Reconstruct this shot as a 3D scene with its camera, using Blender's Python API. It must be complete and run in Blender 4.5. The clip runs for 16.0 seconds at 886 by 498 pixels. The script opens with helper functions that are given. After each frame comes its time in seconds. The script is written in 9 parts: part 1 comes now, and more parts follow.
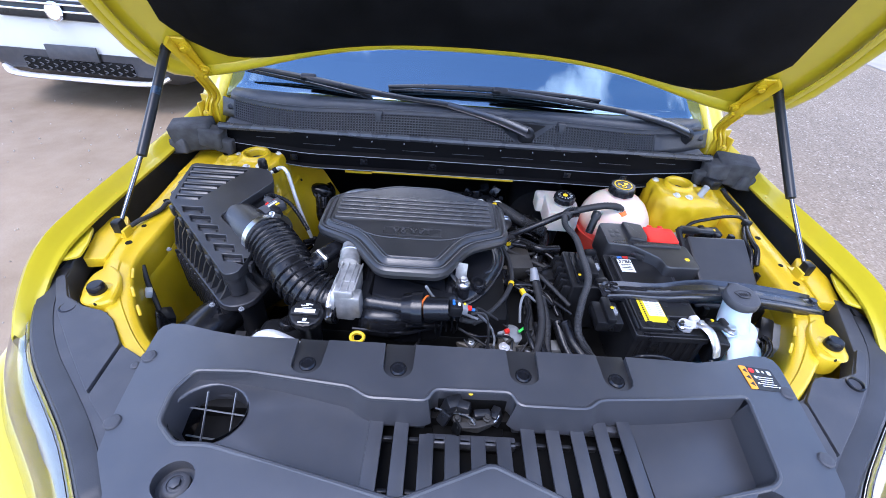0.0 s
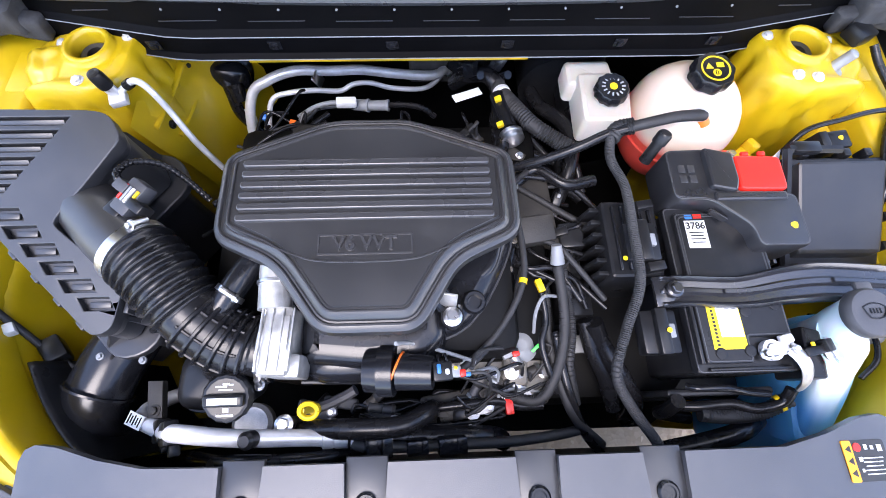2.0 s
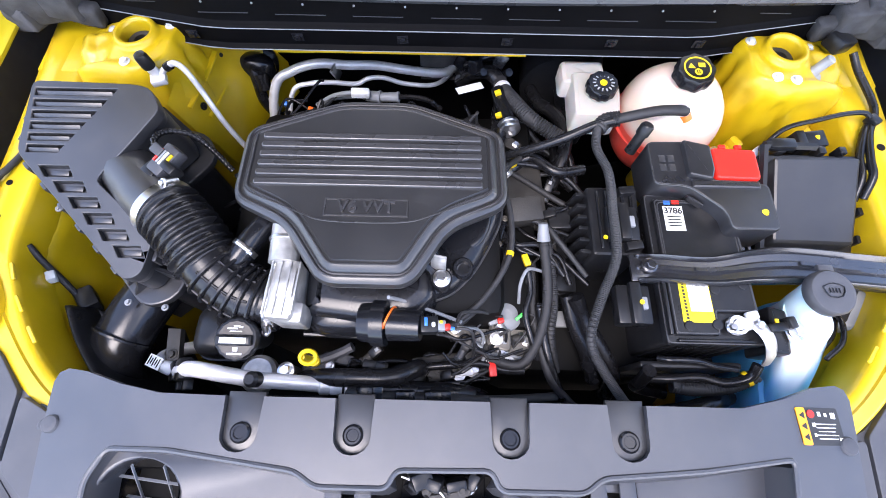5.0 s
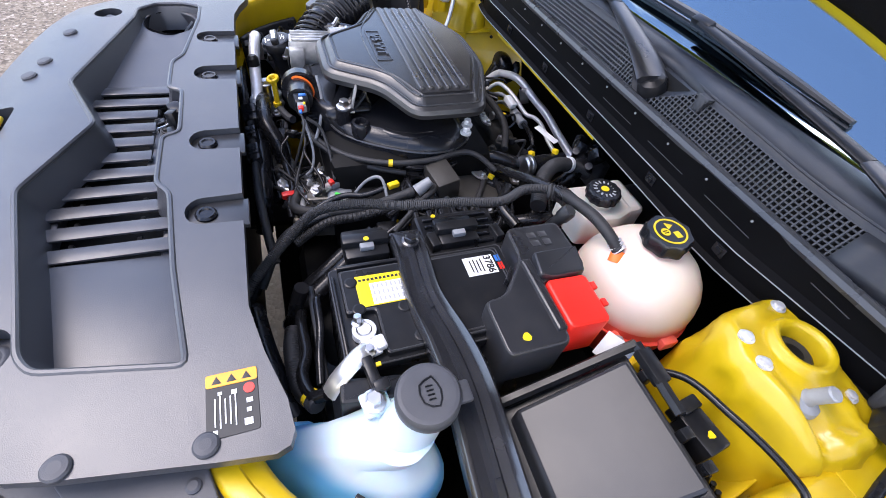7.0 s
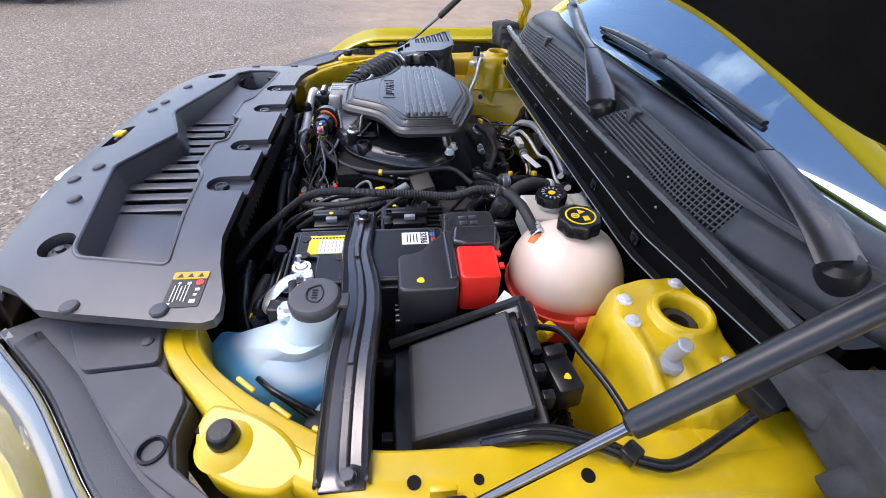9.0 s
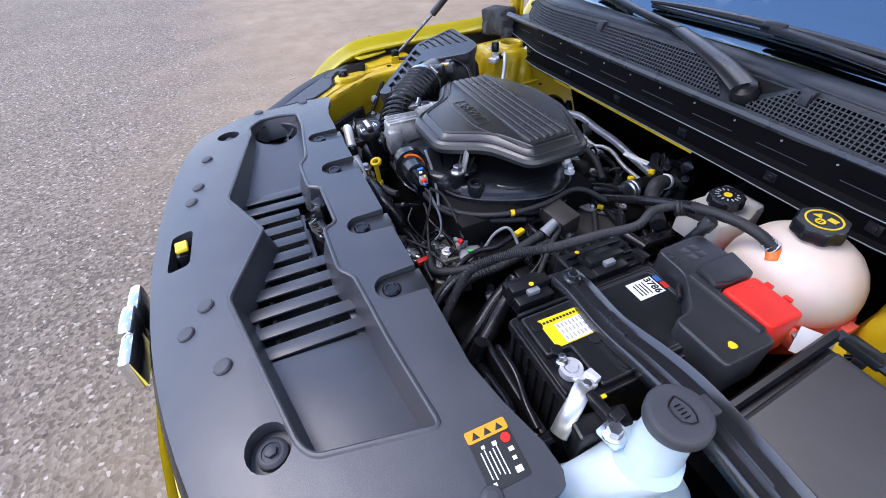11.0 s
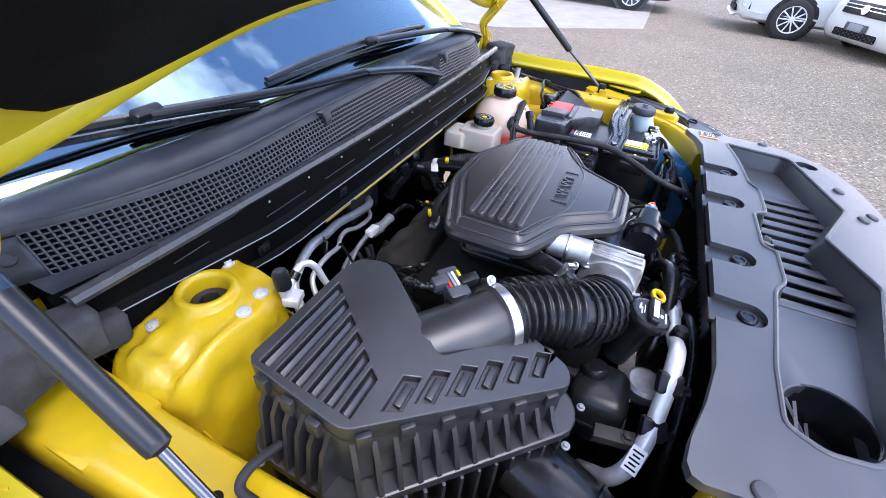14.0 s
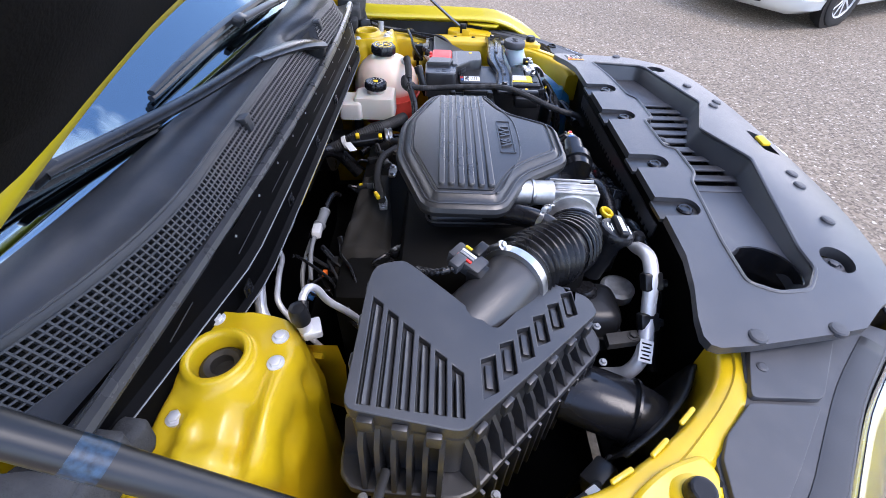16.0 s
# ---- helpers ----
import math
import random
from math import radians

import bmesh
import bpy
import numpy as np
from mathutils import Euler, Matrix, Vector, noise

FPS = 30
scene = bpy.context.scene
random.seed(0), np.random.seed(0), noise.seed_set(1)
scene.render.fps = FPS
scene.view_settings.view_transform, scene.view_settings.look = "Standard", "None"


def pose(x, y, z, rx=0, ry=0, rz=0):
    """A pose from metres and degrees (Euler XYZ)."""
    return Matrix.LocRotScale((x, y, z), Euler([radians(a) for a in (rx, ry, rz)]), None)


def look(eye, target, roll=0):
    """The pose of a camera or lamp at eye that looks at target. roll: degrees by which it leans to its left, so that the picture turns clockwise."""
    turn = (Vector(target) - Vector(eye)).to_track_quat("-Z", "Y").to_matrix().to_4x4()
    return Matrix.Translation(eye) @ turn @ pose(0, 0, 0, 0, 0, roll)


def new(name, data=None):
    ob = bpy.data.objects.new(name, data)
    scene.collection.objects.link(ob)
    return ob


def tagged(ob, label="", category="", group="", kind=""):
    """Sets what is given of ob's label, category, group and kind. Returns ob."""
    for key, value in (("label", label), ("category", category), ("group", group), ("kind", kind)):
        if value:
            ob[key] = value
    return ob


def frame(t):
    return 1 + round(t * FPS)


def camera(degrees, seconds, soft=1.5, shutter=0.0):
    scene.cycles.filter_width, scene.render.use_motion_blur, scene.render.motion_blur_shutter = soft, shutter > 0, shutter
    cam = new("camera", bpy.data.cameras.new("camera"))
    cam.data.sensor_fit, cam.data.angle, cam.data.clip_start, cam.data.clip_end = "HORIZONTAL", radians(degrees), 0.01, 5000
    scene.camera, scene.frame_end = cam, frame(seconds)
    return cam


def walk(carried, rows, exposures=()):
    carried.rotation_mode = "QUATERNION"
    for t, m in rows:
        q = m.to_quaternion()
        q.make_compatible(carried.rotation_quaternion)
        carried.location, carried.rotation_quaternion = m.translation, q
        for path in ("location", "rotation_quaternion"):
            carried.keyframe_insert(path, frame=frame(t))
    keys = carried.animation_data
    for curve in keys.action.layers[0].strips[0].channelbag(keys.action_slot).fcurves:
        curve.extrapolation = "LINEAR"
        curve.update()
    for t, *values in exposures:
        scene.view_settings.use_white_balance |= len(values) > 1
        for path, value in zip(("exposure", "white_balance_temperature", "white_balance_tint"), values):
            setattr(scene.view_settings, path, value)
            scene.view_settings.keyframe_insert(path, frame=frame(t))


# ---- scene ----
cam = camera(91.7, 16.0, soft=0.5)
PATH = [
    (0, (-0.088, 0.011, 1.701), (-0.046, 1.581, 0.463), 4.5),
    (0.5, (-0.027, 0.129, 1.683), (0.031, 1.578, 0.305), 4.1),
    (1, (-0.055, 0.374, 1.685), (0.023, 1.542, 0.064), 3.2),
    (1.5, (-0.044, 0.554, 1.679), (0.022, 1.348, -0.155), 3.1),
    (2, (-0.047, 0.604, 1.684), (0.011, 1.29, -0.193), 3.2),
    (2.5, (-0.048, 0.604, 1.693), (0.002, 1.255, -0.197), 2.7),
    (3, (-0.049, 0.601, 1.695), (-0.009, 1.241, -0.199), 2.3),
    (3.2, (-0.05, 0.598, 1.696), (-0.013, 1.237, -0.199), 2.2),
    (5.3, (0.012, 0.468, 1.725), (-0.029, 1.275, -0.105), -0.1),
    (5.5, (0.107, 0.436, 1.717), (-0.017, 1.34, -0.063), 1.0),
    (6, (0.377, 0.382, 1.643), (-0.022, 1.418, -0.02), 5.5),
    (6.5, (0.586, 0.494, 1.538), (-0.116, 1.476, -0.056), 14.1),
    (7, (0.775, 0.609, 1.515), (-0.422, 1.225, 0.036), 11.8),
    (7.5, (0.959, 0.783, 1.501), (-0.476, 1.102, 0.145), 8.6),
    (8, (1.041, 0.841, 1.502), (-0.488, 1.081, 0.234), 3.7),
    (8.2, (1.055, 0.842, 1.502), (-0.487, 1.059, 0.247), 3.0),
    (10.3, (1.008, 0.732, 1.513), (-0.523, 0.933, 0.242), 1.0),
    (10.5, (0.946, 0.62, 1.524), (-0.564, 0.876, 0.238), -1.2),
    (11, (0.728, 0.395, 1.534), (-0.669, 0.941, 0.21), -3.5),
    (11.5, (0.373, 0.297, 1.546), (-0.795, 1.213, 0.206), -4.3),
    (12, (0.014, 0.244, 1.543), (-0.74, 1.517, 0.197), -0.7),
    (12.5, (-0.372, 0.234, 1.547), (-0.604, 1.71, 0.217), 0.5),
    (13, (-0.716, 0.417, 1.527), (-0.504, 1.902, 0.204), 1.6),
    (13.5, (-0.932, 0.616, 1.527), (0.048, 1.8, 0.247), 3.0),
    (14, (-0.95, 0.756, 1.519), (0.518, 1.351, 0.298), 4.4),
    (14.5, (-0.963, 0.895, 1.523), (0.609, 1.016, 0.292), 4.1),
    (15, (-0.983, 0.954, 1.519), (0.547, 0.951, 0.231), 2.1),
    (15.5, (-0.985, 0.971, 1.52), (0.511, 0.953, 0.193), 1.7),
    (16, (-0.97, 0.964, 1.543), (0.497, 0.94, 0.183), 1.9),
]
walk(cam, [(t, look(eye, target, roll)) for t, eye, target, roll in PATH], [(0, 0.96, 5750, 20), (1, 1.11, 6150, 20), (2, 1.56, 6450, 20), (3, 1.61, 6500, 20), (5.5, 1.51, 6550, 20), (6.5, 1.21, 6600, 20), (7.5, 0.96, 6700, 20), (8, 0.91, 6900, 20), (10.5, 0.52, 6250, 20), (11.5, 0.91, 6200, 20), (12.5, 1.11, 6350, 20), (13.5, 1.09, 6200, 20), (14.5, 1.06, 6250, 20), (16, 1.01, 6350, 20)])

# ---- world, sun ----
world = bpy.data.worlds.new("sky")
scene.world = world
world.use_nodes = True
wn, wl = world.node_tree.nodes, world.node_tree.links
wn.clear()
w_out = wn.new("ShaderNodeOutputWorld")
w_bg = wn.new("ShaderNodeBackground")
w_sky = wn.new("ShaderNodeTexSky")
w_sky.sky_type, w_sky.sun_disc = "NISHITA", False
SUN_ELEV, SUN_TURN = radians(64.6), radians(207.6)
w_sky.sun_elevation, w_sky.sun_rotation = SUN_ELEV, SUN_TURN
w_sky.dust_density, w_sky.ozone_density = 0.5, 1.8
w_co = wn.new("ShaderNodeTexCoord")
w_map = wn.new("ShaderNodeMapping")
w_map.inputs["Scale"].default_value = (1.0, 1.0, 1.6)
w_noise = wn.new("ShaderNodeTexNoise")
w_noise.inputs["Scale"].default_value = 1.7
w_noise.inputs["Detail"].default_value = 9
w_noise.inputs["Roughness"].default_value = 0.56
w_ramp = wn.new("ShaderNodeValToRGB")
w_ramp.color_ramp.elements[0].position, w_ramp.color_ramp.elements[1].position = 0.505, 0.63
w_mix = wn.new("ShaderNodeMix")
w_mix.data_type = "RGBA"
w_mix.inputs["B"].default_value = (9.5, 9.8, 10.3, 1)
wl.new(w_co.outputs["Generated"], w_map.inputs["Vector"])
wl.new(w_map.outputs["Vector"], w_noise.inputs["Vector"])
wl.new(w_noise.outputs["Fac"], w_ramp.inputs["Fac"])
wl.new(w_ramp.outputs["Color"], w_mix.inputs["Factor"])
wl.new(w_sky.outputs["Color"], w_mix.inputs["A"])
wl.new(w_mix.outputs["Result"], w_bg.inputs["Color"])
w_bg.inputs["Strength"].default_value = 0.26
wl.new(w_bg.outputs["Background"], w_out.inputs["Surface"])

sun = new("sun", bpy.data.lights.new("sun", "SUN"))
sun.data.energy, sun.data.angle, sun.data.color = 1.3, radians(28), (1.0, 0.96, 0.90)
# the sun stands behind the camera's first place, to its left
SUN_FROM = Vector((-0.22, -0.42, 1.0))
sun.matrix_world = look(SUN_FROM * 10, (0, 0, 0))

# ---- materials ----
def material(name, color, rough=0.5, metal=0.0, vary=0.12, scale=18.0, bump=0.0, grain=900.0, coat=0.0, spec=0.5, dust=0.0, **extra):
    """A principled material with two scales of variation and fine relief."""
    m = bpy.data.materials.new(name)
    m.use_nodes = True
    n, l = m.node_tree.nodes, m.node_tree.links
    p = n["Principled BSDF"]
    co = n.new("ShaderNodeTexCoord")
    big = n.new("ShaderNodeTexNoise")
    big.inputs["Scale"].default_value, big.inputs["Detail"].default_value = scale, 6
    l.new(co.outputs["Object"], big.inputs["Vector"])
    fine = n.new("ShaderNodeTexNoise")
    fine.inputs["Scale"].default_value, fine.inputs["Detail"].default_value = grain, 3
    l.new(co.outputs["Object"], fine.inputs["Vector"])
    info = n.new("ShaderNodeObjectInfo")
    ramp = n.new("ShaderNodeMapRange")
    ramp.inputs["From Min"].default_value, ramp.inputs["From Max"].default_value = 0.3, 0.7
    ramp.inputs["To Min"].default_value, ramp.inputs["To Max"].default_value = 1 - vary, 1 + vary
    l.new(big.outputs["Fac"], ramp.inputs["Value"])
    mul = n.new("ShaderNodeMix")
    mul.data_type, mul.blend_type = "RGBA", "MULTIPLY"
    mul.inputs["Factor"].default_value = 1
    mul.inputs["A"].default_value = (*color, 1)
    l.new(ramp.outputs["Result"], mul.inputs["B"])
    last = mul.outputs["Result"]
    if dust:
        spots = n.new("ShaderNodeTexNoise")
        spots.inputs["Scale"].default_value, spots.inputs["Detail"].default_value = scale * 2.3, 8
        l.new(co.outputs["Object"], spots.inputs["Vector"])
        dr = n.new("ShaderNodeMapRange")
        dr.inputs["From Min"].default_value, dr.inputs["From Max"].default_value = 0.45, 0.8
        dr.inputs["To Max"].default_value = dust
        l.new(spots.outputs["Fac"], dr.inputs["Value"])
        dm = n.new("ShaderNodeMix")
        dm.data_type = "RGBA"
        dm.inputs["B"].default_value = (0.3, 0.27, 0.23, 1)
        l.new(dr.outputs["Result"], dm.inputs["Factor"])
        l.new(last, dm.inputs["A"])
        last = dm.outputs["Result"]
    l.new(last, p.inputs["Base Color"])
    rr = n.new("ShaderNodeMapRange")
    rr.inputs["To Min"].default_value, rr.inputs["To Max"].default_value = max(rough - 0.09, 0.01), min(rough + 0.09, 1)
    l.new(big.outputs["Fac"], rr.inputs["Value"])
    l.new(rr.outputs["Result"], p.inputs["Roughness"])
    if bump:
        b = n.new("ShaderNodeBump")
        b.inputs["Strength"].default_value, b.inputs["Distance"].default_value = bump, 0.001
        l.new(fine.outputs["Fac"], b.inputs["Height"])
        l.new(b.outputs["Normal"], p.inputs["Normal"])
    p.inputs["Metallic"].default_value = metal
    p.inputs["Coat Weight"].default_value = coat
    p.inputs["Coat Roughness"].default_value = 0.06
    p.inputs["Specular IOR Level"].default_value = spec
    for k, v in extra.items():
        p.inputs[k.replace("_", " ")].default_value = v
    return m

PAINT = material("yellow_clearcoat_paint", (0.53, 0.43, 0.012), 0.33, vary=0.05, scale=5, coat=0.8)
PAINT_IN = material("yellow_base_paint", (0.60, 0.405, 0.005), 0.36, vary=0.12, scale=9, bump=0.05, grain=400, coat=0.25, dust=0.06)
SHIELD = material("grained_grey_plastic", (0.040, 0.0415, 0.047), 0.36, vary=0.12, scale=7, bump=0.22, grain=1100, dust=0.05, spec=0.8)
PANEL = material("dull_grey_plastic", (0.044, 0.046, 0.053), 0.50, vary=0.12, scale=9, bump=0.2, grain=1300, dust=0.07)
COWL = material("weathered_grey_plastic", (0.026, 0.0285, 0.034), 0.46, vary=0.18, scale=11, bump=0.18, grain=1000, dust=0.06, spec=0.4)
# gloss of ribs and beads; its paler colour also paints their edge highlights
EDGE_GLOSS = material("highlight_black_plastic", (0.038, 0.038, 0.040), 0.29, vary=0.08, scale=10, bump=0.05, grain=1600, spec=0.7)
COVER = material("satin_black_plastic", (0.021, 0.0213, 0.0225), 0.31, vary=0.12, scale=8, bump=0.16, grain=1100, dust=0.02, spec=0.7)
LIDGREY = material("smooth_dark_grey_plastic", (0.022, 0.023, 0.026), 0.38, vary=0.12, scale=8, bump=0.08, grain=1200, dust=0.03, spec=0.45)
HARDBLACK = material("hard_black_plastic", (0.017, 0.0175, 0.020), 0.30, vary=0.15, scale=12, bump=0.08, grain=1200, dust=0.03, spec=0.75)
BARBLACK = material("painted_black_steel", (0.018, 0.0185, 0.021), 0.24, vary=0.12, scale=20, bump=0.03, spec=1.0)
BOX = material("black_ribbed_plastic", (0.024, 0.0243, 0.0265), 0.33, vary=0.14, scale=12, bump=0.16, grain=1100, dust=0.03, spec=0.65)
BLACK = material("black_plastic", (0.011, 0.0115, 0.013), 0.30, vary=0.25, scale=16, bump=0.08, grain=900, dust=0.03, spec=0.3)
GLOSSY = material("smooth_black_plastic", (0.010, 0.0105, 0.0125), 0.22, vary=0.15, scale=14, bump=0.04, spec=0.4)
RUBBER = material("black_rubber", (0.010, 0.010, 0.0112), 0.26, vary=0.2, scale=25, bump=0.1, grain=700, spec=0.35)
TAPE = material("dark_fabric_tape", (0.020, 0.020, 0.021), 0.62, vary=0.3, scale=60, bump=0.4, grain=500)
# far darker than the black plastics, so the bulkhead renders black
BULK = material("near_black_panel", (0.0022, 0.0022, 0.0026), 0.55, vary=0.25, scale=14, bump=0.1, grain=700, spec=0.06)
# near black: shade of gaps and deep places put into the colour; also ink
DEEP = material("deep_shade_and_ink_black", (0.002, 0.002, 0.002), 0.65, vary=0.4, scale=20, bump=0.3, grain=120, spec=0.2)
FELT = material("black_felt_liner", (0.0065, 0.0065, 0.007), 0.92, vary=0.5, scale=9, bump=0.8, grain=260, spec=0.12)
RUBSEAL = material("dull_grey_rubber", (0.030, 0.032, 0.037), 0.5, vary=0.25, scale=14, bump=0.3, grain=500)
FOAM = material("dark_grey_foam", (0.055, 0.056, 0.059), 0.9, vary=0.3, scale=30, bump=0.7, grain=300, spec=0.2)
STEEL = material("bright_steel", (0.6, 0.6, 0.61), 0.3, metal=1.0, vary=0.12, scale=40)
CAST = material("cast_aluminium", (0.46, 0.455, 0.44), 0.42, metal=0.70, vary=0.28, scale=45, bump=0.35, grain=500)
ALU = material("drawn_aluminium", (0.72, 0.72, 0.73), 0.38, metal=0.4, vary=0.14, scale=30, bump=0.1, grain=400)
OILY = material("oily_cast_metal", (0.17, 0.155, 0.13), 0.42, metal=0.5, vary=0.4, scale=35, bump=0.5, grain=300)
BROWNED = material("dull_brown_black_sheet", (0.030, 0.027, 0.023), 0.6, vary=0.35, scale=30, bump=0.4, grain=300)
CHROME = material("chrome", (0.85, 0.86, 0.88), 0.06, metal=1.0, vary=0.03)
RED = material("red_plastic", (0.72, 0.022, 0.012), 0.38, vary=0.08, bump=0.05)
YELLOW = material("yellow_plastic", (0.85, 0.58, 0.01), 0.4, vary=0.08)
GREEN = material("green_plastic", (0.05, 0.6, 0.08), 0.4, vary=0.08)
BLUE = material("blue_plastic", (0.03, 0.16, 0.5), 0.4, vary=0.08)
ORANGE = material("orange_plastic", (0.9, 0.17, 0.02), 0.4, vary=0.08)
GREYP = material("grey_plastic", (0.22, 0.23, 0.24), 0.45, vary=0.1)
WHITE = material("white_label", (0.78, 0.78, 0.76), 0.45, vary=0.06, scale=40)
INK = material("black_ink", (0.015, 0.015, 0.015), 0.5, vary=0.05)
INKGREY = material("grey_ink", (0.35, 0.35, 0.35), 0.5, vary=0.05)
STICKER = material("orange_sticker", (0.85, 0.33, 0.01), 0.4, vary=0.05)
STICKY = material("yellow_sticker", (0.9, 0.66, 0.01), 0.4, vary=0.05)
MILKY = material("milky_plastic", (0.76, 0.615, 0.50), 0.33, vary=0.06, scale=10, bump=0.03, Subsurface_Weight=0.25, Subsurface_Scale=0.02)
PINK = material("milky_plastic_over_coolant", (0.80, 0.085, 0.055), 0.33, vary=0.12, scale=12, Subsurface_Weight=0.25, Subsurface_Scale=0.02)
WASH = material("translucent_white_plastic", (0.50, 0.60, 0.64), 0.42, vary=0.06, scale=12, Subsurface_Weight=0.3, Subsurface_Scale=0.03)
WASHBLUE = material("translucent_plastic_over_blue_fluid", (0.10, 0.36, 0.62), 0.33, vary=0.12, scale=12, Subsurface_Weight=0.3, Subsurface_Scale=0.03)
# fluid stands behind the wall of the tank up to a level
def fluid_level(m, z0, z1, fluid):
    n, l = m.node_tree.nodes, m.node_tree.links
    bsdf = [x for x in n if x.type == "BSDF_PRINCIPLED"][0]
    old = bsdf.inputs["Base Color"].links[0].from_socket
    geo, sep, rng, mix = n.new("ShaderNodeNewGeometry"), n.new("ShaderNodeSeparateXYZ"), n.new("ShaderNodeMapRange"), n.new("ShaderNodeMix")
    l.new(geo.outputs["Position"], sep.inputs["Vector"])
    l.new(sep.outputs["Z"], rng.inputs["Value"])
    rng.interpolation_type = "SMOOTHSTEP"
    rng.inputs["From Min"].default_value, rng.inputs["From Max"].default_value = z0, z1
    mix.data_type = "RGBA"
    mix.inputs["A"].default_value = (*fluid, 1)
    l.new(old, mix.inputs["B"])
    l.new(rng.outputs["Result"], mix.inputs["Factor"])
    l.new(mix.outputs["Result"], bsdf.inputs["Base Color"])
fluid_level(WASH, 0.940, 0.962, (0.085, 0.32, 0.58))
fluid_level(MILKY, 0.945, 0.985, (0.80, 0.12, 0.08))
TYRE = material("tyre_rubber", (0.022, 0.021, 0.02), 0.8, vary=0.2, scale=12, bump=0.3, grain=200)
WHITEPAINT = material("white_car_paint", (0.60, 0.61, 0.59), 0.3, vary=0.03, scale=2, coat=0.8)
DARKPAINT = material("dark_grey_car_paint", (0.03, 0.034, 0.042), 0.3, vary=0.05, scale=2, coat=0.8)

def glass_material(name, tint, rough, ior=1.5):
    m = bpy.data.materials.new(name)
    m.use_nodes = True
    p = m.node_tree.nodes["Principled BSDF"]
    p.inputs["Base Color"].default_value = (*tint, 1)
    p.inputs["Roughness"].default_value = rough
    p.inputs["Transmission Weight"].default_value = 1.0
    p.inputs["IOR"].default_value = ior
    return m

GLASS = glass_material("windscreen_glass", (0.03, 0.05, 0.06), 0.0, 3.2)
GLASS.node_tree.nodes["Principled BSDF"].inputs["Specular Tint"].default_value = (0.60, 0.84, 1.0, 1)
LENS = glass_material("clear_lens", (0.93, 0.95, 0.97), 0.02)

# ---- building helpers ----
def thing(name, loc, label, category, group="", kind=""):
    e = new(name)
    e.location, e.empty_display_size = loc, 0.05
    return tagged(e, label, category, group, kind)

def root_of(ob):
    v = Vector()
    while ob:
        v += ob.location
        ob = ob.parent
    return v

def as_mesh(name, bm, sharp):
    bmesh.ops.recalc_face_normals(bm, faces=bm.faces)
    for f in bm.faces:
        f.smooth = len(f.verts) < 7
    for e in bm.edges:
        if len(e.link_faces) == 2 and e.calc_face_angle(0) > radians(sharp):
            e.smooth = False
    me = bpy.data.meshes.new(name)
    bm.to_mesh(me)
    bm.free()
    return me

def weighted(ob):
    """Keeps large flat faces flat-looking beside their softened edges."""
    return ob

def part(name, bm, mat, parent, label="", sharp=38):
    """One mesh object under a thing or a part; its vertices are given in the world."""
    bmesh.ops.translate(bm, verts=bm.verts, vec=-root_of(parent))
    ob = new(name, as_mesh(name, bm, sharp))
    ob.data.materials.append(mat)
    ob.parent = parent
    weighted(ob)
    return tagged(ob, label)

def solid(name, bm, mat, label, category, group="", kind="", sharp=38):
    """A thing of one mesh, its origin at the middle of its base."""
    lo = [min(v.co[i] for v in bm.verts) for i in range(3)]
    hi = [max(v.co[i] for v in bm.verts) for i in range(3)]
    at = Vector(((lo[0] + hi[0]) / 2, (lo[1] + hi[1]) / 2, lo[2]))
    bmesh.ops.translate(bm, verts=bm.verts, vec=-at)
    ob = new(name, as_mesh(name, bm, sharp))
    ob.data.materials.append(mat)
    ob.location = at
    weighted(ob)
    return tagged(ob, label, category, group, kind)

def softened(ob, width, angle=40, segments=2):
    m = ob.modifiers.new("bevel", "BEVEL")
    m.width, m.segments, m.limit_method, m.angle_limit = width, segments, "ANGLE", radians(angle)
    return ob

def BM():
    return bmesh.new()

def loft(bm, rings, cap0=True, cap1=True, closed=True):
    vs = [[bm.verts.new(p) for p in r] for r in rings]
    n = len(vs[0])
    for a, b in zip(vs, vs[1:]):
        for i in range(n if closed else n - 1):
            j = (i + 1) % n
            bm.faces.new((a[i], a[j], b[j], b[i]))
    if cap0:
        bm.faces.new(vs[0][::-1])
    if cap1:
        bm.faces.new(vs[-1])
    return vs

def box(bm, c, s, rot=(0, 0, 0), bev=0.0, seg=2):
    m = Matrix.LocRotScale(c, Euler([radians(a) for a in rot]), s)
    made = bmesh.ops.create_cube(bm, size=1.0, matrix=m)["verts"]
    if bev:
        es = {e for v in made for e in v.link_edges}
        bmesh.ops.bevel(bm, geom=list(es), offset=bev, segments=seg, profile=0.5, affect="EDGES")

def smooth_path(pts, per=6):
    p = [Vector(q) for q in pts]
    if len(p) < 3:
        return p
    p = [p[0] * 2 - p[1]] + p + [p[-1] * 2 - p[-2]]
    out = []
    for a, b, c, d in zip(p, p[1:], p[2:], p[3:]):
        for i in range(per):
            t = i / per
            out.append(0.5 * (2 * b + (c - a) * t + (2 * a - 5 * b + 4 * c - d) * t * t + (3 * b - a - 3 * c + d) * t ** 3))
    return out + [p[-2]]

def resample(path, step):
    out, left = [path[0]], step
    for a, b in zip(path, path[1:]):
        d = (b - a).length
        at = left
        while at < d:
            out.append(a.lerp(b, at / d))
            at += step
        left = at - d
    return out + [path[-1]]

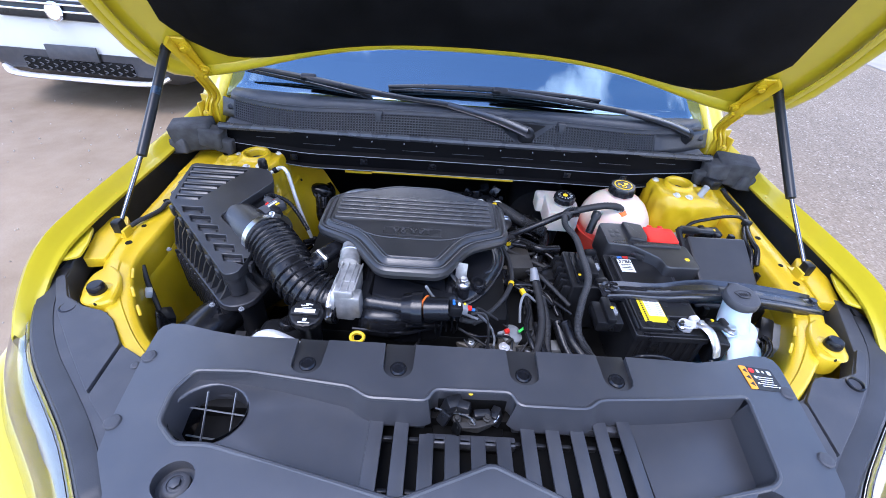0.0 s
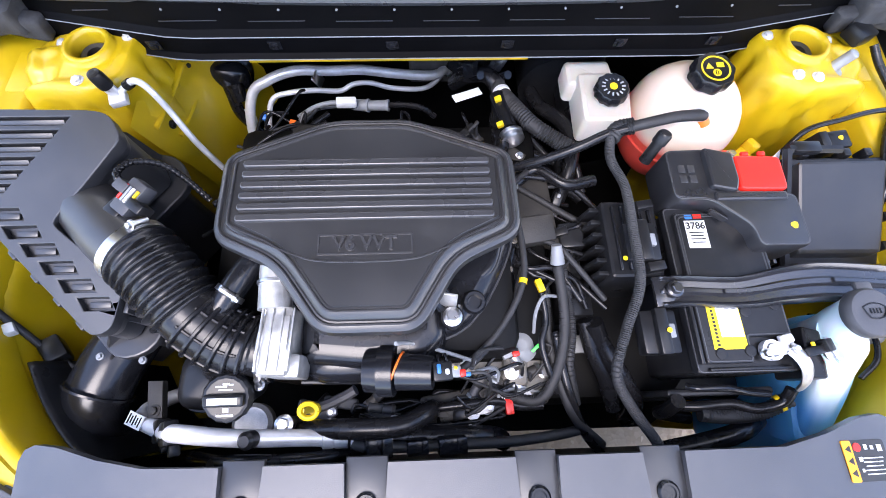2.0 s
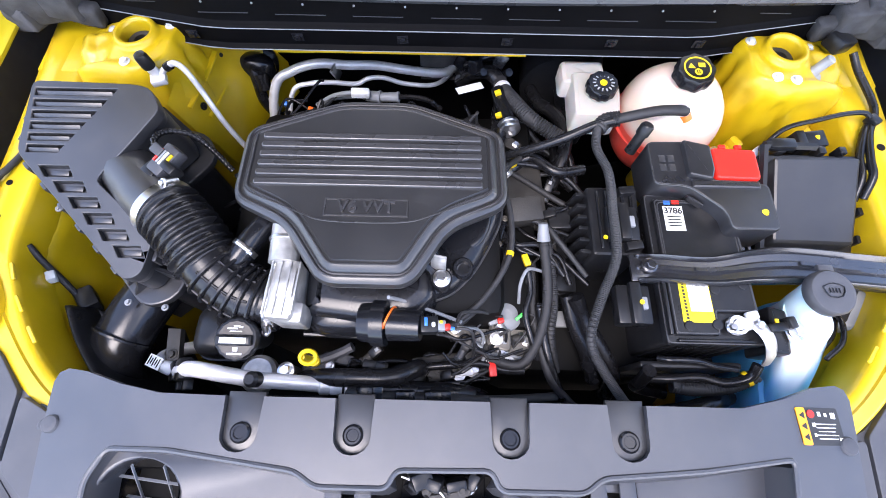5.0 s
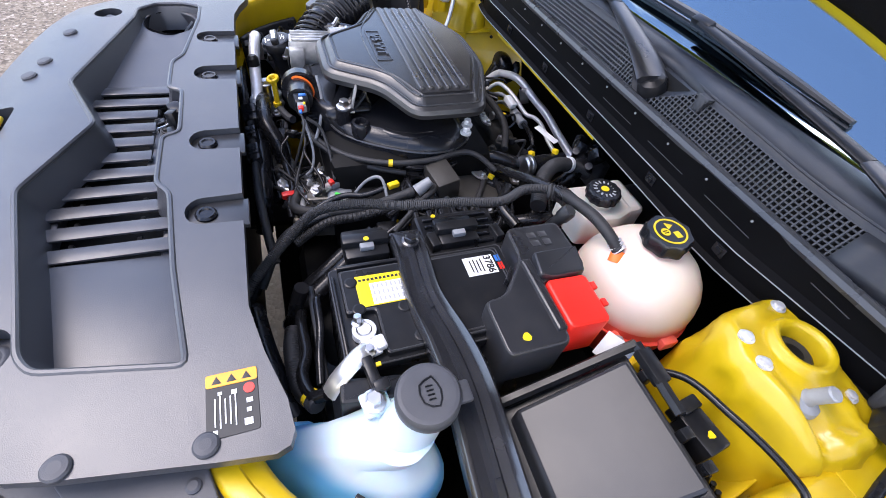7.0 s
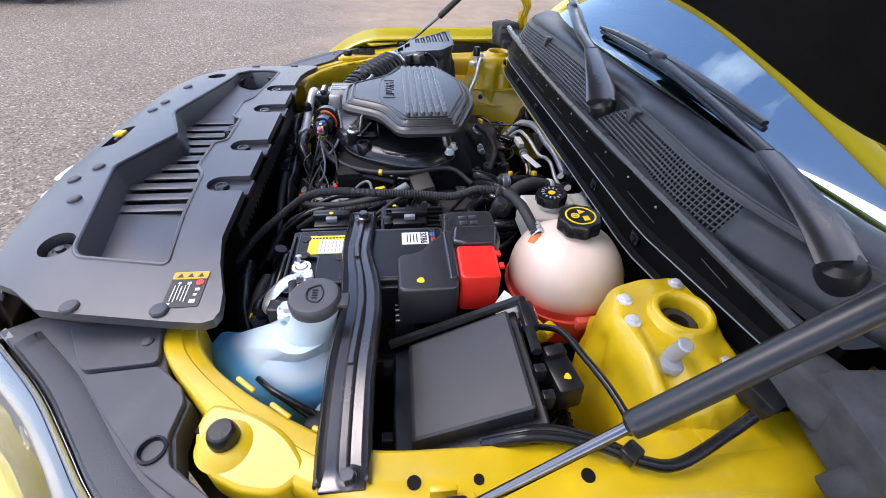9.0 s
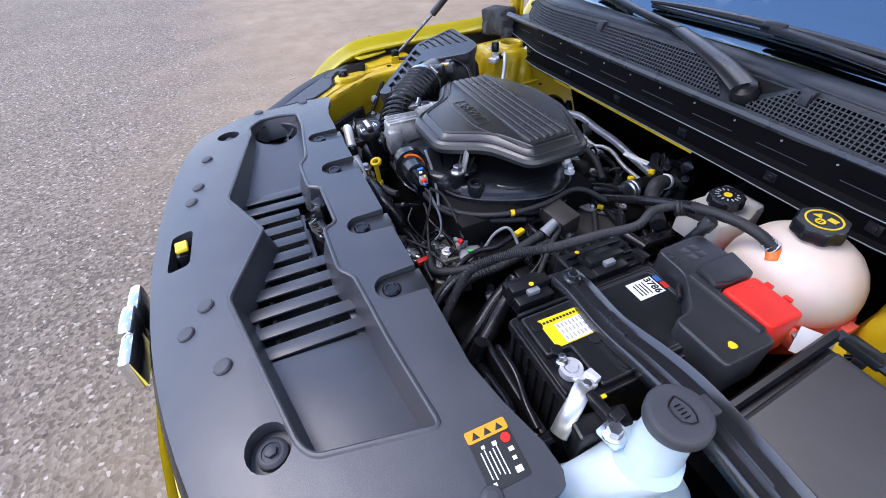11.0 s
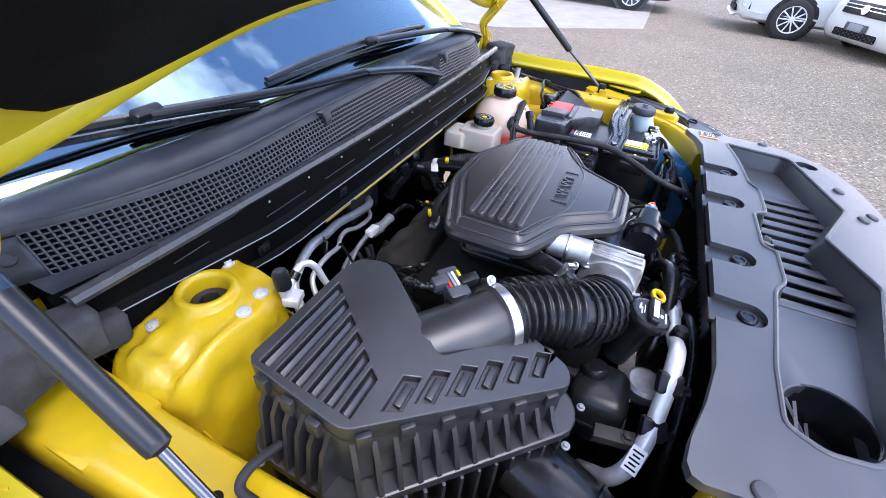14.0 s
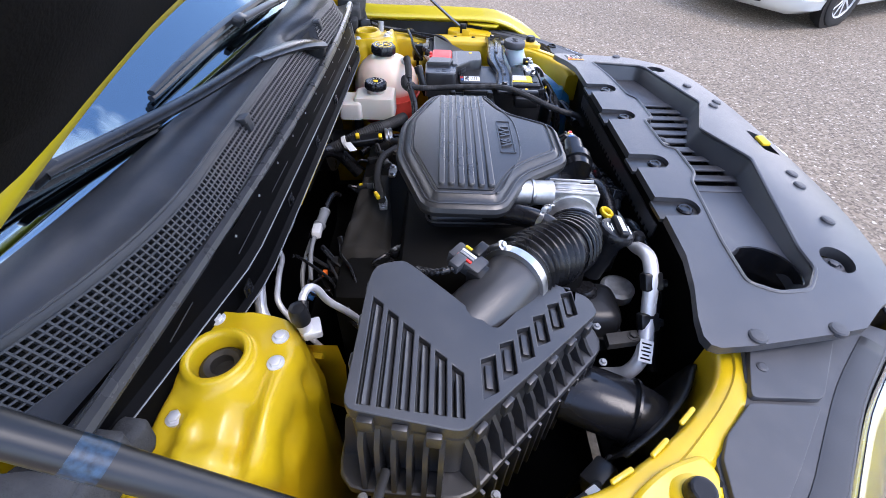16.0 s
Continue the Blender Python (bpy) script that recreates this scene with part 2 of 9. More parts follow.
def tube(bm, pts, r, n=10, per=6, step=None, rf=None, flat=1.0, up=(0, 0, 1)):
    """A pipe along a smooth path. rf(length so far): its radius there."""
    path = smooth_path(pts, per)
    if step:
        path = resample(path, step)
    rings, run, x = [], 0.0, None
    for i, p in enumerate(path):
        d = (path[min(i + 1, len(path) - 1)] - path[max(i - 1, 0)]).normalized()
        if x is None:
            ref = Vector(up) if abs(d.dot(Vector(up))) < 0.95 else Vector((1, 0, 0))
            x = d.cross(ref).normalized()
        else:
            x = (x - d * x.dot(d)).normalized()
        y = d.cross(x)
        if i:
            run += (p - path[i - 1]).length
        rad = rf(run) if rf else r
        rings.append([p + (x * math.cos(a) + y * flat * math.sin(a)) * rad for a in [2 * math.pi * k / n for k in range(n)]])
    loft(bm, rings)

def rod(bm, a, b, r, r2=None, n=16):
    a, b = Vector(a), Vector(b)
    d = (b - a).normalized()
    x = d.orthogonal().normalized()
    y = d.cross(x)
    ring = lambda p, q: [p + (x * math.cos(t) + y * math.sin(t)) * q for t in [2 * math.pi * k / n for k in range(n)]]
    loft(bm, [ring(a, r), ring(b, r if r2 is None else r2)])

def lathe(bm, prof, at, axis=(0, 0, 1), n=28, wave=0.0, teeth=0, capped=True):
    """A turned shape: prof lists radius and height. wave and teeth scallop its rim."""
    d = Vector(axis).normalized()
    x = d.orthogonal().normalized()
    y = d.cross(x)
    rings = []
    for r, h in prof:
        ring = []
        for k in range(n):
            t = 2 * math.pi * k / n
            q = r * (1 + wave * math.cos(teeth * t)) if teeth else r
            ring.append(Vector(at) + d * h + (x * math.cos(t) + y * math.sin(t)) * q)
        rings.append(ring)
    loft(bm, rings, capped, capped)

def bolt(bm, at, r=0.008, h=0.008, axis=(0, 0, 1)):
    lathe(bm, [(r * 1.5, -0.002), (r * 1.5, h * 0.18), (r * 1.1, h * 0.3)], at, axis, 18)
    lathe(bm, [(r, h * 0.25), (r, h * 0.9), (r * 0.85, h)], at, axis, 6)

def rounded(pts, r, n=4):
    out = []
    k = len(pts)
    for i in range(k):
        a, b, c = Vector(pts[i - 1]), Vector(pts[i]), Vector(pts[(i + 1) % k])
        q = min(r, (a - b).length * 0.45, (c - b).length * 0.45)
        p0, p1 = b + (a - b).normalized() * q, b + (c - b).normalized() * q
        for j in range(n + 1):
            t = j / n
            out.append(p0 * (1 - t) ** 2 + b * 2 * t * (1 - t) + p1 * t * t)
    return [(p.x, p.y) for p in out]

def area(pts):
    return sum(a[0] * b[1] - b[0] * a[1] for a, b in zip(pts, pts[1:] + pts[:1])) / 2

def inset(pts, d):
    """The outline moved inwards by d (outwards if negative)."""
    s = 1 if area(pts) > 0 else -1
    out, k = [], len(pts)
    for i in range(k):
        a, b, c = Vector(pts[i - 1]), Vector(pts[i]), Vector(pts[(i + 1) % k])
        u, v = (b - a).normalized(), (c - b).normalized()
        n1, n2 = Vector((-u.y, u.x)) * s, Vector((-v.y, v.x)) * s
        m = (n1 + n2)
        m = m / max(m.dot(n1), 0.4)
        out.append((b.x + m.x * d, b.y + m.y * d))
    return out

def slab(bm, outline, z0, z1, bev=0.003, zf=None, flare=0.0):
    """A plate of that outline with a softened upper rim. zf(x, y) is added to the height of its upper side. flare widens its foot."""
    add = zf or (lambda x, y: 0.0)
    rings = [[(x, y, z0) for x, y in inset(outline, -flare)] if flare else [(x, y, z0) for x, y in outline]]
    for d, h in ((0, bev), (0.3 * bev, 0.3 * bev), (bev, 0)):
        rings.append([(x, y, z1 - h + add(x, y)) for x, y in (inset(outline, d) if d else outline)])
    loft(bm, rings)

def ring_pts(cx, cy, rx, ry=None, n=24, a0=0):
    ry = rx if ry is None else ry
    return [(cx + rx * math.cos(a0 + 2 * math.pi * k / n), cy + ry * math.sin(a0 + 2 * math.pi * k / n)) for k in range(n)]

def sheet(bm, outer, holes, zf, depths, cuts_x=(), cuts_y=(), drafts=None, plumb=None):
    """A curved sheet with holes. depths: how far the walls go down at the outer rim and at each hole."""
    loops = [outer] + list(holes)
    es = []
    for lp in loops:
        vs = [bm.verts.new((x, y, 0)) for x, y in lp]
        es += [bm.edges.new((vs[i], vs[(i + 1) % len(vs)])) for i in range(len(vs))]
    bmesh.ops.triangle_fill(bm, use_beauty=True, edges=es)
    for axis, cuts in ((0, cuts_x), (1, cuts_y)):
        for c in cuts:
            co, no = [0, 0, 0], [0, 0, 0]
            co[axis], no[axis] = c, 1
            bmesh.ops.bisect_plane(bm, geom=bm.verts[:] + bm.edges[:] + bm.faces[:], plane_co=co, plane_no=no, dist=1e-5)
    rim = [e for e in bm.edges if len(e.link_faces) == 1]
    which, lean = {}, {}
    for e in rim:
        for v in e.verts:
            if v in which:
                continue
            best, bi = 1e9, 0
            for i, lp in enumerate(loops):
                for a, b in zip(lp, lp[1:] + lp[:1]):
                    a, b, p = Vector(a), Vector(b), Vector((v.co.x, v.co.y))
                    u = b - a
                    t = max(0, min(1, (p - a).dot(u) / max(u.length_squared, 1e-12)))
                    q = (p - a - u * t).length
                    if q < best:
                        n2 = Vector((-u.y, u.x)).normalized() * (1 if area(lp) > 0 else -1)
                        best, bi, nn = q, i, n2
            which[v] = bi
            lean[(round(v.co.x, 6), round(v.co.y, 6))] = nn
    old = {v: (v.co.x, v.co.y) for v in bm.verts}
    for v in bm.verts:
        v.co.z = zf(v.co.x, v.co.y)
    made = bmesh.ops.extrude_edge_only(bm, edges=rim)["geom"]
    key = {(round(v.co.x, 6), round(v.co.y, 6)): i for v, i in which.items()}
    for v in made:
        if isinstance(v, bmesh.types.BMVert):
            i = key[(round(v.co.x, 6), round(v.co.y, 6))]
            v.co.z -= depths[i]
            if drafts and drafts[i] and not (plumb and plumb(v.co.x, v.co.y)):
                nn = lean[(round(v.co.x, 6), round(v.co.y, 6))]
                v.co.x += nn.x * drafts[i]
                v.co.y += nn.y * drafts[i]

def words(text, size, depth=0.0005):
    """A flat mesh of letters, lying in the plane z = 0, with its middle at the origin."""
    cu = bpy.data.curves.new("letters", "FONT")
    cu.body, cu.size, cu.extrude, cu.align_x, cu.align_y, cu.offset = text, size, depth, "CENTER", "CENTER", size * 0.025
    ob = bpy.data.objects.new("letters", cu)
    scene.collection.objects.link(ob)
    bpy.context.view_layer.update()
    me = bpy.data.meshes.new_from_object(ob.evaluated_get(bpy.context.evaluated_depsgraph_get()))
    bm = bmesh.new()
    bm.from_mesh(me)
    bpy.data.objects.remove(ob)
    bpy.data.meshes.remove(me)
    bpy.data.curves.remove(cu)
    return bm

def mirror(pts, s):
    return [(s * p[0], *p[1:]) for p in pts]

# ---- ground ----
def ground_material():
    m = bpy.data.materials.new("worn_gravelly_pavement")
    m.use_nodes = True
    n, l = m.node_tree.nodes, m.node_tree.links
    p = n["Principled BSDF"]
    co = n.new("ShaderNodeTexCoord")

    def noise_at(scale, detail=6, rough=0.55):
        t = n.new("ShaderNodeTexNoise")
        t.inputs["Scale"].default_value, t.inputs["Detail"].default_value, t.inputs["Roughness"].default_value = scale, detail, rough
        l.new(co.outputs["Object"], t.inputs["Vector"])
        return t.outputs["Fac"]

    def ramp(src, *stops):
        r = n.new("ShaderNodeValToRGB")
        e = r.color_ramp.elements
        while len(e) < len(stops):
            e.new(0.5)
        for s, (at, c) in zip(e, stops):
            s.position, s.color = at, (*c, 1)
        l.new(src, r.inputs["Fac"])
        return r.outputs["Color"]

    def mixed(a, b, fac, kind="MIX"):
        x = n.new("ShaderNodeMix")
        x.data_type, x.blend_type = "RGBA", kind
        for s, v in (("A", a), ("B", b), ("Factor", fac)):
            if isinstance(v, (int, float)):
                x.inputs[s].default_value = v
            else:
                l.new(v, x.inputs[s])
        return x.outputs["Result"]

    stones = n.new("ShaderNodeTexVoronoi")
    stones.inputs["Scale"].default_value = 64
    l.new(co.outputs["Object"], stones.inputs["Vector"])
    chips = ramp(stones.outputs["Color"], (0.1, (0.090, 0.071, 0.051)), (0.5, (0.185, 0.150, 0.110)), (0.82, (0.265, 0.222, 0.170)), (0.97, (0.52, 0.47, 0.40)))
    dirt = ramp(noise_at(3.2, 10), (0.3, (0.235, 0.170, 0.108)), (0.55, (0.282, 0.212, 0.141)), (0.75, (0.315, 0.243, 0.168)))
    specks = ramp(noise_at(210, 2), (0.62, (1, 1, 1)), (0.72, (1.25, 1.25, 1.25)))
    dirt = mixed(dirt, specks, 0.5, "MULTIPLY")
    # packed dirt lies beside and behind the car, bare stones in front of it
    sep = n.new("ShaderNodeSeparateXYZ")
    l.new(co.outputs["Object"], sep.inputs["Vector"])
    wob = n.new("ShaderNodeMath")
    wob.operation = "MULTIPLY_ADD"
    l.new(noise_at(0.9, 5), wob.inputs[0])
    wob.inputs[1].default_value = 3.4
    l.new(sep.outputs["Y"], wob.inputs[2])
    where = n.new("ShaderNodeMapRange")
    where.inputs["From Min"].default_value, where.inputs["From Max"].default_value = 0.9, 2.6
    l.new(wob.outputs[0], where.inputs["Value"])
    east = n.new("ShaderNodeMapRange")
    east.inputs["From Min"].default_value, east.inputs["From Max"].default_value = 0.5, 4.0
    east.inputs["To Min"].default_value, east.inputs["To Max"].default_value = 1.0, 0.25
    l.new(sep.outputs["X"], east.inputs["Value"])
    both = n.new("ShaderNodeMath")
    both.operation = "MULTIPLY"
    l.new(where.outputs["Result"], both.inputs[0])
    l.new(east.outputs["Result"], both.inputs[1])
    base = mixed(chips, dirt, both.outputs[0])
    base = mixed(base, ramp(noise_at(0.7, 7), (0.35, (0.90, 0.89, 0.88)), (0.65, (1.06, 1.05, 1.04))), 1.0, "MULTIPLY")
    base = mixed(base, ramp(noise_at(2.1, 9, 0.7), (0.3, (0.92, 0.90, 0.89)), (0.5, (1, 1, 1))), 0.7, "MULTIPLY")
    l.new(base, p.inputs["Base Color"])
    p.inputs["Roughness"].default_value = 0.9
    b = n.new("ShaderNodeBump")
    b.inputs["Strength"].default_value, b.inputs["Distance"].default_value = 0.55, 0.006
    # packed dirt is smoother than the bare stones
    relief = n.new("ShaderNodeMapRange")
    relief.inputs["To Min"].default_value, relief.inputs["To Max"].default_value = 0.65, 0.15
    l.new(both.outputs[0], relief.inputs["Value"])
    l.new(relief.outputs["Result"], b.inputs["Strength"])
    l.new(stones.outputs["Distance"], b.inputs["Height"])
    l.new(b.outputs["Normal"], p.inputs["Normal"])
    return m

bm = BM()
bmesh.ops.create_grid(bm, x_segments=40, y_segments=40, size=1500)
ground = solid("ground", bm, ground_material(), "pale gravelly pavement with packed dirt and loose stones", "ground", kind="structure")

# a paler concrete apron beyond the lot
bm = BM()
slab(bm, [(7.2, 3.4), (9.2, 1.0), (40, 1.2), (40, 30), (8, 30)], 0.0, 0.02, 0.005)
CONCRETE = material("pale_concrete", (0.33, 0.30, 0.265), 0.85, vary=0.12, scale=2.5, bump=0.4, grain=60)
solid("pavement", bm, CONCRETE, "pale concrete apron at the edge of the lot", "pavement", kind="structure")

# loose stones on the lot
bm = BM()
rnd = random.Random(4)
for _ in range(900):
    if rnd.random() < 0.6:
        x, y = rnd.uniform(-6, 1.2), rnd.uniform(-4.5, 0.2)
    else:
        x, y = rnd.uniform(-5.5, -1.2), rnd.uniform(0.2, 4.2)
    if -1.1 < x < 1.1 and y > -0.1:
        continue
    s = rnd.uniform(0.004, 0.011) * (1.8 if rnd.random() < 0.04 else 1)
    m = Matrix.LocRotScale((x, y, s * 0.35), Euler((rnd.random() * 3, rnd.random() * 3, rnd.random() * 3)), (s, s * rnd.uniform(0.6, 1), s * rnd.uniform(0.5, 0.8)))
    bmesh.ops.create_icosphere(bm, subdivisions=1, radius=1, matrix=m)
solid("gravel", bm, material("loose_stone", (0.38, 0.33, 0.28), 0.85, vary=0.4, scale=90), "loose pale stones scattered on the pavement", "gravel", kind="stuff", sharp=20)

# ---- the yellow car: body ----
car = thing("car", (0, 1.6, 0), "yellow sport utility car with its bonnet open", "car")

def shield_front(x):
    return 0.115 + 0.36 * x * x

# plan of the fender's outer skin: how far it draws in towards the nose
def draw_in(y):
    ys, ds = (0.30, 0.40, 0.50, 0.60, 0.70, 0.80, 0.92, 1.05, 3.0), (0.33, 0.20, 0.105, 0.062, 0.036, 0.017, 0.005, 0.0, 0.0)
    return float(np.interp(y, ys, ds))

def fender(s):
    prof = [(0.936 + (x - 0.936) * (0.70 if z > 1.0 else 0.86), z) for x, z in ((0.936, 1.040), (0.938, 1.046), (0.948, 1.050), (0.960, 1.056), (0.972, 1.070), (0.988, 1.080), (1.009, 1.070), (1.025, 1.035), (1.034, 0.98), (1.037, 0.9), (1.03, 0.8), (1.02, 0.72))]
    low = [(1.02, 0.6), (1.015, 0.45)]
    bm = BM()
    rings = []
    for y in [0.56 + 0.0415 * i for i in range(13)] + [1.1 + 0.1 * i for i in range(9)]:
        drop = -1.7 * max(0, 0.80 - y) ** 2
        rise = 0.03 * max(0, y - 1.2)
        d = draw_in(y)
        rings.append([(s * (x - d * (0.55 + 0.45 * min(1, max(0, (x - 0.93) / 0.1)))), y, z + drop + rise) for x, z in prof])
    loft(bm, rings, False, False, closed=False)
    ob = part("fender", bm, PAINT, car, "glossy yellow fender")
    m = ob.modifiers.new("thick", "SOLIDIFY")
    m.thickness, m.offset = 0.003, 0
    # pressed tabs on the fender's inner flange
    bm = BM()
    slab(bm, rounded(mirror([(0.893, 0.752), (0.905, 0.80), (0.932, 0.862), (0.972, 0.868), (0.958, 0.79), (0.925, 0.735)], s), 0.008), 1.026, 1.032, 0.002)
    part("mounting_tab", bm, PAINT, car)
    bm = BM()
    slab(bm, rounded(mirror([(0.945, 1.26), (0.975, 1.24), (0.985, 1.34), (0.955, 1.36)], s), 0.008), 1.034, 1.040, 0.002, zf=lambda x, y: 0.05 * (y - 1.25))
    part("mounting_tab", bm, PAINT, car)
    for y in (0.90, 0.99, 1.09, 1.20):
        bm = BM()
        x = 0.943 - draw_in(y) * 0.55
        box(bm, (s * (x + 0.012), y, 1.054), (0.024, 0.006, 0.004), (0, s * -14, s * 20), 0.0015)
        part("pressed_notch", bm, PAINT_IN, car)
    # lower side with the wheel arch
    bm = BM()
    outer = [(0.62, 0.72), (1.9, 0.72), (1.9, 0.3), (1.62, 0.3)] + [(1.15 + 0.44 * math.cos(a), 0.33 + 0.37 * math.sin(a)) for a in [math.pi * k / 14 for k in range(0, 15)]] + [(0.62, 0.36)]
    outer = [p for p in outer if p[1] <= 0.725]
    loft(bm, [[(s * (1.008 - draw_in(y)), y, z) for y, z in outer], [(s * (0.985 - draw_in(y)), y, z) for y, z in outer]])
    part("lower_fender", bm, PAINT, car)

for s in (-1, 1):
    fender(s)

# inner apron: rail, wall, tower
RAIL_IN = [(0.560, 0.522), (0.600, 0.535), (0.652, 0.569), (0.710, 0.634), (0.765, 0.719), (0.796, 0.789), (0.803, 0.892), (0.805, 1.05), (0.80, 1.25), (0.79, 1.42)]
RAIL_OUT = [(0.560, 0.462), (0.605, 0.480), (0.645, 0.505), (0.705, 0.556), (0.800, 0.655), (0.865, 0.770), (0.885, 0.892), (0.895, 1.05), (0.905, 1.25), (0.91, 1.42)]
RAIL_Z = [0.972, 0.984, 0.992, 0.998, 1.0, 1.0, 1.0, 1.0, 1.005, 1.01]

def apron(s):
    bm = BM()
    rings = []
    ins, outs = smooth_path([(*p, z) for p, z in zip(RAIL_IN, RAIL_Z)], 4), smooth_path([(*p, z) for p, z in zip(RAIL_OUT, RAIL_Z)], 4)
    for a, b in zip(ins, outs):
        m = (a + b) / 2
        rings.append([(s * p.x, p.y, p.z) for p in (
            a + Vector((0, 0, -0.09)), a + Vector((0, 0, -0.014)), a.lerp(b, 0.04) + Vector((0, 0, -0.004)), a.lerp(b, 0.12), a.lerp(b, 0.42), a.lerp(b, 0.46) + Vector((0, 0, 0.004)),
            a.lerp(b, 0.8) + Vector((0, 0, 0.004)), a.lerp(b, 0.93) + Vector((0, 0, 0.001)), b + Vector((0, 0, -0.012)), b + Vector((0, 0, -0.09)))])
    loft(bm, rings, True, True, closed=True)
    part("upper_rail", bm, PAINT_IN, car, "yellow upper rail", sharp=55)
    # seat of the bonnet's rubber stop
    bm = BM()
    ox, oy = (-0.024, -0.027) if s > 0 else (-0.004, 0.009)
    plate = [(0.748, 0.620), (0.778, 0.606), (0.812, 0.612), (0.846, 0.636), (0.870, 0.680), (0.880, 0.735), (0.850, 0.770), (0.800, 0.735), (0.765, 0.680)]
    plate = [(0.805 + (x - 0.805) * 0.84, 0.665 + (y - 0.665) * 0.84) for x, y in plate]
    slab(bm, rounded([(s * (p[0] + ox), p[1] + oy) for p in plate], 0.022, 5), 0.965, 1.010, 0.006, lambda x, y: -0.15 * (abs(x) - 0.805 - ox))
    lathe(bm, [(0.036, 1.004), (0.028, 1.0125), (0.020, 1.015)], (s * (0.805 + ox), 0.655 + oy, 0), n=32)
    part("stop_plate", bm, PAINT_IN, car, sharp=60)
    bm = BM()
    lathe(bm, [(0.017, 1.010), (0.0175, 1.020), (0.0165, 1.028), (0.0145, 1.033), (0.012, 1.034)], (s * (0.805 + ox), 0.655 + oy, 0))
    part("rubber_stop", bm, RUBBER, car, "black rubber bonnet stop")
    # near-black discs stand in for the shade inside the rail's holes
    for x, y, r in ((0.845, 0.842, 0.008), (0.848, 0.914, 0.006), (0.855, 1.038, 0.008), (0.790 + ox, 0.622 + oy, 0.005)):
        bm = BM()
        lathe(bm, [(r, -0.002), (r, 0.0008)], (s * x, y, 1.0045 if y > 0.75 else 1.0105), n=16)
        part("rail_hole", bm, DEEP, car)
    for x, y, a in ((0.700, 0.628, 50), (0.742, 0.680, 52), (0.776, 0.738, 62)):
        bm = BM()
        box(bm, (s * x, y, 1.0), (0.036, 0.007, 0.006), (0, 0, a if s > 0 else 180 - a), 0.003)
        part("pressed_rib", bm, PAINT_IN, car)
    # apron wall below the rail
    bm = BM()
    path = [(0.60, 0.535), (0.652, 0.569), (0.71, 0.634), (0.765, 0.719), (0.79, 0.80), (0.795, 0.92), (0.79, 1.05), (0.77, 1.2), (0.75, 1.42)]
    rings = []
    for i, (x, y) in enumerate([(p.x, p.y) for p in smooth_path([(a, b, 0) for a, b in path], 4)]):
        w = 0.012 * math.sin(i * 1.1)
        rings.append([(s * (x + q), y, z) for q, z in ((0.012, 0.94), (0.004, 0.9), (w - 0.01, 0.82), (w - 0.02, 0.72), (-0.035, 0.62), (-0.06, 0.5), (-0.06, 0.42))])
    loft(bm, rings, False, False, closed=False)
    ob = part("inner_apron", bm, PAINT_IN, car, "yellow inner apron", sharp=60)
    m = ob.modifiers.new("thick", "SOLIDIFY")
    m.thickness, m.offset = 0.003, 0
    # gutter between rail and fender
    bm = BM()
    loft(bm, [[(s * x, y, z) for x, z in ((0.88, 0.93), (0.91, 0.90), (0.95, 0.89), (0.975, 0.92), (0.985, 1.02))] for y in (0.80, 1.0, 1.2, 1.42, 1.6, 1.9)], False, False, closed=False)
    part("gutter", bm, COWL, car, "grey undercoated gutter")
    bm = BM()
    loft(bm, [[(s * x, y, z) for z in (0.60, 0.90, 1.0, 1.06)] for x, y in ((0.78, 1.430), (0.83, 1.432), (0.88, 1.428), (0.935, 1.418))], False, False, closed=False)
    loft(bm, [[(s * 0.935, y, z) for z in (0.60, 0.90, 1.0, 1.046)] for y in (1.418, 1.50, 1.62, 1.80)], False, False, closed=False)
    ob = part("cowl_side", bm, PAINT_IN, car, "yellow side of the cowl behind the hinge")
    ob.modifiers.new("thick", "SOLIDIFY").thickness = 0.003
    # plate that closes the gutter at the foot of the gas strut
    bm = BM()
    slab(bm, rounded(mirror([(0.858, 0.775), (0.905, 0.765), (0.936, 0.86), (0.938, 0.935), (0.905, 0.945), (0.880, 0.905)], s), 0.008), 0.985, 1.008, 0.003, zf=lambda x, y: 0.10 * (abs(x) - 0.87))
    part("closing_plate", bm, PAINT_IN, car)
    # suspension tower: a pressed top that steps down outboard and slopes away to the front
    T = (0.676, 1.230) if s > 0 else (0.663, 1.242)
    def ease(v, lo, hi):
        v = min(1, max(0, (v - lo) / (hi - lo)))
        return v * v * (3 - 2 * v)
    def bulge(v, c, w):
        return math.exp(-((v - c) / w) ** 2)
    def tower_top(u, v):
        """Height of the pressing at u outboard and v rearward of the strut: a ridge runs outboard between two valleys."""
        out = ease(u, 0.04, 0.15)
        z = 1.056 - 0.13 * max(u, -0.05) * (0.4 if u < 0 else 1)
        z -= 0.024 * out * (0.55 + 0.45 * ease(v, -0.06, 0.05))
        z -= 0.030 * ease(v - 0.2 * u, 0.034, 0.054) * ease(u, -0.045, 0.01)
        z -= 0.016 * bulge(v + 0.18 * u, 0.042, 0.010) * out
        z += 0.014 * bulge(v - 0.10 * u, 0.004, 0.015) * ease(u, 0.05, 0.09)
        z -= 0.018 * bulge(v + 0.1 * u, -0.040, 0.014) * ease(u, 0.045, 0.080)
        z += 0.010 * bulge(v, -0.078, 0.010) * ease(u, -0.02, 0.05)
        z += 0.012 * ease(u, 0.100, 0.108) * bulge(v, -0.01, 0.05) - 0.024 * ease(u, 0.130, 0.138)
